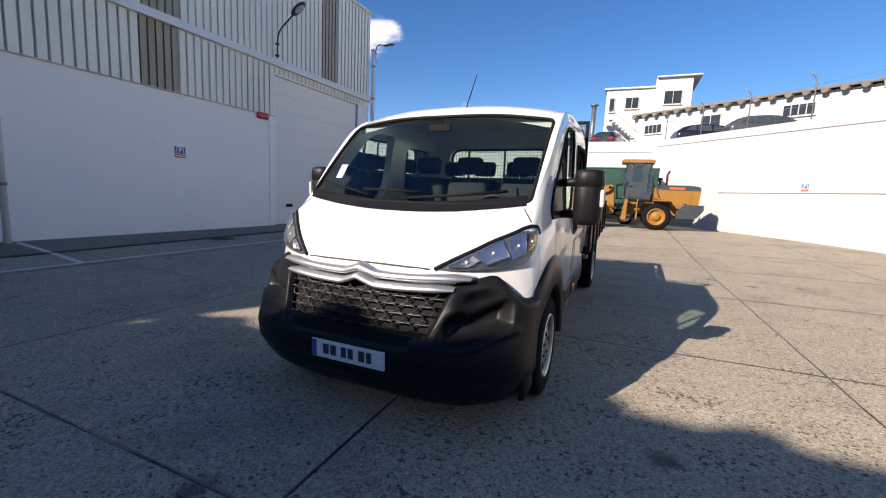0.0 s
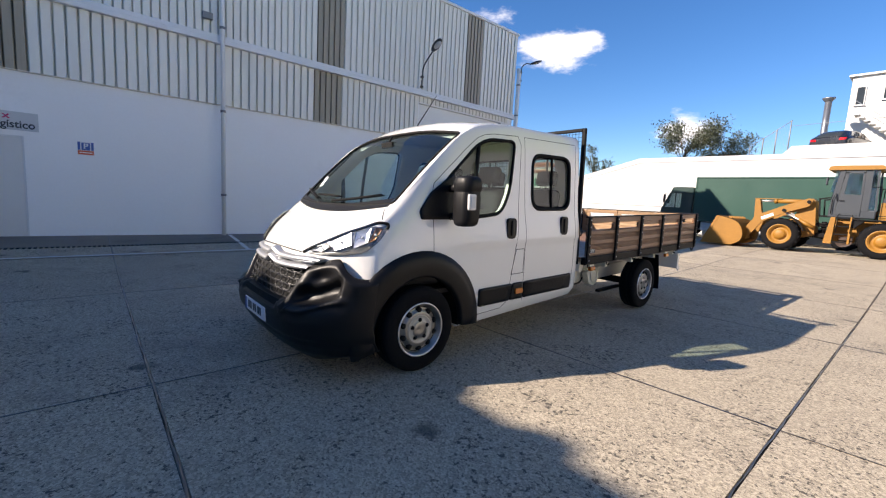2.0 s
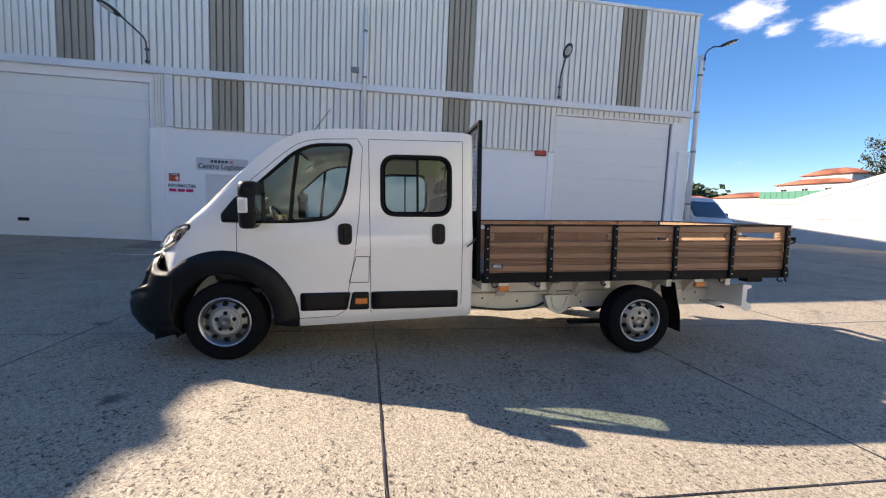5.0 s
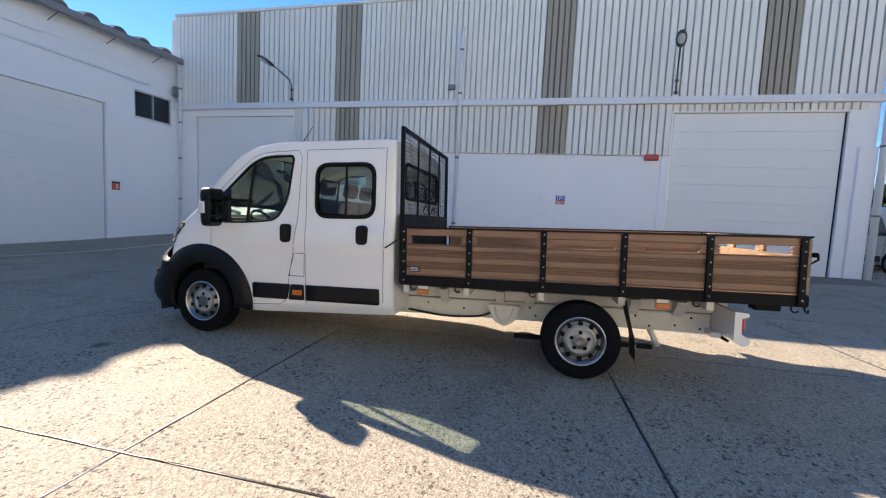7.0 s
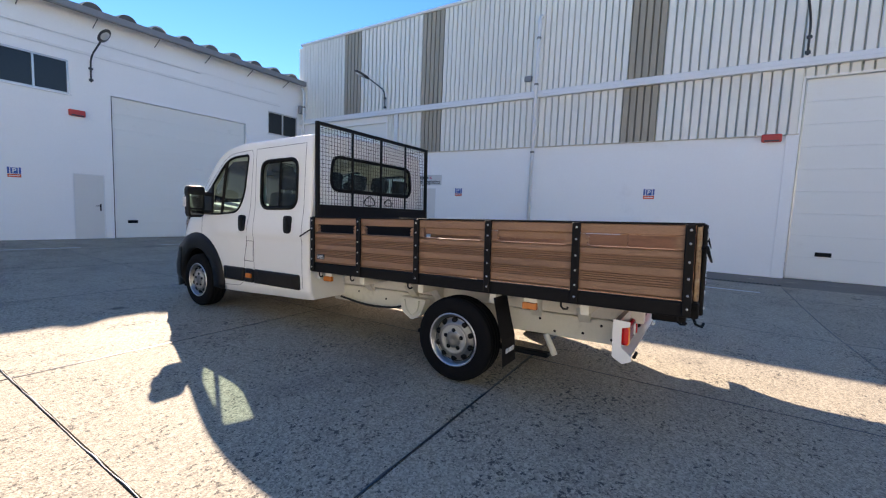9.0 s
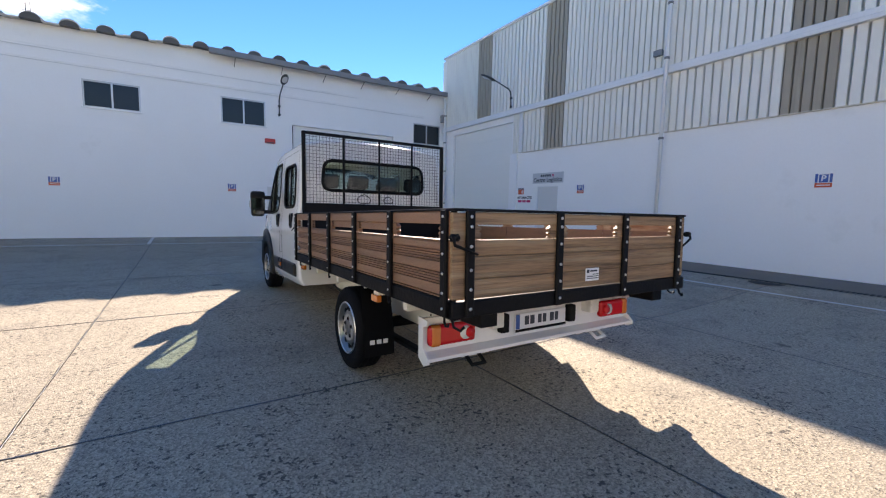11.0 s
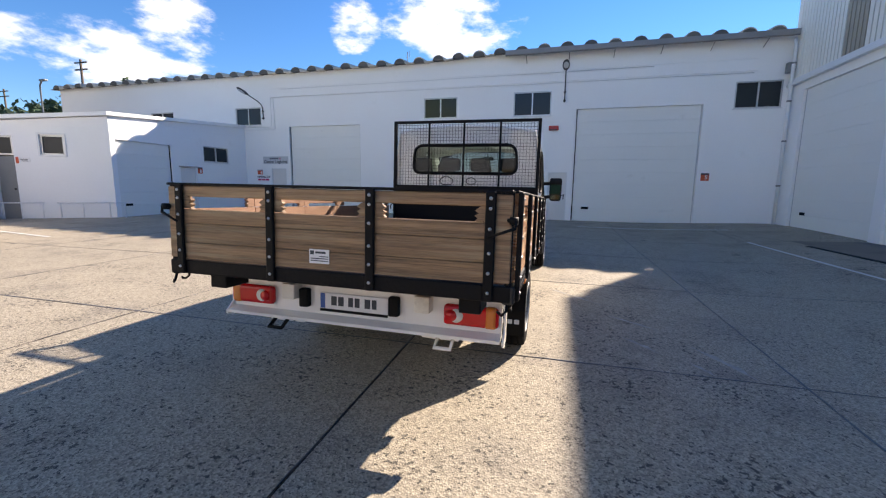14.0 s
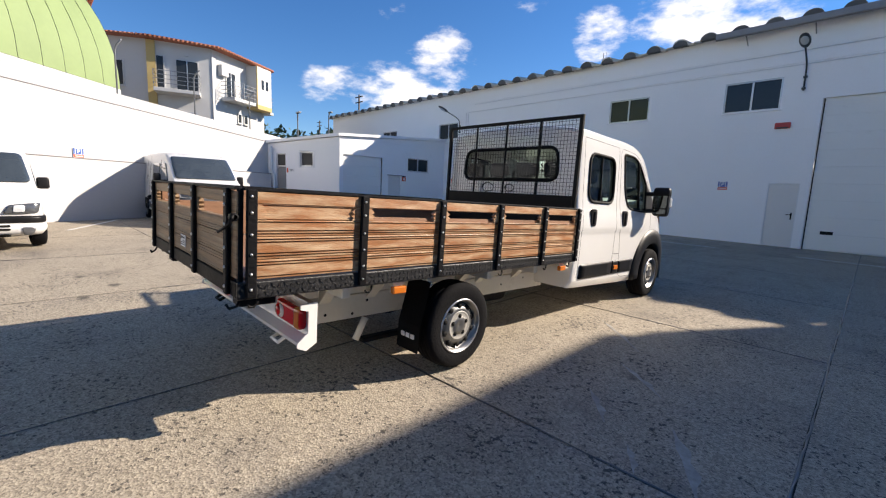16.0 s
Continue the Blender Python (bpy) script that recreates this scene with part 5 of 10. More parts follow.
def drape(name, outline, axis, side, off, material, parent, rings=5, thick=0.0, label=""):
    """A patch that follows the cab's skin within an outline; thick gives it an edge down to the skin."""
    bm = bmesh.new()
    c = Vector((sum(p[0] for p in outline) / len(outline), sum(p[1] for p in outline) / len(outline)))
    prev = None
    mid = bm.verts.new(cast(c.x, c.y, axis, side, off))
    for k in range(1, rings + 1):
        ring = []
        for p in outline:
            q = c + (Vector(p) - c) * k / rings
            ring.append(bm.verts.new(cast(q.x, q.y, axis, side, off)))
        n = len(ring)
        for i in range(n):
            j = (i + 1) % n
            f = bm.faces.new((mid, ring[i], ring[j]) if prev is None else (prev[i], ring[i], ring[j], prev[j]))
            f.smooth = True
        prev = ring
    if thick:
        low = [bm.verts.new(cast(p[0], p[1], axis, side, off - thick)) for p in outline]
        for i in range(len(low)):
            j = (i + 1) % len(low)
            bm.faces.new((prev[i], low[i], low[j], prev[j]))
    bmesh.ops.recalc_face_normals(bm, faces=list(bm.faces))
    probe = max(bm.faces, key=lambda f: f.calc_area())
    out = Vector((side, 0, 0)) if axis == "x" else Vector((0, side, 0))
    if probe.normal.dot(out) < 0:
        bmesh.ops.reverse_faces(bm, faces=list(bm.faces))
    return part(name, bm, material, parent, label)


def band(name, outline, wide, axis, side, off, material, parent):
    """A flat dark border on the glass, wide metres in from an outline."""
    c = Vector((sum(p[0] for p in outline) / len(outline), sum(p[1] for p in outline) / len(outline)))
    bm = bmesh.new()
    rows = []
    for p in outline:
        d = Vector(p) - c
        q = c + d * (1 - wide / d.length)
        rows.append([bm.verts.new(cast(*p, axis, side, off)), bm.verts.new(cast(q.x, q.y, axis, side, off))])
    n = len(rows)
    for i in range(n):
        f = bm.faces.new((rows[i][0], rows[(i + 1) % n][0], rows[(i + 1) % n][1], rows[i][1]))
        f.smooth = True
    bmesh.ops.solidify(bm, geom=list(bm.faces), thickness=0.003)
    bmesh.ops.recalc_face_normals(bm, faces=list(bm.faces))
    return part(name, bm, material, parent)


def ribbon(name, pts, axis, side, r, material, parent, off=0.0, closed=False, step=0.04):
    """A thin strip that follows the cab's skin along a line: door gaps, window rubbers."""
    line = []
    q = pts + [pts[0]] if closed else pts
    for a, b in zip(q, q[1:]):
        a, b = Vector(a), Vector(b)
        n = max(1, int((b - a).length / step))
        line += [a.lerp(b, k / n) for k in range(n)]
    line.append(Vector(q[-1]))
    bm = bmesh.new()
    tube(bm, [cast(p.x, p.y, axis, side, off) for p in line], r, 6, caps=not closed)
    return part(name, bm, material, parent)


screen = drape("windscreen", SCREEN, "y", -1, -0.012, "screen", truck, 8, label="slightly green tinted windscreen")
ribbon("screen_rubber", SCREEN, "y", -1, 0.014, "rubber", screen, -0.004, True)
rear_pane = drape("rear_window", B_WIN, "y", 1, -0.012, "pane", truck, 4, label="wide tinted rear window")
ribbon("window_rubber", B_WIN, "y", 1, 0.02, "rubber", rear_pane, 0.0, True)


for side in (1, -1):
    # front door
    door = ribbon("front_door", [(0.14, 0.96), (0.14, 1.44), (0.165, 1.53), (0.285, 1.635), (0.52, 1.838), (0.655, 1.938), (0.75, 1.975), (0.86, 1.992), (1.19, 2.005), (1.235, 1.93), (1.20, 1.30), (1.16, 0.95), (1.10, 0.62), (1.06, 0.42), (0.98, 0.375), (0.62, 0.36)], "x", side, 0.0042, "seam", truck, -0.0025)
    door["label"] = "white front door with a tinted window"
    pane = drape("side_window", F_WIN, "x", side, -0.014, "pane", door, 5)
    ribbon("window_rubber", F_WIN, "x", side, 0.013, "rubber", door, 0.0, True)
    band("window_border", F_WIN, 0.02, "x", side, -0.004, "border", door)
    ribbon("quarter_post", [(0.59, 1.245), (0.62, 1.55), (0.668, 1.885)], "x", side, 0.018, "rubber", door, -0.004)
    drape("mirror_base", rounded([(0.01, 1.31), (0.02, 1.24), (0.39, 1.235), (0.37, 1.62), (0.30, 1.575), (0.125, 1.455)], 0.02), "x", side, 0.012, "plastic", door, 5, 0.02)
    # rear door
    door_r = ribbon("rear_door", [(1.30, 0.40), (1.30, 1.0), (1.29, 2.005), (2.17, 2.01), (2.165, 1.0), (2.16, 0.46)], "x", side, 0.0042, "seam", truck, -0.0025)
    door_r["label"] = "white rear door with a rounded tinted window"
    drape("side_window", R_WIN, "x", side, -0.014, "pane", door_r, 5)
    ribbon("window_rubber", R_WIN, "x", side, 0.018, "rubber", door_r, 0.0, True)
    band("window_border", R_WIN, 0.034, "x", side, -0.004, "border", door_r)
    ribbon("window_bar", [(1.74, 1.32), (1.74, 1.85)], "x", side, 0.012, "rubber", door_r, -0.006)
    for dd, y0 in ((door, 1.075), (door_r, 1.935)):
        bm = bmesh.new()
        prism(bm, rounded([(y0 - 0.062, 1.04), (y0 + 0.062, 1.04), (y0 + 0.062, 1.235), (y0 - 0.062, 1.235)], 0.05), "x", 1.015 * side, 1.054 * side)
        hd = part("door_handle", bm, "plastic", dd, "black recessed door handle")
        bm = bmesh.new()
        rbox(bm, min(1.052 * side, 1.068 * side), y0 - 0.018, 1.065, max(1.052 * side, 1.068 * side), y0 + 0.018, 1.215, 0.008)
        part("grip", bm, "plastic", hd)
    if side > 0:
        ribbon("fuel_flap", [(1.105, 0.69), (1.285, 0.69), (1.29, 0.93), (1.17, 0.93)], "x", side, 0.004, "seam", truck, -0.001, True)
    else:
        ribbon("pillar_gap", [(1.11, 0.69), (1.28, 0.69)], "x", side, 0.004, "seam", truck, -0.001)
    drape("side_moulding", rounded([(0.67, 0.435), (1.085, 0.435), (1.12, 0.60), (0.67, 0.60)], 0.02), "x", side, 0.014, "plastic", truck, 3, 0.018)
    drape("side_moulding", rounded([(1.10, 0.435), (1.285, 0.435), (1.285, 0.60), (1.135, 0.60)], 0.02), "x", side, 0.014, "plastic", truck, 3, 0.018)
    drape("side_moulding", rounded([(1.305, 0.435), (2.125, 0.435), (2.125, 0.60), (1.305, 0.60)], 0.02), "x", side, 0.014, "plastic", truck, 3, 0.018)
    bm = bmesh.new()
    rbox(bm, min(1.045 * side, 1.062 * side), 1.16, 0.49, max(1.045 * side, 1.062 * side), 1.27, 0.545, 0.006)
    part("side_marker", bm, "amber", truck, "amber side marker lamp")
    # wheel arch flare
    bm = bmesh.new()
    arc = [radians(a) for a in range(-6, 202, 8)]
    rows = []
    for a in arc:
        row = []
        wide = 0.19 - 0.025 * ramp(2.2, 3.2, a)
        for r, x in ((0.425, 1.0), (0.425, 1.052), (0.445, 1.064), (0.44 + wide * 0.55, 1.060), (0.44 + wide, 1.046), (0.44 + wide + 0.01, 1.02)):
            fall = max(0.0, math.cos(a - math.pi) - 0.45) * 0.07
            row.append(bm.verts.new(((x - fall) * side, 0.02 + r * math.cos(a), 0.36 + r * math.sin(a))))
        rows.append(row)
    for a, b in zip(rows, rows[1:]):
        for k in range(5):
            f = bm.faces.new((a[k], a[k + 1], b[k + 1], b[k]))
            f.smooth = True
    bm.faces.new(rows[0]), bm.faces.new(rows[-1])
    bmesh.ops.recalc_face_normals(bm, faces=list(bm.faces))
    part("arch_trim", bm, "plastic", truck)
    # inner wheel housing
    bm = bmesh.new()
    rows = [[bm.verts.new((x * side, 0.02 + 0.435 * math.cos(a), 0.36 + 0.435 * math.sin(a))) for x in (0.60, 1.01)] for a in [radians(d) for d in range(-8, 208, 9)]]
    for a, b in zip(rows, rows[1:]):
        f = bm.faces.new((a[0], a[1], b[1], b[0]))
        f.smooth = True
    part("wheel_housing", bm, "rubber", truck)
    # door mirror
    mir = part("door_mirror", bmesh.new(), "plastic", truck, "large black door mirror")
    bm = bmesh.new()
    rings = []
    for z, k in ((1.195, 0.55), (1.20, 0.72), (1.215, 0.88), (1.25, 0.96), (1.33, 1.0), (1.455, 1.0), (1.462, 0.975), (1.47, 0.975), (1.478, 1.03), (1.53, 1.03), (1.565, 0.97), (1.582, 0.84), (1.588, 0.62)):
        plan = rounded([(-0.103, 0.072), (-0.098, -0.045), (-0.04, -0.082), (0.06, -0.075), (0.103, -0.03), (0.103, 0.072)], [0.012, 0.05, 0.06, 0.06, 0.05, 0.012], 4)
        rings.append([bm.verts.new(((1.21 + u * k) * side, 0.305 + v * k + 0.03 * (z - 1.39), z)) for u, v in plan])
    for p, q in zip(rings, rings[1:]):
        for k in range(len(p)):
            f = bm.faces.new((p[k], p[(k + 1) % len(p)], q[(k + 1) % len(p)], q[k]))
            f.smooth = True
    bm.faces.new(rings[0][::-1]), bm.faces.new(rings[-1])
    bmesh.ops.recalc_face_normals(bm, faces=list(bm.faces))
    part("housing", bm, "plastic", mir)
    bm = bmesh.new()
    prism(bm, rounded([(1.125, 1.31), (1.295, 1.31), (1.295, 1.555), (1.125, 1.555)], 0.03, 3), "y", 0.372, 0.381)
    bm.transform(Matrix.Diagonal((side, 1, 1, 1)))
    bmesh.ops.recalc_face_normals(bm, faces=list(bm.faces))
    part("mirror_glass", bm, "mirror", mir)
    bm = bmesh.new()
    prism(bm, rounded([(1.13, 1.225), (1.29, 1.225), (1.29, 1.295), (1.13, 1.295)], 0.02, 3), "y", 0.368, 0.378)
    bm.transform(Matrix.Diagonal((side, 1, 1, 1)))
    bmesh.ops.recalc_face_normals(bm, faces=list(bm.faces))
    part("wide_angle_glass", bm, "mirror", mir)
    for z in (1.30, 1.53):
        bm = bmesh.new()
        tube(bm, [(0.99 * side, 0.36, z - 0.04), (1.07 * side, 0.31, z - 0.035), (1.15 * side, 0.28, z - 0.03)], [0.03, 0.03, 0.035], 10)
        part("arm", bm, "plastic", mir)
    bm = bmesh.new()
    rbox(bm, min(1.295 * side, 1.322 * side), 0.245, 1.325, max(1.295 * side, 1.322 * side), 0.325, 1.45, 0.012)
    part("indicator", bm, "white_lens", mir, "clear indicator lens")
    bm = bmesh.new()
    rbox(bm, min(1.318 * side, 1.326 * side), 0.262, 1.345, max(1.318 * side, 1.326 * side), 0.308, 1.43, 0.004)
    part("indicator_bulb", bm, "lamp_glass", mir)


# front: bumper, grille, lamps
def nose(x, z=0.8):
    """The front's plan: how far forward it reaches at a width x; squarer low down."""
    q = min(1.0, abs(x) / 1.045)
    k = ramp(0.52, 0.70, z)
    return -0.42 - (0.535 + 0.015 * k) * max(0.0, 1 - q ** (4.2 - 1.6 * k)) ** 0.5


LEAN_BACK = [(0.10, 0.30), (0.17, 0.17), (0.25, 0.07), (0.33, 0.02), (0.42, 0.0), (0.50, -0.008), (0.58, 0.012), (0.62, 0.035), (0.74, 0.085), (0.85, 0.135), (0.96, 0.185), (1.10, 0.25)]


def front(x, z):
    """The front face leans back upwards and tucks in below."""
    for (a, p), (b, q) in zip(LEAN_BACK, LEAN_BACK[1:]):
        if z <= b:
            off = p + (q - p) * (z - a) / (b - a)
            break
    return nose(x, z) + off * (1 - 0.65 * ramp(0.80, 1.04, abs(x)) * ramp(0.35, 0.5, z))


def bumper_top(x):
    return 0.625 + 0.275 * ramp(0.50, 0.63, abs(x)) + 0.045 * ramp(0.63, 0.83, abs(x)) - 0.135 * ramp(0.83, 1.04, abs(x))


def lip(x):
    """Height of the ridge below the fog-lamp pocket."""
    return 0.60 + 0.085 * ramp(0.70, 0.98, abs(x))


bm = bmesh.new()
rows = []
for i in range(161):
    th = radians(-90 + 180 * i / 160)
    x = 1.045 * math.copysign(abs(math.sin(th)) ** 0.75, th)
    top = bumper_top(x)
    row = []
    n = Vector((0.9 * x * abs(x), -0.9, 0)).normalized()
    for k in range(49):
        v = k / 48
        z0 = 0.17 + 0.07 * ramp(0.70, 1.03, abs(x))
        z = z0 + (top - z0) * v
        ax_ = abs(x)
        p = Vector((x, front(x, z), z))
        p -= n * 0.05 * ramp(0.93, 1.0, v)
        p.x *= 1 - 0.05 * ramp(0.40, 0.22, z) - (0.03 if x < 0 else 0.0)
        # pocket of the fog lamp above its ridge
        wide = ramp(0.575, 0.655, ax_) * ramp(0.955, 0.90, ax_)
        zl = lip(x)
        pocket = wide * ramp(zl, zl + 0.022, z) * ramp(zl + 0.17, zl + 0.06, z)
        ridge = ramp(0.46, 0.60, ax_) * ramp(1.0, 0.95, ax_) * math.exp(-((z - zl + 0.018) / 0.020) ** 2)
        p -= n * (0.105 * pocket - 0.026 * ridge)
        # flat step under the plate and a shallow trough beside it
        p -= n * 0.018 * ramp(0.40, 0.36, z) * ramp(0.95, 0.8, ax_)
        p -= n * 0.03 * ramp(0.45, 0.40, ax_) * ramp(0.545, 0.565, z)
        # the crushed corner with its folds
        if x > 0:
            hit = math.exp(-((x - 0.77) / 0.13) ** 2 - ((z - 0.80) / 0.075) ** 2)
            fold = abs(math.sin(9 * x + 6 * z)) * 0.30 + abs(math.sin(15 * z - 5 * x)) * 0.22
            p -= n * 0.070 * hit * (0.55 + fold)
            p += n * 0.030 * math.exp(-((x - 0.64) / 0.05) ** 2 - ((z - 0.77 - 0.4 * (x - 0.64)) / 0.06) ** 2)
        row.append(bm.verts.new(p))
    rows.append(row)
for a, b in zip(rows, rows[1:]):
    for k in range(len(a) - 1):
        f = bm.faces.new((a[k], b[k], b[k + 1], a[k + 1]))
        f.smooth = True
bmesh.ops.recalc_face_normals(bm, faces=list(bm.faces))
bmesh.ops.solidify(bm, geom=list(bm.faces), thickness=0.012)
bumper = part("front_bumper", bm, "plastic", truck, "black plastic front bumper with a crushed corner")
bm = bmesh.new()
rows = []
for i in range(21):
    x = -0.44 + 0.88 * i / 20
    rows.append([bm.verts.new((x, front(x, z) + 0.016, z)) for z in (0.57, 0.615)])
for a, b in zip(rows, rows[1:]):
    bm.faces.new((a[0], b[0], b[1], a[1]))
part("lower_intake", bm, "rubber", bumper)
# grille panel behind the cells
bm = bmesh.new()
rows = []
for i in range(25):
    x = -0.60 + 1.20 * i / 24
    low = 0.615 + 0.20 * ramp(0.50, 0.62, abs(x))
    rows.append([bm.verts.new((x, front(x, z) + 0.075, z)) for z in (low, 0.5 * (low + 0.93), 0.93)])
for a, b in zip(rows, rows[1:]):
    bm.faces.new((a[0], b[0], b[1], a[1]))
    bm.faces.new((a[1], b[1], b[2], a[2]))
grille = part("grille", bm, "rubber", truck, "dark honeycomb grille")
cell_bm = bmesh.new()
hexa = [(0.062, 0.0), (0.04, 0.022), (-0.04, 0.022), (-0.062, 0.0), (-0.04, -0.022), (0.04, -0.022)]
tube(cell_bm, [(u, 0, v) for u, v in hexa + hexa[:2]], 0.0055, 5)
cell = mesh_of(cell_bm, "grille_cell", "grille")
for r in range(5):
    z = 0.652 + r * 0.046
    for c in range(-5, 6):
        x = c * 0.117 + (0.0585 if r % 2 else 0.0)
        if abs(x) < 0.565 and z > 0.645 + 0.20 * ramp(0.46, 0.60, abs(x)) and z < 0.85:
            ob = new("grille_cell", cell)
            ob.parent, ob.location = grille, (x, front(x, z) + 0.045, z)
            ob.rotation_euler = (radians(-24), 0, math.atan2(nose(x + 0.02) - nose(x - 0.02), 0.04))


def chrome_bar(z, half, h, peak, lift=0.0):
    bm = bmesh.new()
    rows = []
    for i in range(49):
        x = -half + 2 * half * i / 48
        up = peak * max(0.0, 1 - abs(x) / 0.12)
        end = 1.0 - 0.45 * ramp(half - 0.12, half, abs(x))
        y = front(x, z) + 0.012 - 0.012 * max(0.0, 1 - abs(x) / 0.13) + lift
        zc = z + up + 0.012 * ramp(0.2, 0.66, abs(x))
        rows.append([bm.verts.new(p) for p in ((x, y + 0.03, zc - h * end), (x, y, zc - h * end * 0.7), (x, y - 0.008, zc), (x, y + 0.016, zc + h * end * 0.8), (x, y + 0.06, zc + h * end))])
    for a, b in zip(rows, rows[1:]):
        for k in range(4):
            f = bm.faces.new((a[k], b[k], b[k + 1], a[k + 1]))
            f.smooth = True
    bmesh.ops.recalc_face_normals(bm, faces=list(bm.faces))
    return part("chrome_bar", bm, "bar_silver", grille, "chrome bar with a raised chevron in its middle")


chrome_bar(0.915, 0.70, 0.026, 0.038, 0.0)
chrome_bar(0.856, 0.615, 0.024, 0.045)


def number_plate(parent, x0, x1, y, z0, z1, front):
    s = -1 if front else 1
    bm = bmesh.new()
    rbox(bm, x0, min(y, y + 0.012 * s), z0, x1, max(y, y + 0.012 * s), z1, 0.003)
    np_ = part("number_plate", bm, "plate_white", parent, "white number plate with a blue strip")
    w = x1 - x0
    # the reader's left is +x for the front plate seen from ahead, and for the rear plate seen from behind too
    def bar(nm, a, b, c, d, mat, e):
        bm = bmesh.new()
        if front:
            xa, xb = x0 + a * w, x0 + b * w
        else:
            xa, xb = x1 - b * w, x1 - a * w
        ya, yb = y + 0.012 * s, y + (0.012 + e) * s
        box(bm, xa, min(ya, yb), c, xb, max(ya, yb), d)
        bmesh.ops.recalc_face_normals(bm, faces=list(bm.faces))
        part(nm, bm, mat, np_)
    bar("strip", 0.005, 0.075, z0 + 0.004, z1 - 0.004, "sign_blue", 0.002)
    zc0, zc1 = z0 + 0.25 * (z1 - z0), z1 - 0.18 * (z1 - z0)
    for a, b in ((0.17, 0.25), (0.275, 0.355), (0.425, 0.495), (0.52, 0.59), (0.665, 0.745), (0.77, 0.835)):
        bar("mark_bar", a, b, zc0, zc1, "sign_dark", 0.002)
    if not front:
        bar("frame_strip", 0.0, 1.0, z0 - 0.018, z0, "rubber", 0.004)
    return np_


number_plate(bumper, -0.225, 0.295, -0.958, 0.412, 0.522, True)

# headlamps: dark tray, reflectors, amber corner and a clear cover
for side in (1, -1):
    rim = [(0.475, -0.715, 0.972), (0.58, -0.64, 1.03), (0.70, -0.53, 1.085), (0.82, -0.41, 1.145), (0.945, -0.265, 1.205), (0.985, -0.275, 1.17), (0.985, -0.35, 1.08), (0.94, -0.44, 1.01), (0.876, -0.515, 0.985), (0.76, -0.60, 0.970), (0.60, -0.68, 0.964)]
    rim = [(x * side, y, z) for x, y, z in rim]

    def patch(name, pts, off, material, parent, rings=4, drop=0.0):
        bm = bmesh.new()
        pts = spline([Vector(p) for p in pts] + [Vector(pts[0])], 3)[:-1]
        c = sum(pts, Vector()) / len(pts)
        mid, prev = bm.verts.new(on_skin(c, off)), None
        for k in range(1, rings + 1):
            o = off if k < rings else off - drop
            ring = [bm.verts.new(on_skin(c.lerp(p, k / rings), o)) for p in pts]
            n = len(ring)
            for i in range(n):
                j = (i + 1) % n
                f = bm.faces.new((mid, ring[i], ring[j]) if prev is None else (prev[i], ring[i], ring[j], prev[j]))
                f.smooth = True
            prev = ring
        bmesh.ops.recalc_face_normals(bm, faces=list(bm.faces))
        if max(bm.faces, key=lambda f: f.calc_area()).normal.dot(Vector((side * 0.6, -0.8, 0.2))) < 0:
            bmesh.ops.reverse_faces(bm, faces=list(bm.faces))
        return part(name, bm, material, parent)
    lamp = patch("headlamp", rim, 0.004, "lamp_dark", truck)
    lamp["label"] = "clear headlamp with chrome reflectors"
    # angular reflector bowls, each with a small bulb, and an amber corner
    for quad, mat in (([(0.545, -0.675, 0.985), (0.665, -0.59, 1.045), (0.705, -0.585, 1.02), (0.655, -0.645, 0.985)], "chrome"),
                      ([(0.685, -0.575, 1.055), (0.80, -0.455, 1.115), (0.835, -0.47, 1.04), (0.745, -0.575, 1.0)], "chrome"),
                      ([(0.825, -0.43, 1.12), (0.905, -0.335, 1.16), (0.915, -0.39, 1.06), (0.855, -0.475, 1.02)], "chrome"),
                      ([(0.925, -0.33, 1.165), (0.955, -0.30, 1.17), (0.960, -0.36, 1.09), (0.932, -0.40, 1.065)], "amber_dim")):
        q = [Vector((x * side, y, z)) for x, y, z in quad]
        mid = sum(q, Vector()) / 4
        bm = bmesh.new()
        edge = [bm.verts.new(on_skin(p, 0.016)) for p in q]
        deep = [bm.verts.new(on_skin(mid.lerp(p, 0.45), 0.006)) for p in q]
        for i in range(4):
            j = (i + 1) % 4
            bm.faces.new((edge[i], edge[j], deep[j], deep[i]))
        bm.faces.new(deep)
        bmesh.ops.recalc_face_normals(bm, faces=list(bm.faces))
        part("reflector", bm, mat, lamp)
        bm = bmesh.new()
        tube(bm, [on_skin(p, 0.016) for p in q + q[:1]], 0.003, 6)
        part("reflector_rim", bm, "lamp_tray", lamp)
        tmp = bmesh.new()
        bmesh.ops.create_uvsphere(tmp, u_segments=10, v_segments=6, radius=0.010)
        bm = bmesh.new()
        merge(bm, tmp, Matrix.Translation(on_skin(mid, 0.012)))
        part("bulb", bm, "lamp_glass", lamp, smooth=True)
    patch("trim_strip", [on_skin(p, 0) for p in [Vector((x * side, y, z)) for x, y, z in ((0.53, -0.69, 0.966), (0.70, -0.615, 0.985), (0.87, -0.49, 1.0), (0.94, -0.40, 1.05), (0.95, -0.42, 1.01), (0.876, -0.505, 0.987), (0.74, -0.605, 0.972))]], 0.014, "silver", lamp, 2)
    cover = patch("cover", rim, 0.030, "lens", lamp, 5, 0.022)
    cover.visible_shadow = False
    ribb = [on_skin(p, 0.004) for p in spline([Vector(q) for q in rim[:6]], 4)]
    bm = bmesh.new()
    tube(bm, ribb, 0.012, 6)
    part("lamp_rubber", bm, "rubber", lamp)
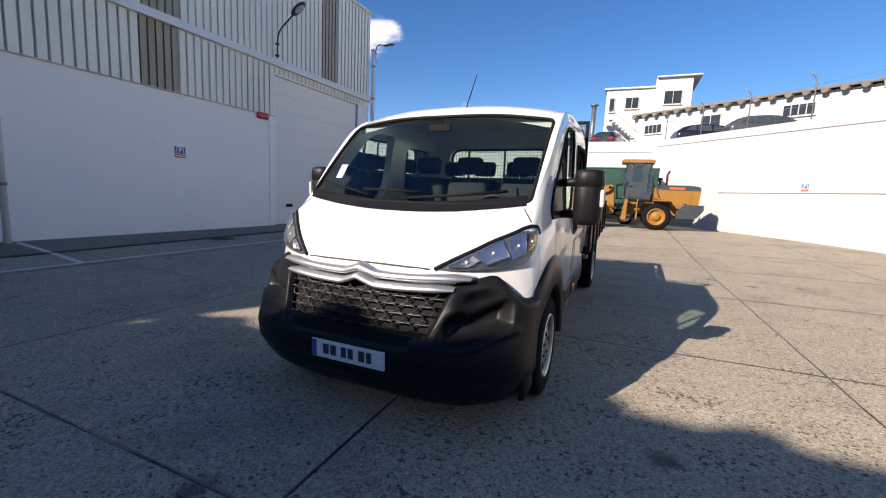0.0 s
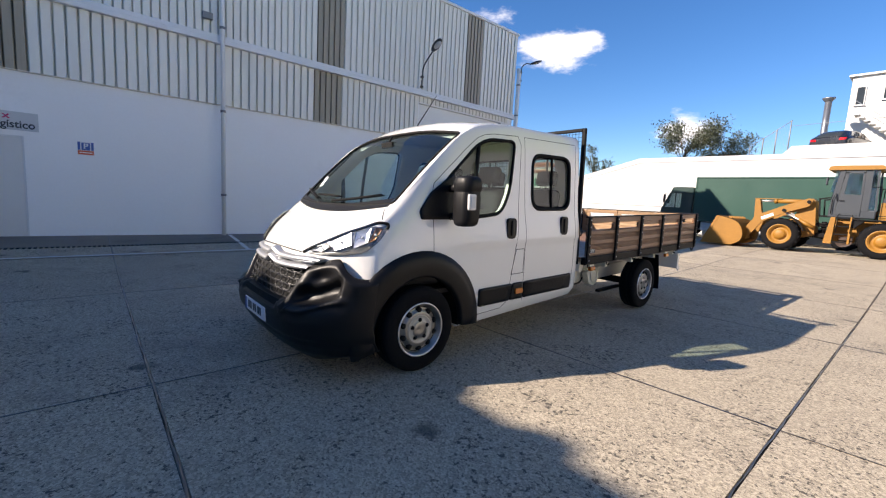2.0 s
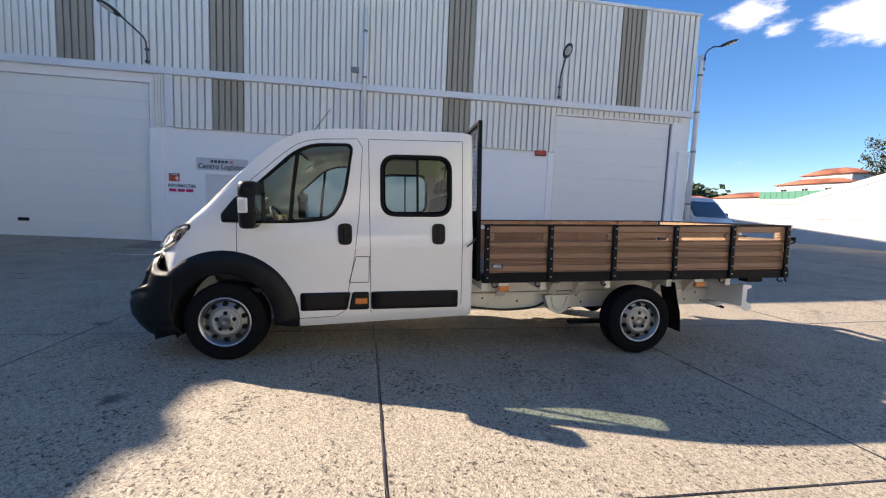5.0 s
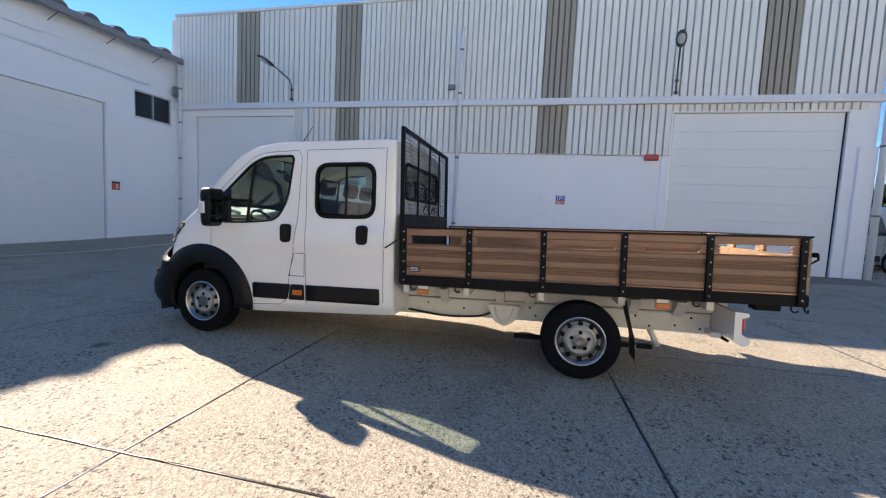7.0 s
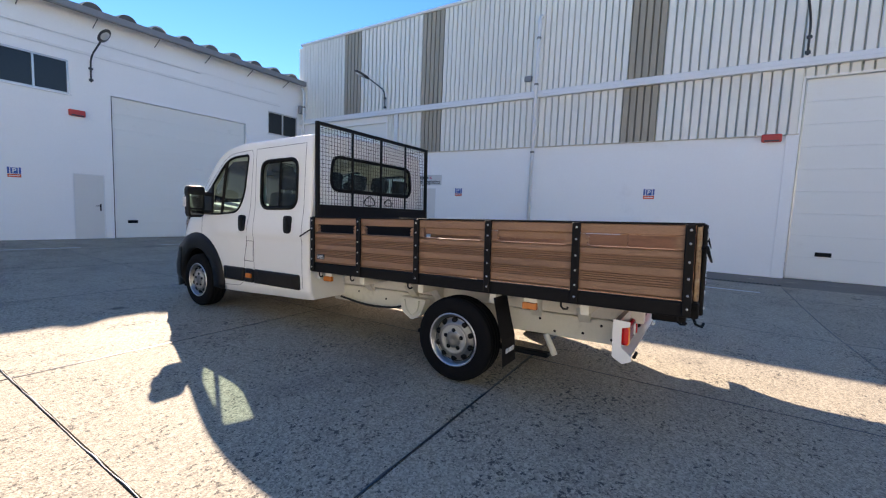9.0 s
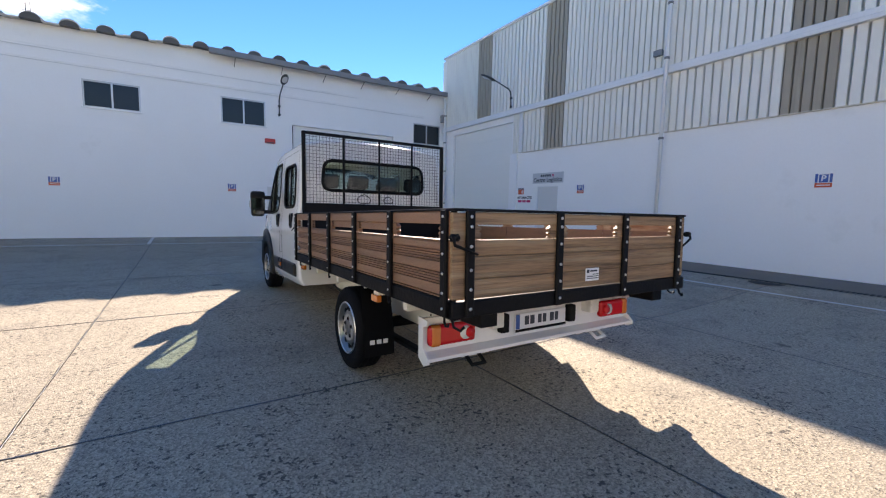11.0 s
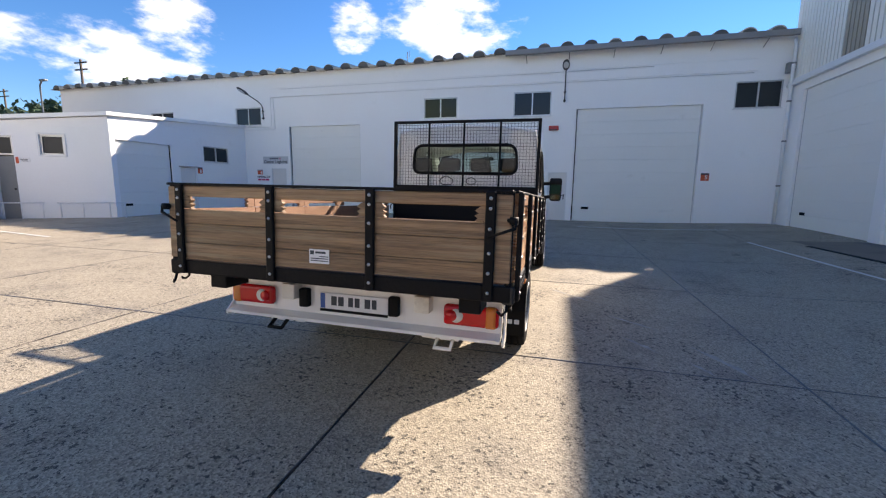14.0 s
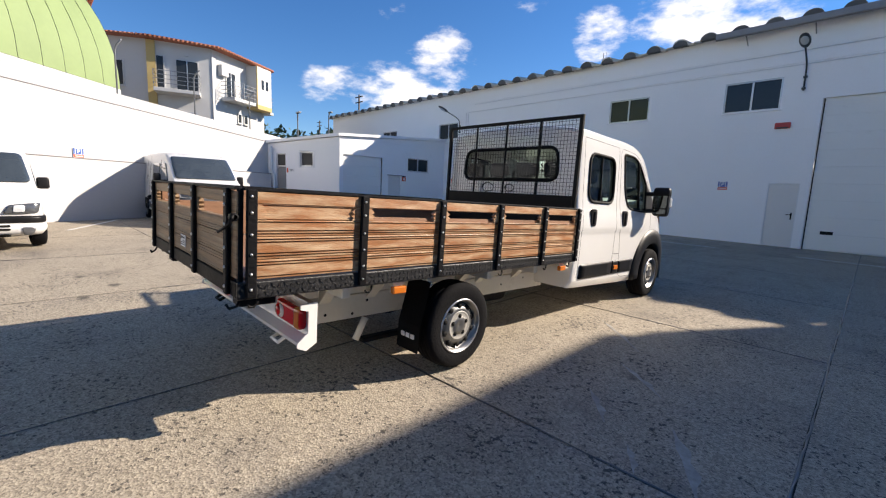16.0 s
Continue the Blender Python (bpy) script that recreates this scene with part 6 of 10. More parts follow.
# bonnet shut line, crease, cowl and wipers
for side in (1, -1):
    bm = bmesh.new()
    tube(bm, [on_skin(p, -0.001) for p in spline([Vector((x * side, y, z)) for x, y, z in ((0.925, -0.275, 1.225), (0.90, -0.255, 1.28), (0.875, -0.235, 1.33))], 5)], 0.005, 6)
    part("bonnet_gap", bm, "seam", truck)
bm = bmesh.new()
tube(bm, [on_skin(p, -0.001) for p in spline([Vector((x, -0.75 + 0.10 * abs(x) ** 2, 0.975)) for x in (-0.45, -0.25, 0, 0.25, 0.45)], 6)], 0.006, 6)
part("bonnet_gap", bm, "seam", truck)
bm = bmesh.new()
rows = []
for i in range(33):
    x = -0.88 + 1.76 * i / 32
    y0 = -0.345 + 0.13 * (abs(x) / 0.88) ** 2.2
    rows.append([bm.verts.new(on_skin((x, y0 + dy, 1.285 + 1.1 * dy + 0.055 * (abs(x) / 0.88) ** 2), 0.006)) for dy in (0.0, 0.022, 0.044, 0.066)])
for a, b in zip(rows, rows[1:]):
    for k in range(3):
        f = bm.faces.new((a[k], b[k], b[k + 1], a[k + 1]))
        f.smooth = True
bmesh.ops.recalc_face_normals(bm, faces=list(bm.faces))
part("cowl", bm, "plastic", truck, "black cowl panel below the windscreen")
for pts in (((0.05, 1.335), (0.42, 1.365), (0.74, 1.40)), ((-0.80, 1.44), (-0.60, 1.40), (-0.30, 1.35)), ((-0.36, 1.385), (-0.1, 1.385), (0.12, 1.375))):
    bm = bmesh.new()
    tube(bm, [cast(u, v, "y", -1, 0.035) for u, v in pts], 0.010, 6)
    tube(bm, [cast(u, v + 0.012, "y", -1, 0.012) for u, v in pts], 0.006, 6)
    part("wiper", bm, "rubber", truck, "black windscreen wiper")
bm = bmesh.new()
tube(bm, [(0.12, 0.62, 2.12), (0.12, 0.86, 2.45)], [0.006, 0.003], 6)
part("aerial", bm, "rubber", truck, "thin roof aerial")
bm = bmesh.new()
rbox(bm, -0.76, 0.0, 0, -0.70, 0.003, 0.14, 0.001)
bm.transform(Matrix.Translation(cast(-0.74, 1.50, "y", -1, -0.016)) @ pose(0.73, 0, 0, -38, 0, 0))
part("sticker", bm, "sign_white", truck, "white paper stickers inside the windscreen")


# cabin
def seat(x, y, parent, w=0.50):
    s = part("seat", bmesh.new(), "cloth", parent, "dark grey cloth seat")
    bm = bmesh.new()
    rbox(bm, x - w / 2, y - 0.28, 0.78, x + w / 2, y + 0.24, 0.95, 0.06, 3)
    part("cushion", bm, "cloth", s, smooth=True)
    tmp = bmesh.new()
    rbox(tmp, -w / 2, -0.06, 0, w / 2, 0.08, 0.64, 0.06, 3)
    bm = bmesh.new()
    merge(bm, tmp, pose(x, y + 0.22, 0.90, -12, 0, 0))
    part("backrest", bm, "cloth", s, smooth=True)
    tmp = bmesh.new()
    rbox(tmp, -0.14, -0.05, 0.68, 0.14, 0.06, 0.86, 0.045, 3)
    bm = bmesh.new()
    merge(bm, tmp, pose(x, y + 0.22, 0.90, -12, 0, 0))
    part("headrest", bm, "cloth", s, smooth=True)
    bm = bmesh.new()
    for dx in (-0.06, 0.06):
        tmp = bmesh.new()
        tube(tmp, [(dx, 0, 0.6), (dx, 0, 0.72)], 0.007, 6)
        merge(bm, tmp, pose(x, y + 0.22, 0.90, -12, 0, 0))
    part("headrest_post", bm, "bolt", s)


for x in (0.52, -0.08, -0.56):
    seat(x, 0.90, truck, 0.48 if x > 0 else 0.44)
for x in (0.62, 0.21, -0.21, -0.62):
    seat(x, 1.78, truck, 0.40)
bm = bmesh.new()
rbox(bm, -0.93, -0.12, 0.66, 0.93, 0.40, 1.20, 0.10, 4)
rbox(bm, -0.90, -0.16, 1.10, 0.90, 0.28, 1.29, 0.07, 4)
part("dashboard", bm, "dash", truck, smooth=True)
bm = bmesh.new()
box(bm, -0.95, -0.1, 0.60, 0.95, 2.18, 0.64)
part("cabin_floor", bm, "dash", truck)
wheel_m = pose(0.50, 0.42, 1.22, -58, 0, 0)
bm = bmesh.new()
ring = [(0.19 * math.cos(2 * math.pi * k / 28), 0.19 * math.sin(2 * math.pi * k / 28), 0) for k in range(29)]
tube(bm, ring, 0.016, 8)
for a in (90, 210, 330):
    tube(bm, [(0, 0, -0.03), (0.18 * math.cos(radians(a)), 0.18 * math.sin(radians(a)), 0)], 0.016, 6)
lathe(bm, [(-0.05, 0.001), (-0.05, 0.06), (0.0, 0.055), (0.005, 0.001)], "z", (0, 0, 0), 16)
bm.transform(wheel_m)
part("steering_wheel", bm, "dash", truck, "black steering wheel")
bm = bmesh.new()
rbox(bm, -0.10, 0.33, 1.88, 0.10, 0.355, 1.94, 0.02)
tube(bm, [(0, 0.35, 1.92), (0, 0.40, 2.0)], 0.01, 6)
part("rear_view_mirror", bm, "rubber", truck)


# the cab sits a little off the middle of its axle
for ob in list(truck.children):
    ob.location.x = 0.014 + 0.986 * ob.location.x
    ob.scale.x = 0.986


# wheels
def wheel(x, y, z, side, parent):
    w = part("wheel", bmesh.new(), "tyre", parent, "silver steel wheel with a black tyre")
    R = 0.352
    bm = bmesh.new()
    prof = [(-0.10, 0.215), (-0.112, 0.25), (-0.112, 0.31), (-0.10, 0.338), (-0.085, R - 0.004), (-0.055, R), (-0.05, R - 0.010), (-0.04, R - 0.010), (-0.035, R), (-0.005, R), (0.0, R - 0.010), (0.008, R - 0.010), (0.012, R), (0.042, R), (0.047, R - 0.010), (0.055, R - 0.010), (0.06, R), (0.085, R - 0.004), (0.10, 0.338), (0.112, 0.31), (0.112, 0.25), (0.10, 0.215)]
    lathe(bm, [(a * side, r) for a, r in prof], "x", (0, 0, 0), 56)
    t = part("tyre", bm, "tyre", w)
    t.location = (x, y, z)
    bm = bmesh.new()
    lathe(bm, [(a * side, r) for a, r in [(-0.09, 0.20), (0.08, 0.205), (0.098, 0.222), (0.108, 0.222), (0.106, 0.208), (0.078, 0.198), (0.062, 0.185), (0.060, 0.165), (0.082, 0.150), (0.090, 0.125), (0.086, 0.112), (0.086, 0.075), (0.094, 0.068), (0.094, 0.03), (0.088, 0.001)]], "x", (0, 0, 0), 48)
    rim_ = part("rim", bm, "silver", w)
    rim_.location = (x, y, z)
    for k in range(10):
        a = 2 * math.pi * (k + 0.5) / 10
        bm = bmesh.new()
        cy, cz = 0.160 * math.cos(a), 0.160 * math.sin(a)
        lathe(bm, [(0.060 * side, 0.0225), (0.0845 * side, 0.0225), (0.0847 * side, 0.001)], "x", (0, cy, cz), 12)
        hole = part("rim_hole", bm, "rubber", rim_)
    bm = bmesh.new()
    lathe(bm, [(0.080 * side, 0.121), (0.0915 * side, 0.119), (0.0935 * side, 0.112), (0.0905 * side, 0.106), (0.0905 * side, 0.074), (0.094 * side, 0.070)], "x", (0, 0, 0), 40)
    part("hub_plate", bm, "hub", rim_)
    # black ring that paints the shade in the gap between flange and disc
    bm = bmesh.new()
    lathe(bm, [(0.066 * side, 0.196), (0.0635 * side, 0.184), (0.064 * side, 0.180)], "x", (0, 0, 0), 40)
    part("rim_well", bm, "rubber", rim_)
    bm = bmesh.new()
    lathe(bm, [(0.104 * side, 0.224), (0.1125 * side, 0.221), (0.1115 * side, 0.213), (0.103 * side, 0.209)], "x", (0, 0, 0), 48)
    part("rim_edge", bm, "chrome", rim_)
    for k in range(5):
        a = 2 * math.pi * k / 5 + 0.3
        bm = bmesh.new()
        cy, cz = 0.078 * math.cos(a), 0.078 * math.sin(a)
        lathe(bm, [(0.088 * side, 0.019), (0.0945 * side, 0.018), (0.0945 * side, 0.013), (0.093 * side, 0.012), (0.101 * side, 0.010), (0.102 * side, 0.001)], "x", (0, cy, cz), 8)
        part("wheel_bolt", bm, "rubber", rim_)
    return w


RZ = 0.235
for x, y, z, side in ((0.93, 0.02, 0.352, 1), (-0.93, 0.02, 0.352, -1), (0.93, 4.06, RZ, 1), (-0.93, 4.06, RZ, -1)):
    wheel(x, y, z, side, truck)
bm = bmesh.new()
tube(bm, [(-0.85, 4.06, RZ), (0.85, 4.06, RZ)], 0.05, 10)
lathe(bm, [(-0.16, 0.06), (-0.1, 0.13), (0.1, 0.13), (0.16, 0.06)], "x", (0, 4.06, RZ), 16)
part("rear_axle", bm, "black_metal", truck)

# chassis
for s in (1, -1):
    bm = bmesh.new()
    x0, x1 = sorted((0.44 * s, 0.52 * s))
    rbox(bm, x0, 2.1, 0.27, x1, 5.29, 0.46, 0.012)
    chassis = part("chassis_rail", bm, "frame_white", truck)
    for y, z in ((2.5, 0.40), (2.9, 0.36), (3.6, 0.41), (3.66, 0.33), (4.62, 0.40), (4.75, 0.31), (4.98, 0.33), (5.12, 0.41), (5.2, 0.31)):
        bm = bmesh.new()
        lathe(bm, [(0.519 * s, 0.011), (0.5225 * s, 0.011), (0.5226 * s, 0.001)], "x", (0, y, z), 10)
        part("bolt_hole", bm, "rubber", chassis)
    bm = bmesh.new()
    rbox(bm, x0 - 0.01, 2.2, 0.47, x1 + 0.01, 5.42, 0.575, 0.008)
    part("subframe_rail", bm, "frame_white", truck)
    for y in (2.65, 3.25, 3.55, 4.55, 4.95):
        bm = bmesh.new()
        xa, xb = sorted((0.525 * s, 0.66 * s))
        prism(bm, [(xa, 0.58), (xb, 0.58), (xb if s > 0 else xa, 0.56), (xa if s > 0 else xb, 0.42)], "y", y, y + 0.09)
        part("outrigger", bm, "frame_white", truck)
    for y, z in ((2.58, 0.60), (4.72, 0.60)):
        bm = bmesh.new()
        xa, xb = sorted((1.02 * s, 1.06 * s))
        rbox(bm, xa, y - 0.055, z - 0.02, xb, y + 0.055, z + 0.03, 0.008)
        mk = part("side_marker", bm, "amber", truck, "amber side marker lamp")
        bm = bmesh.new()
        xa, xb = sorted((0.99 * s, 1.04 * s))
        rbox(bm, xa, y - 0.05, z + 0.03, xb, y + 0.05, z + 0.07, 0.004)
        part("holder", bm, "frame_white", mk)
    # mudguard and flap behind the rear wheel
    bm = bmesh.new()
    line = [(4.43, 0.63), (4.47, 0.45), (4.51, 0.30), (4.52, 0.10)]
    rows = []
    for y, z in line:
        rows.append([bm.verts.new((x * s, y, z)) for x in (0.80, 1.05)])
    for a, b in zip(rows, rows[1:]):
        bm.faces.new((a[0], a[1], b[1], b[0]))
    bmesh.ops.solidify(bm, geom=list(bm.faces), thickness=0.012)
    flap = part("mudflap", bm, "plastic", truck, "black rubber mudflap")
    for k in range(3):
        bm = bmesh.new()
        rbox(bm, min((0.86 + 0.055 * k) * s, (0.90 + 0.055 * k) * s), 4.525, 0.20, max((0.86 + 0.055 * k) * s, (0.90 + 0.055 * k) * s), 4.532, 0.235, 0.002)
        part("print_bar", bm, "plate_white", flap)
for y in (2.4, 3.0, 3.7, 4.4, 5.1):
    bm = bmesh.new()
    rbox(bm, -1.0, y - 0.03, 0.58, 1.0, y + 0.03, 0.665, 0.005)
    part("cross_bearer", bm, "frame_white", truck)
for y in (2.6, 3.4, 4.6):
    bm = bmesh.new()
    rbox(bm, -0.44, y - 0.04, 0.30, 0.44, y + 0.04, 0.42, 0.01)
    part("cross_member", bm, "frame_white", truck)
bm = bmesh.new()
prism(bm, rounded([(3.17, 0.44), (3.51, 0.44), (3.45, 0.28), (3.34, 0.22), (3.23, 0.28)], 0.03), "x", 0.55, 0.64)
shield = part("spring_shield", bm, "frame_white", truck, "cream pressed steel shield on the chassis")
bm = bmesh.new()
tube(bm, [(0.645, 3.25, 0.42), (0.648, 3.27, 0.32), (0.648, 3.34, 0.265), (0.648, 3.41, 0.32), (0.645, 3.43, 0.42)], 0.008, 6)
part("rib", bm, "frame_white", shield)
bm = bmesh.new()
tube(bm, spline([Vector(p) for p in ((0.6, 2.3, 0.33), (0.62, 2.7, 0.29), (0.6, 3.05, 0.30), (0.55, 3.2, 0.34))], 5), 0.012, 6)
part("brake_hose", bm, "cable", truck)
bm = bmesh.new()
tube(bm, [(-0.3, 2.4, 0.22), (-0.3, 3.6, 0.22), (-0.35, 4.7, 0.25)], 0.035, 8)
lathe(bm, [(-0.4, 0.03), (-0.35, 0.10), (0.35, 0.10), (0.4, 0.03)], "y", (-0.3, 3.0, 0.22), 14)
part("exhaust", bm, "black_metal", truck)
for s in (1, -1):
    bm = bmesh.new()
    rbox(bm, min(0.62 * s, 0.69 * s), 3.45, 0.12, max(0.62 * s, 0.69 * s), 4.75, 0.16, 0.01)
    part("leaf_spring", bm, "black_metal", truck)
    bm = bmesh.new()
    tube(bm, [(0.655 * s, 4.80, 0.15), (0.655 * s, 4.72, 0.31)], 0.026, 8)
    part("spring_shackle", bm, "frame_white", truck)

# rear cross bar with lamps
bm = bmesh.new()
prism(bm, [(5.295, 0.575), (5.33, 0.575), (5.335, 0.37), (5.405, 0.345), (5.405, 0.325), (5.295, 0.335)], "x", -0.97, 0.99)
rear_bar = part("rear_bar", bm, "van_white", truck, "white rear cross bar with a step lip")
for s, x0 in ((1, 0.99), (-1, -0.995)):
    bm = bmesh.new()
    prism(bm, [(5.29, 0.585), (5.395, 0.575), (5.395, 0.545), (5.345, 0.53), (5.345, 0.40), (5.41, 0.345), (5.41, 0.315), (5.355, 0.29), (5.29, 0.33)], "x", x0, x0 + 0.012)
    part("end_plate", bm, "van_white", rear_bar)
    xa, xb = (0.63, 0.975) if s > 0 else (-0.955, -0.61)
    bm = bmesh.new()
    rbox(bm, xa, 5.33, 0.405, xb, 5.385, 0.535, 0.025, 3)
    lamp = part("tail_lamp", bm, "red_lens", rear_bar, "red and amber tail lamp", smooth=False)
    bm = bmesh.new()
    a, b = (xb - 0.085, xb - 0.010) if s > 0 else (xa + 0.010, xa + 0.085)
    rbox(bm, a, 5.328, 0.403, b, 5.389, 0.537, 0.02, 3)
    part("indicator_lens", bm, "amber", lamp)
    cx = xa + 0.085 if s > 0 else xb - 0.085
    bm = bmesh.new()
    lathe(bm, [(5.38, 0.044), (5.391, 0.042), (5.394, 0.001)], "y", (cx, 0, 0.47), 18)
    part("reverse_lens", bm, "white_lens", lamp)
    bm = bmesh.new()
    lathe(bm, [(5.39, 0.036), (5.398, 0.034), (5.401, 0.001)], "y", (cx - 0.03 * s, 0, 0.47), 18)
    part("red_disc", bm, "red_lens", lamp)
    bm = bmesh.new()
    xc = 0.62 if s > 0 else -0.60
    rbox(bm, xc - 0.10, 5.235, 0.28, xc + 0.08, 5.315, 0.33, 0.006)
    br = part("tow_bracket", bm, "van_white", rear_bar)
    bm = bmesh.new()
    tube(bm, [(xc - 0.06, 5.315, 0.29), (xc - 0.06, 5.385, 0.25), (xc + 0.04, 5.385, 0.25), (xc + 0.04, 5.315, 0.29)], 0.014, 8)
    part("tow_loop", bm, "rubber" if s > 0 else "van_white", br)
for x0 in (0.35, -0.31):
    bm = bmesh.new()
    rbox(bm, x0, 5.33, 0.415, x0 + 0.07, 5.385, 0.545, 0.012)
    part("buffer", bm, "rubber", rear_bar, "black rubber buffer")
number_plate(rear_bar, -0.23, 0.27, 5.34, 0.415, 0.525, False)
for x0 in (0.78, -0.84):
    bm = bmesh.new()
    rbox(bm, x0 - 0.06, 5.50, 0.58, x0 + 0.06, 5.70, 0.675, 0.008)
    part("bed_bracket", bm, "black_metal", truck)

# ---- load bed ----
bed = part("load_bed", bmesh.new(), "black_metal", truck, "wooden dropside load bed in a black steel frame")
BY0, BY1, BW = 2.37, 5.738, 1.075
PY = [2.395, 3.035, 3.71, 4.385, 5.045, 5.705]



def board(z0, z1, grooves, width, deep=0.011):
    """Section of a beaded board from z0 to z1: (depth from its face, height), with rounded grooves at the given heights."""
    pts = [(0.028, z0), (0.006, z0), (0.001, z0 + 0.003)]
    for z in grooves:
        pts += [(0.0, z - width * 0.5), (deep, z - width * 0.34), (deep, z + width * 0.34), (0.0, z + width * 0.5)]
    return pts + [(0.001, z1 - 0.004), (0.006, z1 - 0.001), (0.028, z1 - 0.001)]


# three boards to a panel: plain bands between two sets of fine grooves
BOARDS = [(0.765, 0.868, (0.778, 0.838, 0.853)), (0.869, 0.986, (0.884, 0.899, 0.957, 0.972)), (0.987, 1.072, (1.001, 1.016, 1.062))]


# floor planks
for k in range(14):
    bm = bmesh.new()
    x0 = -1.03 + k * 2.06 / 14
    rbox(bm, x0 + 0.003, BY0, 0.73, x0 + 2.06 / 14 - 0.003, BY1 - 0.04, 0.757, 0.004, 1)
    part("floor_plank", bm, "wood", bed)
for s in (1, -1):
    bm = bmesh.new()
    xa, xb = sorted(((BW - 0.06) * s, BW * s))
    rbox(bm, xa, BY0 - 0.01, 0.665, xb, BY1 + 0.03, 0.757, 0.008)
    rail = part("side_rail", bm, "checker" if s < 0 else "black_metal", bed)
    if s < 0:
        stud = bmesh.new()
        prism(stud, [(-0.018, 0), (0, 0.007), (0.018, 0), (0, -0.007)], "x", -0.0035, 0.0)
        data = mesh_of(stud, "stud", "checker")
        for i in range(100):
            for r in range(2):
                ob = new("stud", data)
                ob.parent = rail
                ob.location = (-BW, BY0 + 0.02 + i * 0.034, 0.688 + 0.042 * r)
                ob.rotation_euler = (radians(45 if (i + r) % 2 else -45), 0, 0)
    side_ = part("drop_side", bmesh.new(), "wood", bed, "slatted wooden drop side with black steel posts")
    outer, inner = (BW - 0.004) * s, (BW - 0.032) * s
    xa, xb = sorted((outer, inner))
    for i in range(5):
        y0, y1 = PY[i] + 0.003, PY[i + 1] - 0.003
        for k in range(3):
            bm = bmesh.new()
            prism(bm, [(outer - d * s, z) for d, z in board(*BOARDS[k], 0.0095, 0.02)], "y", y0, y1)
            # the sun-facing side takes the plank colour lightened as if sunlit
            part("slat", bm, "wood" if s > 0 else "wood_sunlit", side_)
        bm = bmesh.new()
        rbox(bm, xa, y0, 1.152, xb, y1, 1.218, 0.006, 1)
        part("slat", bm, "wood" if s > 0 else "wood_sunlit", side_)
        for ya, yb in ((y0, y0 + 0.055), (y1 - 0.055, y1)):
            bm = bmesh.new()
            d = 0.016
            lo, hi = (ya, yb)
            sgn = 1 if ya == y0 else -1
            e0 = y0 if sgn > 0 else y1
            prism(bm, [(e0, 1.076), (e0 + sgn * 0.079, 1.076), (e0 + sgn * 0.064, 1.09), (e0 + sgn * 0.081, 1.102), (e0 + sgn * 0.059, 1.114), (e0 + sgn * 0.079, 1.128), (e0 + sgn * 0.049, 1.15), (e0, 1.15)], "x", xa, xb)
            part("spacer", bm, "wood" if s > 0 else "wood_sunlit", side_)
        if s < 0 and i == 4:
            bm = bmesh.new()
            rbox(bm, xa + 0.012, y0 + 0.03, 1.074, xb - 0.004, y1 - 0.03, 1.15, 0.005, 1)
            part("slat", bm, "wood_sunlit", side_)
        if s > 0 and i in (2, 3):
            bm = bmesh.new()
            rbox(bm, xa + 0.004, y0 + 0.06, 1.10, xb - 0.016, y1 - 0.02, 1.152, 0.004, 1)
            part("slat", bm, "wood", side_)
        bm = bmesh.new()
        bx = sorted(((BW - 0.033) * s, (BW - 0.039) * s))
        box(bm, bx[0], y0, 0.765, bx[1], y1, 1.072 if s > 0 else 1.098)
        part("backing_board", bm, "wood", side_)
    for y in PY:
        bm = bmesh.new()
        rbox(bm, BW - 0.004 if s > 0 else -BW - 0.022, y - 0.026, 0.675, BW + 0.022 if s > 0 else -BW + 0.004, y + 0.026, 1.225, 0.006, 1)
        post = part("post", bm, "black_metal", side_)
        for z in (0.72, 0.80, 0.90, 1.0, 1.11, 1.19):
            bm = bmesh.new()
            lathe(bm, [(BW * s + 0.018 * s, 0.0085), (BW * s + 0.027 * s, 0.007), (BW * s + 0.029 * s, 0.001)], "x", (0, y + 0.004, z), 8)
            part("bolt", bm, "bolt", post)
    bm = bmesh.new()
    rbox(bm, min(xa, xb) - 0.004, BY0, 1.218, max(xa, xb) + 0.004, BY1, 1.232, 0.003, 1)
    part("top_rail", bm, "black_metal", side_)
    for y in (2.46, 2.9, 3.6, 4.95, 5.66):
        bm = bmesh.new()
        tube(bm, [(1.05 * s, y, 0.668), (1.05 * s, y, 0.635), (1.055 * s, y + 0.02, 0.618), (1.055 * s, y + 0.045, 0.622), (1.055 * s, y + 0.05, 0.635)], 0.007, 6)
        part("rope_hook", bm, "black_metal", bed)
# maker's plate on the near side
bm = bmesh.new()
rbox(bm, BW - 0.003, 2.45, 0.80, BW + 0.002, 2.56, 0.85, 0.001)
mp = part("maker_plate", bm, "sign_dark", bed)
for z in (0.812, 0.826, 0.838):
    bm = bmesh.new()
    box(bm, BW + 0.002, 2.46, z, BW + 0.0035, 2.54, z + 0.005)
    part("text_bar", bm, "plate_white", mp)
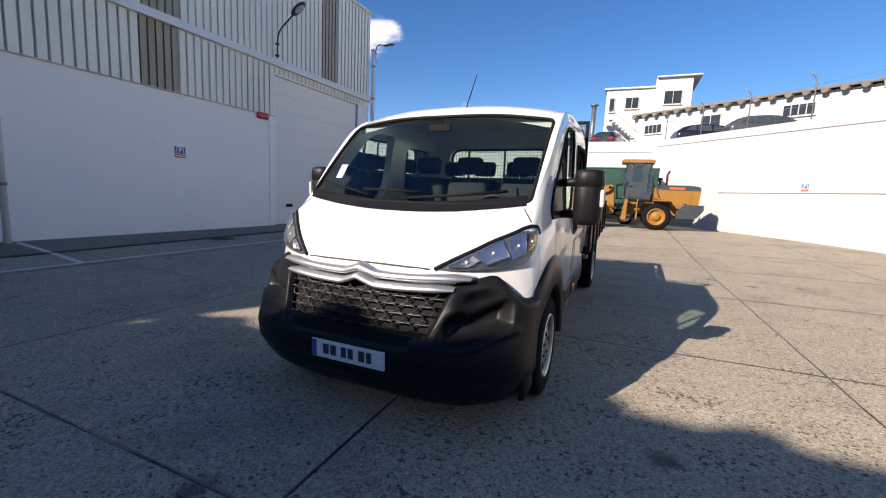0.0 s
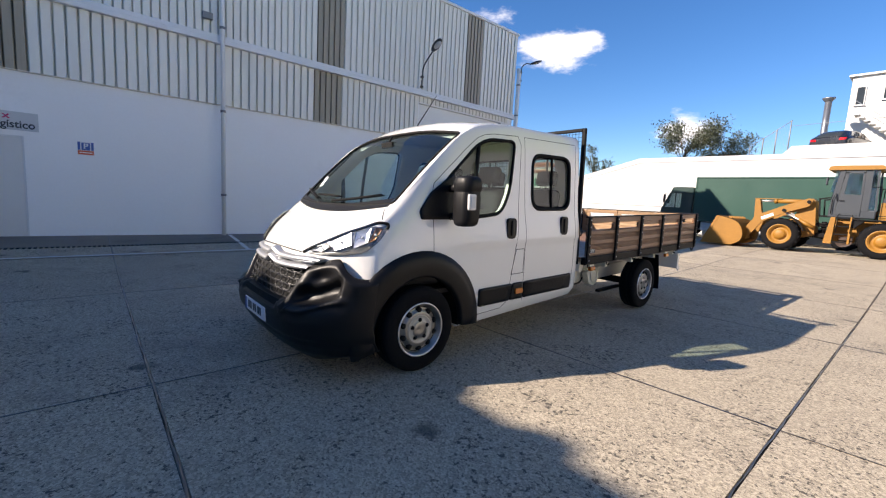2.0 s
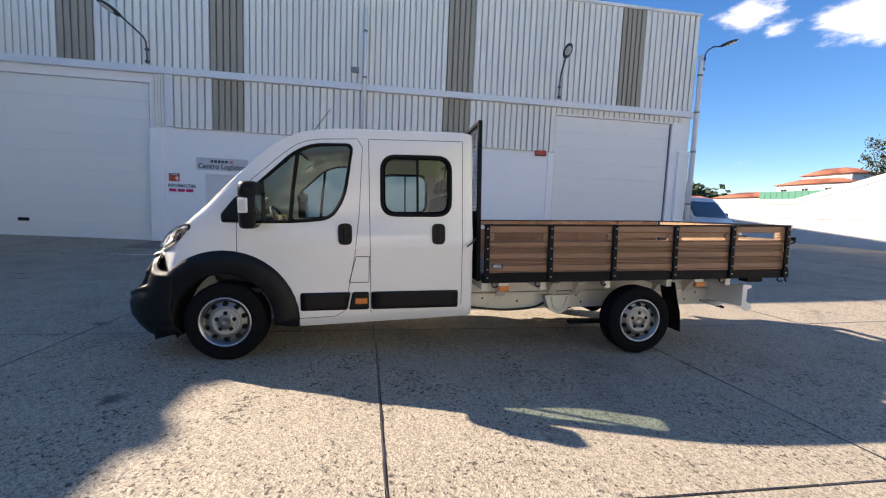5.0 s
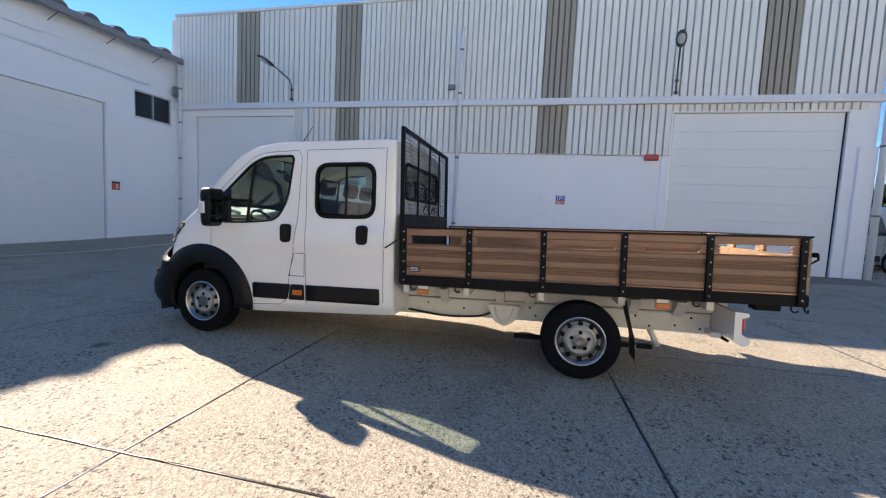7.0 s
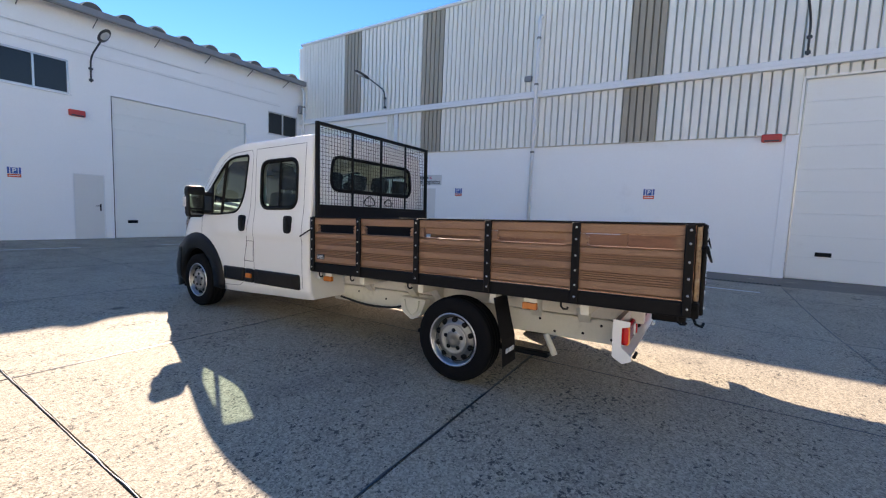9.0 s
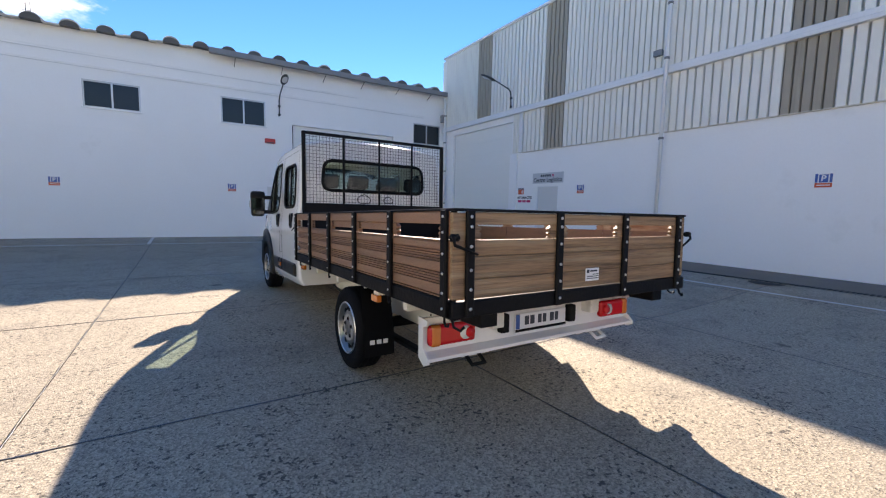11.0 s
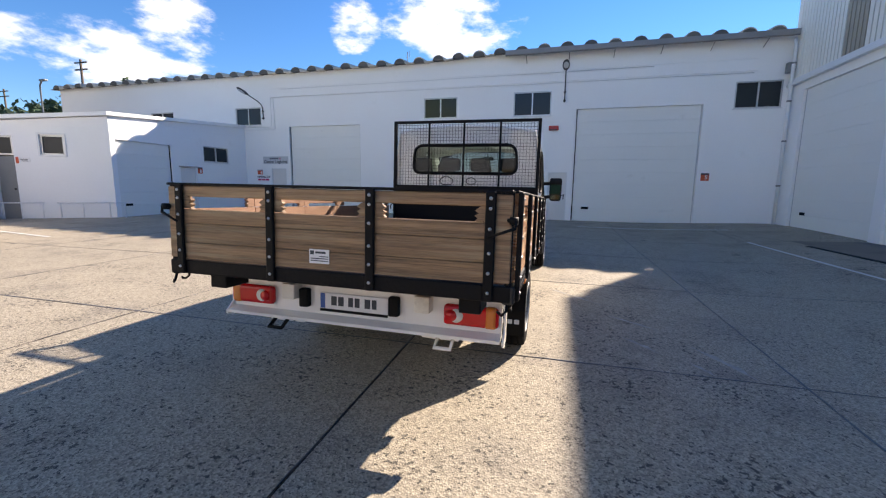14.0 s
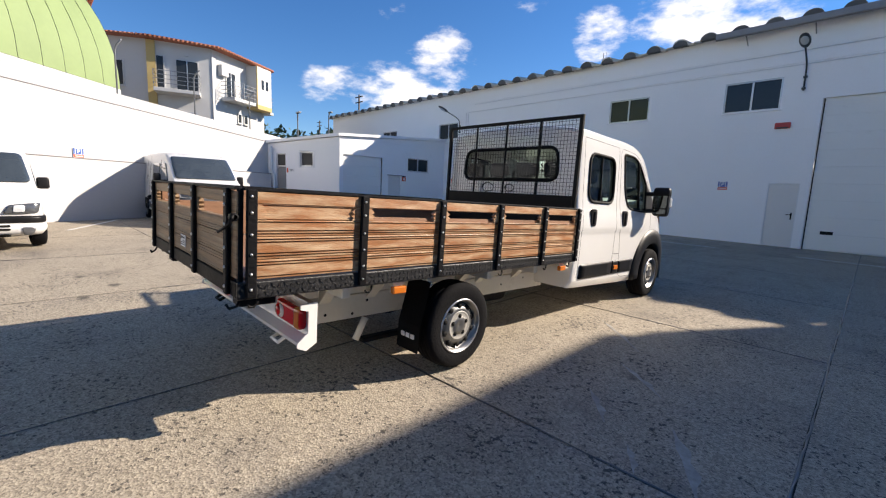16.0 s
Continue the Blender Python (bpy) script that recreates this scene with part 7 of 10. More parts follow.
# tailgate
gate_ = part("tailgate", bmesh.new(), "wood_x", bed, "slatted wooden tailgate with black steel posts")
TX = [0.975, 0.325, -0.30, -0.945]
for a, b in ((0.975, 0.325), (0.325, -0.30), (-0.30, -0.945)):
    x0, x1 = b + 0.003, a - 0.003
    for k in range(3):
        bm = bmesh.new()
        prism(bm, [(BY1 + 0.028 - d, z) for d, z in board(*BOARDS[k], 0.0035, 0.003)], "x", x0, x1)
        part("slat", bm, "wood_x", gate_)
    bm = bmesh.new()
    rbox(bm, x0, BY1, 1.150, x1, BY1 + 0.028, 1.215, 0.006, 1)
    part("slat", bm, "wood_x", gate_)
    bm = bmesh.new()
    box(bm, x0, BY1 - 0.008, 0.765, x1, BY1 - 0.002, 1.072)
    part("backing_board", bm, "wood_x", gate_)
    for e0, sgn in ((x0, 1), (x1, -1)):
        bm = bmesh.new()
        prism(bm, [(e0, 1.076), (e0 + sgn * 0.079, 1.076), (e0 + sgn * 0.064, 1.09), (e0 + sgn * 0.081, 1.102), (e0 + sgn * 0.059, 1.114), (e0 + sgn * 0.079, 1.128), (e0 + sgn * 0.049, 1.15), (e0, 1.15)], "y", BY1, BY1 + 0.028)
        part("spacer", bm, "wood_x", gate_)
for x in (1.045, -1.015):
    bm = bmesh.new()
    rbox(bm, x - 0.035 - (0.035 if x > 0 else 0), BY1, 0.77, x + 0.03 + (0.035 if x < 0 else 0), BY1 + 0.026, 1.21, 0.005, 1)
    part("slat", bm, "wood_x", gate_)
for x in TX:
    bm = bmesh.new()
    rbox(bm, x - 0.026, BY1 + 0.028, 0.675, x + 0.026, BY1 + 0.052, 1.225, 0.006, 1)
    post = part("post", bm, "black_metal", gate_)
    for z in (0.72, 0.82, 0.92, 1.04, 1.14, 1.19):
        bm = bmesh.new()
        lathe(bm, [(BY1 + 0.050, 0.010), (BY1 + 0.057, 0.008), (BY1 + 0.059, 0.001)], "y", (x, 0, z), 8)
        part("bolt", bm, "bolt", post)
bm = bmesh.new()
rbox(bm, -1.05, BY1 - 0.004, 1.217, 1.075, BY1 + 0.036, 1.232, 0.003, 1)
part("top_rail", bm, "black_metal", gate_)
bm = bmesh.new()
rbox(bm, -1.06, BY1 - 0.02, 0.672, 1.075, BY1 + 0.032, 0.757, 0.008)
part("bottom_rail", bm, "black_metal", gate_)
bm = bmesh.new()
rbox(bm, -0.05, BY1 + 0.028, 0.80, 0.075, BY1 + 0.033, 0.88, 0.001)
mp = part("maker_plate", bm, "sign_white", gate_, "small white maker's plate")
for x0, x1, z0, z1 in ((0.045, 0.068, 0.85, 0.872), (-0.03, 0.035, 0.857, 0.868), (-0.045, 0.01, 0.838, 0.843), (-0.045, 0.065, 0.826, 0.831), (-0.045, 0.065, 0.813, 0.818)):
    bm = bmesh.new()
    box(bm, x0, BY1 + 0.033, z0, x1, BY1 + 0.0345, z1)
    part("text_bar", bm, "sign_dark", mp)
for x, s in ((1.075, 1), (-1.06, -1)):
    bm = bmesh.new()
    tube(bm, [(x - 0.03 * s, BY1 + 0.04, 1.085), (x + 0.015 * s, BY1 + 0.055, 1.09), (x + 0.01 * s, BY1 + 0.065, 1.05), (x - 0.12 * s, BY1 + 0.08, 1.0)], [0.010, 0.011, 0.009, 0.006], 8)
    lathe(bm, [(-0.02, 0.012), (-0.02, 0.02), (0.02, 0.02), (0.02, 0.012)], "x", (x, BY1 + 0.045, 1.085), 10)
    part("latch", bm, "black_metal", gate_, "rusty black latch lever")
    bm = bmesh.new()
    tube(bm, [(x - 0.02 * s, BY1, 0.68), (x - 0.02 * s, BY1 + 0.02, 0.63), (x - 0.04 * s, BY1 + 0.05, 0.615), (x - 0.06 * s, BY1 + 0.06, 0.635)], 0.008, 6)
    part("rope_hook", bm, "black_metal", gate_)
    bm = bmesh.new()
    rbox(bm, x - 0.035 if s > 0 else x + 0.005, BY1 - 0.005, 0.66, x - 0.005 if s > 0 else x + 0.035, BY1 + 0.02, 1.23, 0.004, 1)
    part("corner_post", bm, "black_metal", bed)
# headboard with wire mesh
hb = part("headboard", bmesh.new(), "black_metal", bed, "black steel headboard with wire mesh")
HY = 2.335
for x0, x1, z0, z1 in ((-0.99, -0.95, 0.67, 2.215), (0.95, 0.99, 0.67, 2.215), (-0.95, 0.95, 2.18, 2.215)):
    bm = bmesh.new()
    rbox(bm, x0, HY - 0.018, z0, x1, HY + 0.022, z1, 0.005, 1)
    part("frame_bar", bm, "black_metal", hb)
for x in (0.48, 0.0, -0.48):
    bm = bmesh.new()
    rbox(bm, x - 0.013, HY + 0.006, 1.35, x + 0.013, HY + 0.024, 2.18, 0.004, 1)
    part("upright", bm, "black_metal", hb)
bm = bmesh.new()
rbox(bm, -0.95, HY - 0.012, 0.67, 0.95, HY + 0.012, 1.36, 0.006, 1)
part("panel", bm, "black_metal", hb)
bm = bmesh.new()
for k in range(47):
    x = -0.94 + k * 1.88 / 46
    tube(bm, [(x, HY, 1.36), (x, HY, 2.18)], 0.0025, 4, caps=False)
for k in range(20):
    z = 1.38 + k * 0.041
    tube(bm, [(-0.95, HY + 0.004, z), (0.95, HY + 0.004, z)], 0.0025, 4, caps=False)
tagged(part("wire_mesh", bm, "black_metal", hb), kind="stuff")
for c, r in ((0.22, 0.06), (-0.12, 0.045)):
    bm = bmesh.new()
    tube(bm, [(c + r * 1.5 * math.cos(t * 0.55), HY + 0.04 + 0.01 * math.sin(t), 1.42 + r * math.sin(t * 0.55) * (0.8 + 0.1 * t % 0.4)) for t in range(15)], 0.006, 5)
    part("loose_cable", bm, "cable", hb, "loose black cable")
bm = bmesh.new()
tube(bm, [(1.02, 2.30, 1.10), (1.07, 2.26, 1.06), (1.09, 2.20, 1.02)], 0.008, 6)
part("strap_end", bm, "cable", bed)


# ---- beyond the truck: vehicles ----
M.update({
    "paint_white": surf("white van paint", (0.64, 0.64, 0.63), 0.3, var=0.03, scale=2, coat=0.4, dirt=(0.5, 0.48, 0.44), dirt_amount=0.06),
    "bumper_grey": surf("grey bumper plastic", (0.06, 0.062, 0.067), 0.6, var=0.1, scale=3, fine=60, bump=0.1, spec=0.3),
    "paint_black": surf("black car paint", (0.012, 0.013, 0.016), 0.25, var=0.1, coat=0.6),
    "paint_grey": surf("dark grey car paint", (0.06, 0.065, 0.07), 0.28, var=0.1, coat=0.6),
    "paint_green": surf("dark green lorry paint", (0.007, 0.052, 0.037), 0.45, var=0.15, scale=1.2, fine=10, dirt=(0.02, 0.042, 0.034), dirt_amount=0.2),
    "paint_darkgreen": surf("very dark green cab paint", (0.008, 0.03, 0.025), 0.35, var=0.15, coat=0.3),
    "yellow": surf("worn yellow machine paint", (0.26, 0.118, 0.012), 0.55, var=0.2, scale=2.5, fine=18, dirt=(0.20, 0.12, 0.04), dirt_amount=0.25, dirt_scale=2.5),
    "flue_steel": surf("dull flue steel", (0.17, 0.18, 0.20), 0.42, metal=0.6, var=0.2, scale=1.5, stretch=(1, 1, 3)),
    "rust_pipe": surf("rusty exhaust steel", (0.045, 0.026, 0.020), 0.7, var=0.3, scale=6, bump=0.2),
    "machine_grey": surf("slate grey machine paint", (0.028, 0.036, 0.046), 0.5, var=0.12, scale=2, dirt=(0.2, 0.17, 0.13), dirt_amount=0.15),
    "dome_green": surf("pale green sheet roof", (0.22, 0.29, 0.115), 0.6, var=0.10, scale=0.6, fine=5, dirt=(0.17, 0.235, 0.09), dirt_amount=0.25, dirt_scale=0.4),
    "tile_red": surf("terracotta roof tile", (0.32, 0.115, 0.065), 0.85, var=0.2, scale=3, fine=15, bump=0.3, rand=0.2),
    "house_white": surf("house render", (0.55, 0.545, 0.525), 0.85, var=0.05, scale=0.6, dirt=(0.46, 0.45, 0.41), dirt_amount=0.2, dirt_scale=0.6),
    "house_yellow": surf("ochre house trim", (0.52, 0.38, 0.15), 0.8, var=0.08),
    "roof_brown": surf("weathered brown roof sheet", (0.20, 0.165, 0.135), 0.85, var=0.25, scale=1.5, fine=12, bump=0.3, dirt=(0.10, 0.085, 0.07), dirt_amount=0.3),
    "bark": surf("bark", (0.12, 0.09, 0.065), 0.9, var=0.3, scale=6, bump=0.5),
    "leaf": surf("olive green leaves", (0.075, 0.085, 0.045), 0.6, var=0.25, scale=3, island=0.7),
    "leaf_dark": surf("dark pine foliage", (0.045, 0.075, 0.03), 0.7, var=0.3, scale=0.5, island=0.6),
    "fence_green": surf("green fence sheet", (0.05, 0.20, 0.13), 0.6, var=0.1),
})


def wheel_simple(parent, x, y, z, r, w, side, rim="silver"):
    """A wheel with its axle along local y; side is the outer face."""
    wh = part("wheel", bmesh.new(), "tyre", parent)
    bm = bmesh.new()
    lathe(bm, [(-w / 2, r * 0.62), (-w / 2 * 1.08, r * 0.8), (-w / 2 * 0.9, r * 0.96), (-w * 0.3, r), (w * 0.3, r), (w / 2 * 0.9, r * 0.96), (w / 2 * 1.08, r * 0.8), (w / 2, r * 0.62)], "y", (x, y, z), 30)
    part("tyre", bm, "tyre", wh)
    bm = bmesh.new()
    lathe(bm, [(a * side, q) for a, q in ((-w * 0.3, r * 0.6), (w * 0.5, r * 0.64), (w * 0.52, r * 0.58), (w * 0.30, r * 0.5), (w * 0.38, r * 0.3), (w * 0.42, r * 0.12), (w * 0.42, 0.001))], "y", (x, y, z), 24)
    part("rim", bm, rim, wh)


def vehicle(name, label, category, st, paint, at, turn, side_glass, screen_, rear=None, wheels=(), bumper=None, wraps=(), trims=()):
    """A road vehicle: front towards local -x. st: (x, half width, floor, belt half width, belt z, roof half width, roof z)."""
    root = new(name)
    root.matrix_world = pose(*at, 0, 0, turn)
    tagged(root, label, category)
    rows = []
    for x, w, z0, wb, zb, wr, zr in st:
        rows.append((x, [(0, z0), (w * 0.9, z0), (w, z0 + 0.1), (w, (z0 + zb) / 2), (wb, zb), (wr + (wb - wr) * 0.25, zb + (zr - zb) * 0.72), (wr, zr - 0.06 * min(1.0, (zr - zb) * 4)), (wr * 0.8, zr - 0.005), (wr * 0.4, zr + 0.012), (0, zr + 0.018)]))
    bm = loft(rows, 4, 2)
    bm.transform(Matrix(((0, 1, 0, 0), (-1, 0, 0, 0), (0, 0, 1, 0), (0, 0, 0, 1))))
    bmesh.ops.recalc_face_normals(bm, faces=list(bm.faces))
    bm.normal_update()
    tree_ = BVHTree.FromBMesh(bm)
    part("body", bm, paint, root)

    def put(nm, outline, axis, sgn, off, mat, rings=3):
        b = bmesh.new()
        c = Vector((sum(p[0] for p in outline) / len(outline), sum(p[1] for p in outline) / len(outline)))

        def hit(q):
            o = Vector((q.x, 4.0 * sgn, q.y)) if axis == "y" else Vector((6.0 * sgn, q.x, q.y))
            d = Vector((0, -sgn, 0)) if axis == "y" else Vector((-sgn, 0, 0))
            loc, nor, _, _ = tree_.ray_cast(o, d)
            if loc is None:
                loc, nor, _, _ = tree_.find_nearest(o + d * 3.2)
            return loc + (nor if nor.dot(d) < 0 else -nor) * off
        dense = []
        for i, q in enumerate(outline):
            e = outline[(i + 1) % len(outline)]
            m_ = max(1, int((Vector(e) - Vector(q)).length / 0.12))
            dense += [tuple(Vector(q).lerp(Vector(e), k / m_)) for k in range(m_)]
        outline, rings = dense, rings * 2
        mid, prev = b.verts.new(hit(c)), None
        for k in range(1, rings + 1):
            ring = [b.verts.new(hit(c + (Vector(p) - c) * k / rings)) for p in outline]
            n = len(ring)
            for i in range(n):
                j = (i + 1) % n
                f = b.faces.new((mid, ring[i], ring[j]) if prev is None else (prev[i], ring[i], ring[j], prev[j]))
                f.smooth = True
            prev = ring
        low = [b.verts.new(hit(Vector(p)) * 1.0 - (Vector((0, sgn, 0)) if axis == "y" else Vector((sgn, 0, 0))) * (off + 0.01)) for p in outline]
        for i in range(len(low)):
            j = (i + 1) % len(low)
            b.faces.new((prev[i], low[i], low[j], prev[j]))
        bmesh.ops.recalc_face_normals(b, faces=list(b.faces))
        return part(nm, b, mat, root)
    for g in side_glass:
        for s in (1, -1):
            put("side_window", rounded(g, 0.06, 3), "y", s, 0.022, "glass_gloss", 5)
    if screen_:
        put("windscreen", rounded(screen_, 0.08, 3), "x", -1, 0.02, "glass_gloss", 6)
    if rear:
        put("rear_window", rounded(rear, 0.06, 3), "x", 1, 0.012, "glass_dark")
    if bumper:
        x0, x1, w, z0, z1, mat = bumper
        b = bmesh.new()
        rbox(b, x0, -w, z0, x1, w, z1, 0.11, 4)
        part("front_bumper", b, mat, root, smooth=True)
    for nm, z0, z1, reach, off, mat in wraps:
        # a strip round the nose, reach degrees to either side
        b = bmesh.new()
        rows = []
        for i in range(33):
            a = radians(-reach + 2 * reach * i / 32)
            d = Vector((-math.cos(a), math.sin(a), 0))
            row = []
            for k in range(6):
                z = z0 + (z1 - z0) * k / 5
                c = Vector((st[0][0] + 1.2, 0, z))
                loc, nor, _, _ = tree_.ray_cast(c + d * 5, -d)
                if loc is None:
                    loc = c + d * 1.1
                row.append(b.verts.new(loc + d * off * (1.0 if 0 < k < 5 else 0.35)))
            rows.append(row)
        for p, q in zip(rows, rows[1:]):
            for k in range(5):
                f = b.faces.new((p[k], q[k], q[k + 1], p[k + 1]))
                f.smooth = True
        bmesh.ops.recalc_face_normals(b, faces=list(b.faces))
        bmesh.ops.solidify(b, geom=list(b.faces), thickness=0.02)
        part(nm, b, mat, root)
    for x, y, z, r in wheels:
        for sg in (1, -1):
            arch = [(x + (r + 0.055) * math.cos(2 * math.pi * k / 20), max(st[0][2] - 0.04, z + (r + 0.055) * math.sin(2 * math.pi * k / 20))) for k in range(20)]
            put("wheel_arch", arch, "y", sg, 0.006, "rubber", 2)
    for nm, outline, axis, s, off, mat in trims:
        put(nm, rounded(outline, 0.03, 2), axis, s, off, mat)
    for x, y, z, r in wheels:
        for s in (1, -1):
            wheel_simple(root, x, (y + 0.04) * s, z, r, 0.21, s)
    return root


VAN = [(-2.42, 0.55, 0.35, 0.50, 0.62, 0.46, 0.70), (-2.32, 0.82, 0.28, 0.78, 0.86, 0.70, 0.98), (-2.05, 0.92, 0.26, 0.90, 0.98, 0.82, 1.13), (-1.6, 0.96, 0.26, 0.94, 1.08, 0.86, 1.30), (-1.15, 0.97, 0.26, 0.95, 1.15, 0.84, 1.75), (-0.7, 0.98, 0.26, 0.96, 1.18, 0.84, 2.12), (-0.2, 0.98, 0.26, 0.96, 1.20, 0.85, 2.20), (1.0, 0.98, 0.26, 0.96, 1.20, 0.86, 2.22), (2.35, 0.97, 0.30, 0.95, 1.20, 0.85, 2.18), (2.45, 0.94, 0.34, 0.92, 1.20, 0.82, 2.12)]
SIDE_WIN = [[(-1.25, 1.22), (-0.42, 1.22), (-0.42, 1.85), (-0.80, 1.85)]]
VAN_SCREEN = [(-0.80, 1.30), (0.80, 1.30), (0.74, 1.98), (-0.74, 1.98)]


def van_sides(seams=((-0.33, 0.34, 1.95), (-1.22, 0.62, 1.2), (0.95, 0.34, 1.95))):
    """Door gaps and handles of both sides."""
    t = []
    for sg in (1, -1):
        t.append(("door_handle", [(-0.60, 1.05), (-0.42, 1.05), (-0.42, 1.10), (-0.60, 1.10)], "y", sg, 0.03, "plastic"))
        for x, z0, z1 in seams:
            t.append(("door_gap", [(x, z0), (x + 0.014, z0), (x + 0.014, z1), (x, z1)], "y", sg, 0.006, "seam"))
    return t


def van_front(grille_z, dark=True):
    t = [("headlamp", [(0.50, 0.76), (0.88, 0.86), (0.84, 1.08), (0.56, 1.0)], "x", -1, 0.03, "lamp_dark"), ("headlamp", [(-0.50, 0.76), (-0.88, 0.86), (-0.84, 1.08), (-0.56, 1.0)], "x", -1, 0.03, "lamp_dark"),
         ("grille", [(-0.40, grille_z), (0.40, grille_z), (0.47, grille_z + 0.19), (-0.47, grille_z + 0.19)], "x", -1, 0.03, "grille"),
         ("badge_bar", [(-0.16, grille_z + 0.07), (0.16, grille_z + 0.07), (0.16, grille_z + 0.11), (-0.16, grille_z + 0.11)], "x", -1, 0.036, "chrome"),
         ("number_plate", [(-0.26, 0.44), (0.26, 0.44), (0.26, 0.55), (-0.26, 0.55)], "x", -1, 0.13, "plate_white"),
         ("mark_bar", [(-0.2, 0.47), (0.2, 0.47), (0.2, 0.52), (-0.2, 0.52)], "x", -1, 0.14, "sign_dark")]
    return t


def van_mouldings(root, y, sill):
    for sg in (1, -1):
        for x0, x1 in ((-1.12, 1.05), (1.95, 2.36)):
            bm = bmesh.new()
            rbox(bm, x0, min((y - 0.05) * sg, (y + 0.02) * sg), sill, x1, max((y - 0.05) * sg, (y + 0.02) * sg), sill + 0.2, 0.012)
            part("side_moulding", bm, "bumper_grey", root)


def van_mirrors(root, x, y, z, s=0.24):
    for sg in (1, -1):
        bm = bmesh.new()
        rbox(bm, x - 0.06, min((y + 0.12) * sg, (y + 0.31) * sg), z, x + 0.06, max((y + 0.12) * sg, (y + 0.31) * sg), z + s + 0.07, 0.04, 3)
        tube(bm, [(x + 0.05, (y - 0.08) * sg, z + 0.10), (x, (y + 0.16) * sg, z + 0.10)], 0.022, 6)
        part("door_mirror", bm, "plastic", root, smooth=True)


BOX_VAN = [(-2.40, 0.78, 0.34, 0.76, 0.72, 0.66, 0.90), (-2.30, 0.92, 0.28, 0.90, 0.88, 0.80, 1.05), (-2.0, 0.97, 0.26, 0.95, 1.04, 0.87, 1.21), (-1.6, 0.98, 0.26, 0.96, 1.14, 0.89, 1.40), (-1.15, 0.99, 0.26, 0.97, 1.20, 0.88, 1.84), (-0.78, 0.99, 0.26, 0.97, 1.22, 0.87, 2.13), (-0.3, 0.99, 0.26, 0.97, 1.22, 0.87, 2.20), (1.0, 0.99, 0.26, 0.97, 1.22, 0.87, 2.22), (2.35, 0.98, 0.30, 0.96, 1.22, 0.86, 2.18), (2.45, 0.95, 0.34, 0.93, 1.22, 0.83, 2.12)]
box_front = [("headlamp", [(0.66 * q, 0.86), (0.90 * q, 0.86), (0.90 * q, 1.12), (0.76 * q, 1.06)], "x", -1, 0.04, "lamp_tray") for q in (1, -1)]
box_front += [("fog_pocket", [(0.62 * q, 0.50), (0.84 * q, 0.54), (0.84 * q, 0.66), (0.66 * q, 0.62)], "x", -1, 0.085, "rubber") for q in (1, -1)]
box_front += [("lower_grille", [(-0.50, 0.55), (0.50, 0.55), (0.54, 0.70), (-0.54, 0.70)], "x", -1, 0.085, "rubber"), ("grille", [(-0.60, 0.86), (0.60, 0.86), (0.64, 1.01), (-0.64, 1.01)], "x", -1, 0.03, "rubber")]
box_front += [("grille_bar", [(-0.60, 0.885 + 0.045 * k), (0.60, 0.885 + 0.045 * k), (0.60, 0.908 + 0.045 * k), (-0.60, 0.908 + 0.045 * k)], "x", -1, 0.05, "paint_white") for k in range(3)]
box_front += [("badge_bar", [(-0.22, 0.915), (0.22, 0.915), (0.22, 0.965), (-0.22, 0.965)], "x", -1, 0.06, "sign_dark"), ("number_plate", [(-0.26, 0.40), (0.26, 0.40), (0.26, 0.52), (-0.26, 0.52)], "x", -1, 0.10, "plate_white"),
              ("mark_bar", [(-0.14, 0.43), (0.20, 0.43), (0.20, 0.49), (-0.14, 0.49)], "x", -1, 0.108, "sign_dark"), ("plate_strip", [(-0.25, 0.41), (-0.19, 0.41), (-0.19, 0.51), (-0.25, 0.51)], "x", -1, 0.108, "sign_blue")]
v1 = vehicle("delivery_van", "white delivery van with a grey plastic bumper parked by the wall", "van", BOX_VAN, "paint_white", (11.35, 5.65, ground_z(11, 5.6)), 3, SIDE_WIN + [[(-0.22, 1.30), (0.55, 1.30), (0.55, 1.85), (-0.22, 1.85)]], [(-0.86, 1.38), (0.86, 1.38), (0.80, 2.05), (-0.80, 2.05)], None, [(-1.55, 0.85, 0.34, 0.34), (1.5, 0.85, 0.34, 0.34)], None, [("front_bumper", 0.30, 0.84, 54, 0.04, "bumper_grey")], box_front + van_sides())
van_mirrors(v1, -1.0, 0.98, 1.22)
van_mouldings(v1, 0.99, 0.40)
SMALL = [(x * 0.86, w * 0.9, z0, wb * 0.9, zb * 0.92, wr * 0.92, zr * 0.85) for x, w, z0, wb, zb, wr, zr in BOX_VAN]
small_front = [("headlamp", [(0.32 * q, 0.66), (0.76 * q, 0.67), (0.80 * q, 0.84), (0.40 * q, 0.80)], "x", -1, 0.03, "lamp_tray") for q in (1, -1)]
small_front += [("lamp_lens", [(0.44 * q, 0.685), (0.60 * q, 0.69), (0.60 * q, 0.80), (0.46 * q, 0.79)], "x", -1, 0.04, "lamp_glass") for q in (1, -1)]
small_front += [("fog_lamp", [(0.55 * q, 0.32), (0.68 * q, 0.32), (0.70 * q, 0.42), (0.54 * q, 0.42)], "x", -1, 0.06, "lamp_dark") for q in (1, -1)]
small_front += [("air_slot", [(-0.40, z), (0.40, z), (0.40, z + 0.035), (-0.40, z + 0.035)], "x", -1, 0.06, "rubber") for z in (0.30, 0.37, 0.43)]
small_front += [("grille_slot", [(-0.28, z), (0.28, z), (0.30, z + 0.03), (-0.30, z + 0.03)], "x", -1, 0.012, "rubber") for z in (0.66, 0.72)]
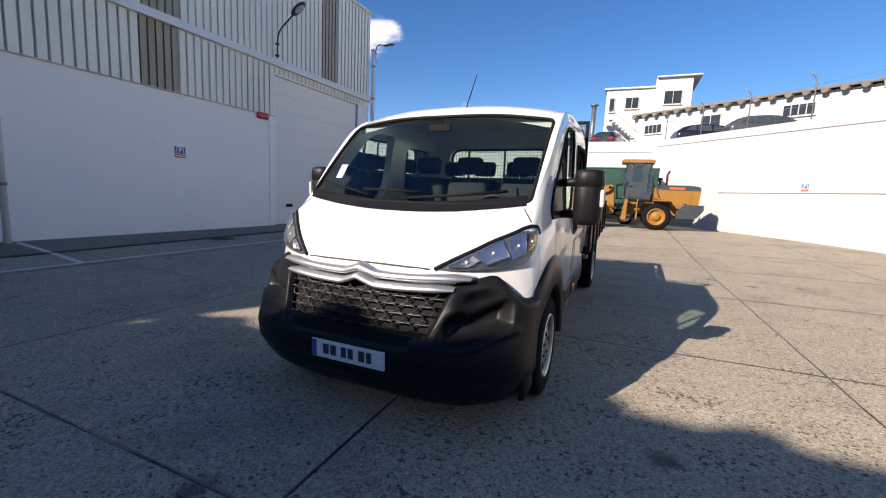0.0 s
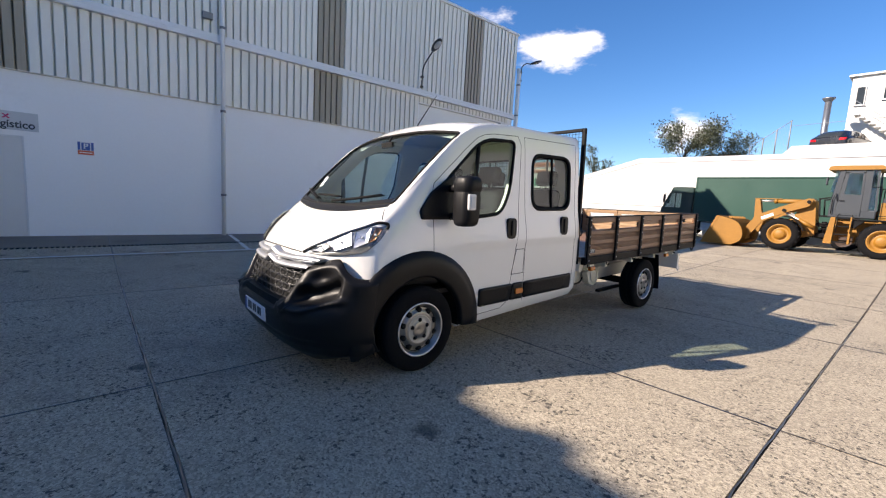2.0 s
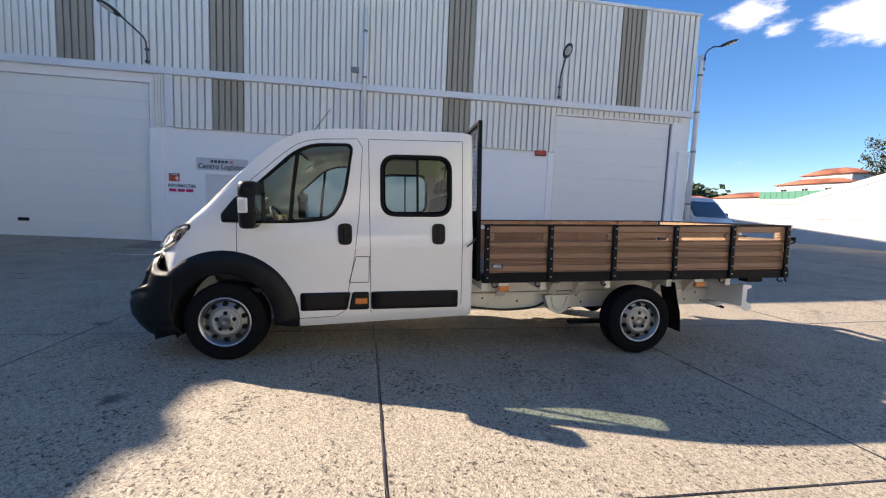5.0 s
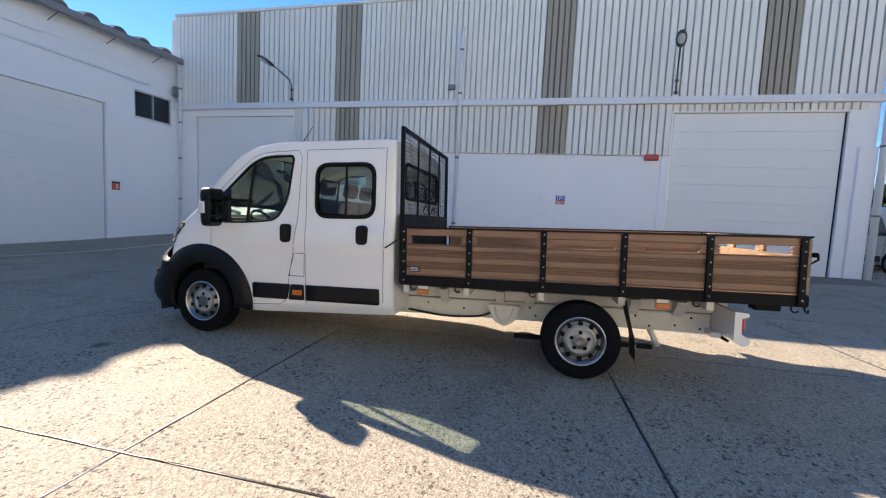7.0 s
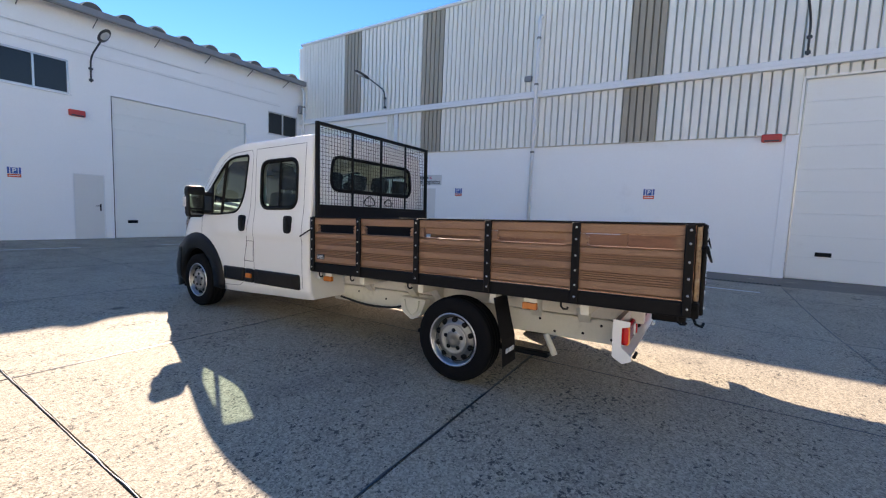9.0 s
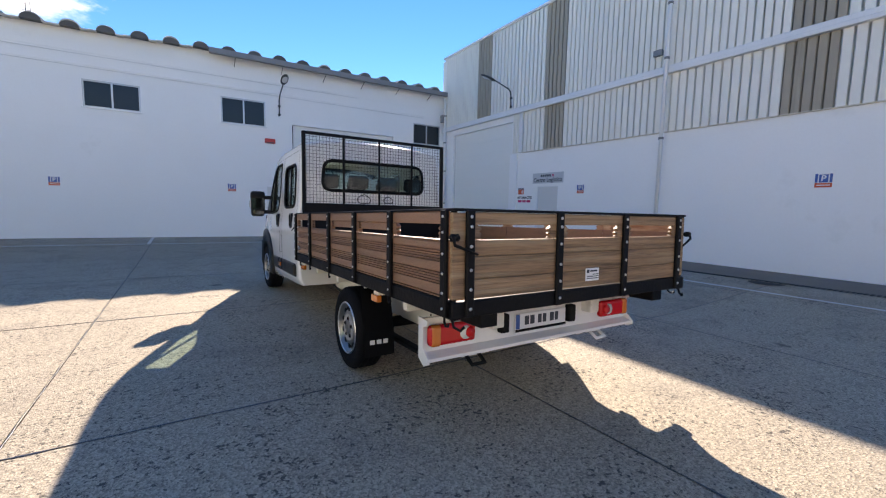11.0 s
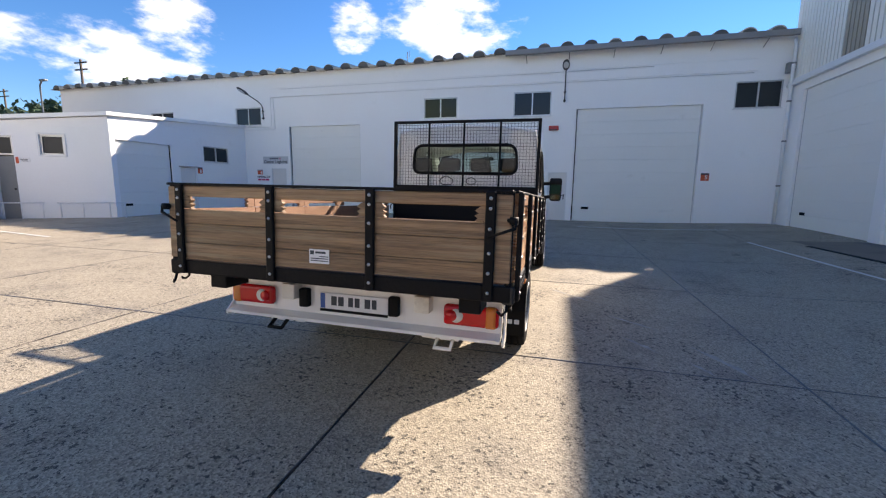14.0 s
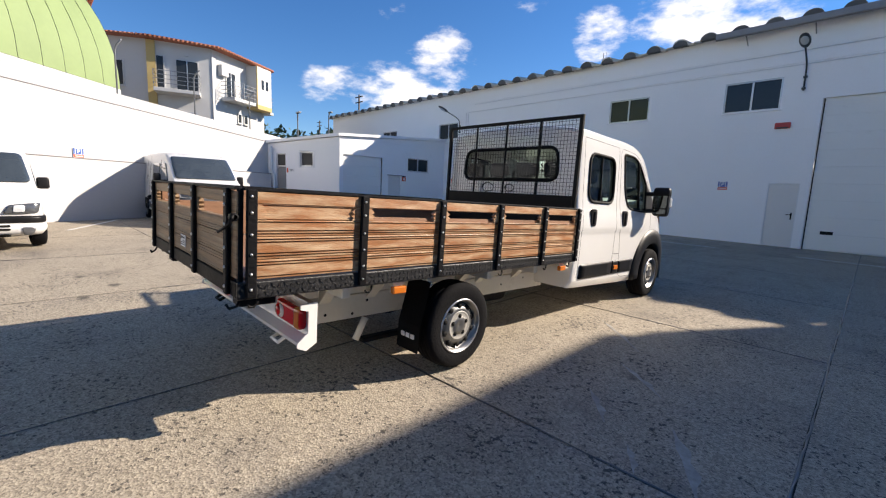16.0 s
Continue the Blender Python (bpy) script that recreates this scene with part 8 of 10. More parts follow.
v2 = vehicle("small_van", "small white van with a black bumper strip parked in the yard", "van", SMALL, "paint_white", (7.75, 10.35, ground_z(8, 10.5)), 6, [[(-1.05, 1.12), (-0.36, 1.12), (-0.36, 1.58), (-0.68, 1.58)]], [(-0.78, 1.19), (0.78, 1.19), (0.72, 1.74), (-0.72, 1.74)], None, [(-1.30, 0.77, 0.31, 0.31), (1.3, 0.77, 0.31, 0.31)], None, [("front_bumper", 0.24, 0.49, 54, 0.05, "paint_white"), ("bumper_strip", 0.49, 0.62, 56, 0.04, "plastic")], small_front)
van_mirrors(v2, -0.86, 0.78, 1.08, 0.16)
v3 = vehicle("passenger_van", "white passenger van with dark side windows parked in the passage", "van", VAN, "paint_white", (-14.0, 18.35, ground_z(-13, 18) - 0.04), 180, SIDE_WIN + [[(-0.30, 1.25), (0.85, 1.25), (0.85, 1.88), (-0.30, 1.88)], [(1.0, 1.25), (2.1, 1.25), (2.1, 1.86), (1.0, 1.86)]], VAN_SCREEN, None, [(-1.55, 0.85, 0.34, 0.34), (1.5, 0.85, 0.34, 0.34)], (-2.54, -1.95, 0.97, 0.30, 0.62, "plastic"), (), van_front(0.70) + van_sides() + [("lower_grille", [(-0.5, 0.36), (0.5, 0.36), (0.5, 0.42), (-0.5, 0.42)], "x", -1, 0.05, "rubber")])
van_mirrors(v3, -1.0, 0.98, 1.22)
van_mouldings(v3, 0.98, 0.36)
CAR = [(-2.25, 0.55, 0.30, 0.52, 0.50, 0.46, 0.58), (-2.1, 0.80, 0.24, 0.78, 0.66, 0.68, 0.76), (-1.5, 0.89, 0.20, 0.87, 0.78, 0.76, 0.92), (-0.95, 0.90, 0.20, 0.88, 0.86, 0.72, 1.02), (-0.45, 0.90, 0.20, 0.88, 0.90, 0.64, 1.30), (0.05, 0.90, 0.20, 0.88, 0.92, 0.62, 1.44), (0.8, 0.90, 0.20, 0.88, 0.94, 0.62, 1.46), (1.6, 0.89, 0.22, 0.87, 0.96, 0.60, 1.38), (2.1, 0.86, 0.26, 0.84, 0.95, 0.60, 1.10), (2.25, 0.78, 0.32, 0.76, 0.80, 0.58, 0.92)]
CAR_WIN = [[(-0.62, 0.97), (0.30, 0.99), (0.30, 1.34), (-0.05, 1.34)], [(0.38, 0.99), (1.15, 1.0), (1.10, 1.35), (0.38, 1.36)], [(1.22, 1.01), (1.80, 1.04), (1.50, 1.29), (1.2, 1.34)]]
CAR_TRIM = [("tail_lamp", [(0.5, 0.78), (0.8, 0.80), (0.8, 0.92), (0.52, 0.92)], "x", 1, 0.006, "red_lens"), ("tail_lamp", [(-0.5, 0.78), (-0.8, 0.80), (-0.8, 0.92), (-0.52, 0.92)], "x", 1, 0.006, "red_lens"), ("headlamp", [(0.5, 0.60), (0.8, 0.66), (0.78, 0.76), (0.5, 0.70)], "x", -1, 0.012, "lamp_glass"), ("headlamp", [(-0.5, 0.60), (-0.8, 0.66), (-0.78, 0.76), (-0.5, 0.70)], "x", -1, 0.012, "lamp_glass")]
for paint, at, turn, label in (("paint_grey", (6.6, 27.3, 4.74), 186, "dark grey estate car parked on the terrace"), ("paint_black", (4.4, 30.6, 4.88), 190, "black estate car parked on the terrace"), ("paint_black", (-1.6, 34.5, 5.05), 255, "black hatchback with red tail lamps on the terrace")):
    vehicle("parked_car", label, "car", CAR, paint, at, turn, CAR_WIN, [(-0.62, 1.0), (0.62, 1.0), (0.54, 1.38), (-0.54, 1.38)], [(-0.56, 1.0), (0.56, 1.0), (0.5, 1.3), (-0.5, 1.3)], [(-1.40, 0.78, 0.30, 0.31), (1.35, 0.78, 0.30, 0.31)], None, (), CAR_TRIM if "hatchback" in label else CAR_TRIM[2:])

# ---- wheel loader ----
LG = ground_z(0, 21)
ldr = group("wheel_loader", "yellow wheel loader with a dark grey cab and bucket lowered", "wheel loader", (0, 21.65, LG))
TZ = 0.60


def lpart(name, mat, build, label="", smooth=False):
    bm = bmesh.new()
    build(bm)
    return part(name, bm, mat, ldr, label, smooth)


for x in (-1.50, 1.17):
    for s in (1, -1):
        wh = part("wheel", bmesh.new(), "tyre", ldr)
        bm = bmesh.new()
        lathe(bm, [(-0.23, 0.36), (-0.25, 0.46), (-0.22, 0.56), (-0.14, 0.585), (0.14, 0.585), (0.22, 0.56), (0.25, 0.46), (0.23, 0.36)], "y", (x, 0.90 * s, TZ), 36)
        part("tyre", bm, "tyre", wh)
        lug = bmesh.new()
        for k in range(18):
            for q in (1, -1):
                tmp = bmesh.new()
                rbox(tmp, -0.03, 0.0, 0.555, 0.03, 0.23 * q, 0.60, 0.008, 1)
                merge(lug, tmp, Matrix.Translation((x, 0.90 * s, TZ)) @ Matrix.Rotation(2 * math.pi * (k + (0.5 if q > 0 else 0)) / 18, 4, "Y") @ Matrix.Rotation(radians(12 * q), 4, "Z"))
        tagged(part("tread", lug, "tyre", wh), kind="stuff")
        bm = bmesh.new()
        lathe(bm, [(a * s, r) for a, r in ((0.0, 0.35), (0.20, 0.37), (0.235, 0.37), (0.225, 0.33), (0.12, 0.29), (0.10, 0.20), (0.16, 0.18), (0.20, 0.12), (0.20, 0.001))], "y", (x, 0.90 * s, TZ), 28)
        part("rim", bm, "yellow", wh)
lpart("engine_hood", "yellow", lambda b: prism(b, rounded([(0.98, 1.30), (1.20, 1.05), (2.45, 0.98), (2.80, 1.10), (2.84, 1.80), (2.74, 1.90), (0.98, 1.90)], 0.05, 3), "y", -0.56, 0.56), "yellow engine hood")
lpart("hood_top", "machine_grey", lambda b: prism(b, [(1.0, 1.903), (1.35, 1.80), (2.86, 1.80), (2.80, 1.96), (2.55, 2.02), (1.0, 2.02)], "y", -0.568, 0.568), "dark grey hood top")
lpart("hood_gap", "seam", lambda b: (box(b, 1.10, -0.563, 1.10, 2.50, -0.558, 1.112), box(b, 2.50, -0.563, 1.10, 2.512, -0.558, 1.78)))
lpart("latch", "black_metal", lambda b: rbox(b, 2.20, -0.575, 1.20, 2.36, -0.556, 1.23, 0.004))
lpart("model_bar", "sign_red", lambda b: box(b, 1.62, -0.575, 1.84, 2.22, -0.567, 1.93))
lpart("counterweight", "machine_grey", lambda b: prism(b, [(1.95, 0.55), (2.75, 0.62), (2.98, 0.95), (2.98, 1.18), (2.3, 1.18), (1.95, 0.9)], "y", -0.85, 0.85), "dark grey counterweight")
lpart("rear_frame", "yellow", lambda b: (prism(b, [(-0.2, 0.62), (1.0, 0.75), (2.3, 0.62), (2.3, 1.25), (0.0, 1.3), (-0.2, 1.0)], "y", -0.45, 0.45)))
for s in (1, -1):
    lpart("rear_fender", "black_metal", lambda b: (rbox(b, 0.42, min(0.6 * s, 1.02 * s), 1.25, 1.72, max(0.6 * s, 1.02 * s), 1.30, 0.02), prism(b, [(0.40, 1.30), (0.40, 1.0), (0.46, 0.98), (0.70, 1.26)], "y", min(0.6 * s, 0.98 * s), max(0.6 * s, 0.98 * s)), rbox(b, 1.68, min(0.6 * s, 1.02 * s), 1.0, 1.74, max(0.6 * s, 1.02 * s), 1.28, 0.02)), "black rear mudguard")
    st_ = lpart("ladder", "yellow", lambda b: (prism(b, [(-0.28, 0.40), (-0.06, 0.40), (-0.04, 1.33), (-0.16, 1.33)], "y", min(0.66 * s, 0.98 * s), max(0.66 * s, 0.98 * s)), rbox(b, 0.34, min(0.72 * s, 1.0 * s), 0.42, 0.40, max(0.72 * s, 1.0 * s), 1.35, 0.01)))
    lpart("ladder_rail", "black_metal", lambda b: (tube(b, [(0.02, 1.02 * s, 0.80), (0.02, 1.04 * s, 1.40), (0.06, 1.0 * s, 1.46)], 0.014, 6), tube(b, [(0.38, 1.02 * s, 0.80), (0.40, 1.04 * s, 1.36), (0.36, 1.0 * s, 1.42)], 0.014, 6)))
    for z in (0.45, 0.72, 1.0, 1.28):
        bm = bmesh.new()
        rbox(bm, -0.04, min(0.74 * s, 0.98 * s), z, 0.34, max(0.74 * s, 0.98 * s), z + 0.04, 0.008)
        part("step", bm, "black_metal", st_)
    lpart("handrail", "black_metal", lambda b: (tube(b, [(0.95, 0.66 * s, 1.40), (0.95, 0.66 * s, 2.34), (1.22, 0.66 * s, 2.28), (1.10, 0.66 * s, 1.75), (1.24, 0.66 * s, 1.45), (0.95, 0.66 * s, 1.42)], 0.014, 6), tube(b, [(0.72, 0.66 * s, 2.40), (0.95, 0.66 * s, 2.40), (0.95, 0.66 * s, 2.30)], 0.014, 6)))
# cab
lcab = lpart("cab", "machine_grey", lambda b: rbox(b, -0.30, -0.64, 1.32, 0.90, 0.64, 1.62, 0.04), "slate grey cab with clear windows")
for s in (1, -1):
    ya, yb = min(0.60 * s, 0.65 * s), max(0.60 * s, 0.65 * s)
    for nm, pts in (("front_post", [(-0.30, 1.58), (-0.13, 1.58), (0.0, 2.98), (-0.14, 2.98)]), ("rear_post", [(0.52, 1.58), (0.70, 1.58), (0.68, 2.98), (0.50, 2.98)]), ("corner_post", [(0.85, 1.58), (0.91, 1.58), (0.84, 2.98), (0.78, 2.98)])):
        bm = bmesh.new()
        prism(bm, pts, "y", ya, yb)
        part(nm, bm, "machine_grey", lcab)
    # door: panel below, frame and pane above
    bm = bmesh.new()
    prism(bm, [(-0.12, 1.42), (0.51, 1.42), (0.51, 2.14), (-0.06, 2.14)], "y", min(0.61 * s, 0.665 * s), max(0.61 * s, 0.665 * s))
    for pts in ([(-0.06, 2.14), (0.05, 2.14), (0.10, 2.90), (0.01, 2.90)], [(0.455, 2.14), (0.51, 2.14), (0.495, 2.90), (0.44, 2.90)], [(0.01, 2.86), (0.495, 2.86), (0.495, 2.96), (0.015, 2.96)]):
        prism(bm, pts, "y", min(0.61 * s, 0.665 * s), max(0.61 * s, 0.665 * s))
    door_ = part("cab_door", bm, "machine_grey", lcab, "slate grey cab door")
    bm = bmesh.new()
    prism(bm, [(0.05, 2.14), (0.455, 2.14), (0.44, 2.86), (0.10, 2.86)], "y", min(0.628 * s, 0.638 * s), max(0.628 * s, 0.638 * s))
    part("pane", bm, "pane_dusty", door_).visible_shadow = False
    bm = bmesh.new()
    tube(bm, [(-0.22, 0.70 * s, 1.45), (-0.22, 0.71 * s, 1.95), (-0.16, 0.71 * s, 2.18), (-0.10, 0.70 * s, 1.9)], 0.014, 6)
    rbox(bm, -0.05, min(0.665 * s, 0.69 * s), 1.90, 0.09, max(0.665 * s, 0.69 * s), 1.93, 0.006)
    part("door_handle", bm, "black_metal", door_)
    bm = bmesh.new()
    prism(bm, [(0.70, 1.62), (0.85, 1.62), (0.78, 2.96), (0.68, 2.96)], "y", min(0.615 * s, 0.625 * s), max(0.615 * s, 0.625 * s))
    part("cab_window", bm, "pane_dusty", lcab).visible_shadow = False
    # glazed nose ahead of the door
    bm = bmesh.new()
    for pts in ([(-0.60, 1.98), (-0.22, 2.06), (-0.22, 2.02), (-0.58, 1.93)], [(-0.60, 1.98), (-0.56, 1.96), (-0.50, 1.32), (-0.55, 1.32)], [(-0.54, 1.38), (-0.28, 1.38), (-0.28, 1.32), (-0.55, 1.32)]):
        prism(bm, pts, "y", min(0.50 * s, 0.56 * s), max(0.50 * s, 0.56 * s))
    part("nose_frame", bm, "black_metal", lcab)
    bm = bmesh.new()
    prism(bm, [(-0.34, 2.22), (-0.24, 2.98), (-0.10, 2.98), (-0.24, 2.22)], "y", min(0.56 * s, 0.57 * s), max(0.56 * s, 0.57 * s))
    part("cab_window", bm, "pane_dusty", lcab).visible_shadow = False
bm = bmesh.new()
prism(bm, rounded([(-0.46, 2.98), (0.93, 2.98), (0.96, 3.06), (0.88, 3.12), (-0.30, 3.13), (-0.42, 3.10)], 0.03, 3), "y", -0.72, 0.72)
part("cab_roof", bm, "yellow", lcab, "yellow cab roof")
for x in (-0.12, 0.78):
    bm = bmesh.new()
    rbox(bm, x, -0.64, 3.12, x + 0.07, -0.56, 3.17, 0.01)
    part("cab_lamp", bm, "white_lens", lcab)
for x0, x1 in ((-0.30, -0.20), (0.87, 0.80)):
    bm = bmesh.new()
    prism(bm, [(x0, 1.62), (x0 + 0.012, 1.62), (x1 + 0.012, 2.96), (x1, 2.96)], "y", -0.59, 0.59)
    part("cab_window", bm, "pane_dusty", lcab).visible_shadow = False
bm = bmesh.new()
rbox(bm, 0.30, -0.26, 1.75, 0.72, 0.26, 1.90, 0.05, 3)
rbox(bm, 0.60, -0.26, 1.85, 0.74, 0.26, 2.45, 0.05, 3)
part("operator_seat", bm, "cloth", lcab)
for s in (1, -1):
    bm = bmesh.new()
    tube(bm, [(-0.30, 0.64 * s, 2.7), (-0.42, 0.80 * s, 2.66)], 0.012, 6)
    rbox(bm, -0.45, min(0.76 * s, 0.92 * s), 2.45, -0.40, max(0.76 * s, 0.92 * s), 2.72, 0.015)
    part("cab_mirror", bm, "machine_grey", lcab)
lpart("exhaust_pipe", "rust_pipe", lambda b: tube(b, [(1.5, -0.2, 2.0), (1.5, -0.2, 2.5), (1.58, -0.2, 2.66)], 0.05, 10), "rusty brown exhaust stack")
lpart("air_filter", "black_metal", lambda b: lathe(b, [(2.0, 0.05), (2.25, 0.05), (2.25, 0.10), (2.36, 0.10), (2.38, 0.001)], "z", (1.25, 0.15, 0), 14))
# front frame, boom and bucket
lpart("front_frame", "yellow", lambda b: (prism(b, [(-0.62, 0.62), (-0.62, 1.02), (-0.70, 1.88), (-0.78, 1.97), (-0.98, 1.95), (-1.30, 1.2), (-2.1, 0.95), (-2.1, 0.55), (-1.0, 0.5)], "y", -0.38, 0.38), rbox(b, -0.98, -0.40, 1.72, -0.70, 0.40, 1.86, 0.02)), "yellow front frame with the boom tower")
lpart("centre_joint", "black_metal", lambda b: (rbox(b, -0.66, -0.20, 0.55, -0.14, 0.20, 0.72, 0.03), rbox(b, -0.66, -0.20, 0.95, -0.14, 0.20, 1.10, 0.03), tube(b, [(-0.42, 0, 0.5), (-0.42, 0, 1.15)], 0.07, 12)), "greasy black articulation joint")
lpart("hose", "rubber", lambda b: (tube(b, spline([Vector(q) for q in ((-0.70, -0.20, 1.25), (-0.45, -0.24, 1.05), (-0.15, -0.22, 1.20))], 5), 0.018, 6), tube(b, spline([Vector(q) for q in ((-0.68, -0.30, 1.10), (-0.42, -0.33, 0.88), (-0.12, -0.30, 1.05))], 5), 0.018, 6)))
for s in (1, -1):
    arc = [radians(14 + 8 * k) for k in range(10)]
    outer = [(-1.50 + 0.70 * math.cos(a), TZ + 0.70 * math.sin(a)) for a in arc]
    inner = [(-1.50 + 0.66 * math.cos(a), TZ + 0.66 * math.sin(a)) for a in reversed(arc)]
    lpart("front_fender", "black_metal", lambda b: prism(b, outer + inner, "y", min(0.60 * s, 1.08 * s), max(0.60 * s, 1.08 * s)), "curved black front mudguard")
    boom = lpart("boom_arm", "yellow", lambda b: prism(b, rounded([(-0.74, 1.92), (-0.84, 1.68), (-1.50, 1.42), (-2.20, 1.02), (-2.50, 0.52), (-2.66, 0.30), (-2.84, 0.40), (-2.68, 0.80), (-2.40, 1.26), (-1.60, 1.66), (-1.0, 1.92), (-0.86, 1.98)], 0.04, 2), "y", min(0.46 * s, 0.56 * s), max(0.46 * s, 0.56 * s)))
    for x, z in ((-0.86, 1.84), (-2.70, 0.44), (-1.55, 1.50)):
        bm = bmesh.new()
        tube(bm, [(x, 0.44 * s, z), (x, 0.60 * s, z)], 0.06, 12)
        part("pin", bm, "black_metal", boom)
    if s < 0:
        bm = bmesh.new()
        prism(bm, [(-2.25, 1.20), (-1.88, 1.38), (-1.84, 1.28), (-2.20, 1.10)], "y", -0.566, -0.559)
        part("mark_bar", bm, "sign_white", boom)
    lpart("lift_ram", "bolt", lambda b: tube(b, [(-0.65, 0.42 * s, 0.9), (-1.5, 0.42 * s, 1.40)], 0.04, 10))
    lpart("lift_cylinder", "yellow", lambda b: tube(b, [(-0.65, 0.42 * s, 0.9), (-1.1, 0.42 * s, 1.165)], 0.07, 12))
lpart("tilt_lever", "yellow", lambda b: prism(b, rounded([(-2.60, 1.90), (-2.44, 1.92), (-2.34, 1.40), (-2.16, 1.22), (-2.36, 0.98), (-2.58, 0.62), (-2.72, 0.66), (-2.56, 1.20)], 0.05, 3), "y", -0.13, 0.13), "yellow tilt lever")
lpart("tilt_link", "yellow", lambda b: prism(b, rounded([(-2.58, 0.78), (-2.56, 0.64), (-2.95, 0.74), (-3.0, 0.86)], 0.04, 3), "y", -0.10, 0.10))
lpart("tilt_cylinder", "yellow", lambda b: (tube(b, [(-0.85, 0, 1.86), (-1.95, 0, 1.85)], 0.085, 14), tube(b, [(-1.88, 0, 1.85), (-1.98, 0, 1.85)], 0.10, 14)), "yellow hydraulic cylinder", True)
lpart("tilt_rod", "bolt", lambda b: tube(b, [(-1.95, 0, 1.85), (-2.52, 0, 1.84)], 0.042, 12), "bright steel piston rod", True)
lpart("tilt_guard", "yellow", lambda b: rbox(b, -2.62, -0.09, 1.92, -1.75, 0.09, 1.95, 0.008))


def bucket_mesh(b):
    back = spline([Vector((-2.98, 0, 0.03)), Vector((-2.68, 0, 0.22)), Vector((-2.62, 0, 0.55)), Vector((-2.80, 0, 0.92)), Vector((-3.20, 0, 1.10))], 4)
    prof = [(-4.08, 0.02)] + [(p.x, p.z) for p in back] + [(-3.52, 1.16)]
    rows = [[b.verts.new((x, y, z)) for x, z in prof] for y in (-1.22, 1.22)]
    for i in range(len(prof) - 1):
        b.faces.new((rows[0][i], rows[0][i + 1], rows[1][i + 1], rows[1][i]))
    bmesh.ops.solidify(b, geom=list(b.faces), thickness=0.03)
    for y in (-1.24, 1.20):
        prism(b, [(-4.0, 0.03)] + prof[1:], "y", y, y + 0.04)
        prism(b, [(-4.06, 0.02), (-3.96, 0.02), (-3.46, 1.16), (-3.56, 1.16)], "y", y - 0.012, y + 0.052)
    for k in range(7):
        y = -0.9 + 0.3 * k
        prism(b, [(-3.22, 1.105), (-3.10, 1.07), (-3.10, 1.14), (-3.22, 1.17)], "y", y, y + 0.05)
    for y in (-0.62, -0.40, 0.36, 0.58):
        prism(b, [(-2.74, 0.20), (-2.55, 0.34), (-2.55, 0.52), (-2.70, 0.80)], "y", y, y + 0.04)


bk = lpart("bucket", "yellow", bucket_mesh, "worn yellow loading bucket resting on the ground")
for k in range(8):
    bm = bmesh.new()
    y = -1.15 + k * 0.32
    prism(bm, [(-4.16, 0.015), (-3.9, 0.02), (-3.9, 0.08), (-4.0, 0.07)], "y", y, y + 0.07)
    part("tooth", bm, "yellow", bk)

# ---- green lorry ----
GZ = ground_z(-3, 25)
lor = group("box_lorry", "dark green box lorry parked along the retaining wall", "lorry", (0, 24.45, GZ))


def gpart(name, mat, build, label="", smooth=False, parent=None):
    bm = bmesh.new()
    build(bm)
    return part(name, bm, mat, parent or lor, label, smooth)


gpart("box_body", "paint_green", lambda b: rbox(b, -5.82, 0.0, 0.85, 1.3, 2.4, 3.05, 0.03), "dark green box body")
for x in (-5.82, 1.27):
    gpart("corner_bar", "paint_green", lambda b: rbox(b, x - 0.01, -0.02, 0.84, x + 0.06, 0.03, 3.06, 0.008))
for z in (0.86, 2.98):
    gpart("edge_bar", "paint_green", lambda b: rbox(b, -5.75, -0.025, z, 1.27, 0.005, z + 0.07, 0.008))
gcab = gpart("lorry_cab", "paint_darkgreen", lambda b: (prism(b, rounded([(-7.45, 0.35), (-5.95, 0.35), (-5.95, 1.48), (-7.41, 1.48), (-7.47, 1.35)], 0.05, 3), "y", 0.12, 2.28), prism(b, rounded([(-7.06, 2.22), (-5.95, 2.22), (-5.95, 2.55), (-6.95, 2.55)], 0.08, 4), "y", 0.12, 2.28), rbox(b, -6.10, 0.14, 1.40, -5.95, 2.26, 2.3, 0.02)), "dark green lorry cab with clear side windows")
for ya, yb in ((0.12, 0.19), (2.21, 2.28)):
    gpart("pillar", "paint_darkgreen", lambda b: prism(b, [(-7.42, 1.46), (-7.30, 1.46), (-6.96, 2.26), (-7.08, 2.26)], "y", ya, yb), parent=gcab)
    gpart("pillar", "paint_darkgreen", lambda b: prism(b, [(-6.50, 1.46), (-5.96, 1.46), (-5.96, 2.26), (-6.50, 2.26)], "y", ya, yb), parent=gcab)
    gpart("side_window", "pane_dusty", lambda b: prism(b, [(-7.30, 1.47), (-6.50, 1.47), (-6.50, 2.23), (-6.97, 2.23)], "y", ya + 0.03, ya + 0.038), parent=gcab).visible_shadow = False
    gpart("window_bar", "rubber", lambda b: prism(b, [(-6.80, 1.47), (-6.77, 1.47), (-6.77, 2.23), (-6.80, 2.23)], "y", ya + 0.02, ya + 0.05), parent=gcab)
gpart("windscreen", "pane_dusty", lambda b: prism(b, [(-7.40, 1.48), (-7.05, 2.24), (-7.04, 2.24), (-7.39, 1.48)], "y", 0.19, 2.21), parent=gcab).visible_shadow = False
gpart("cab_seat", "cloth", lambda b: (rbox(b, -6.70, 0.40, 1.45, -6.35, 0.95, 1.56, 0.04), rbox(b, -6.42, 0.42, 1.5, -6.30, 0.93, 2.05, 0.04)), parent=gcab)
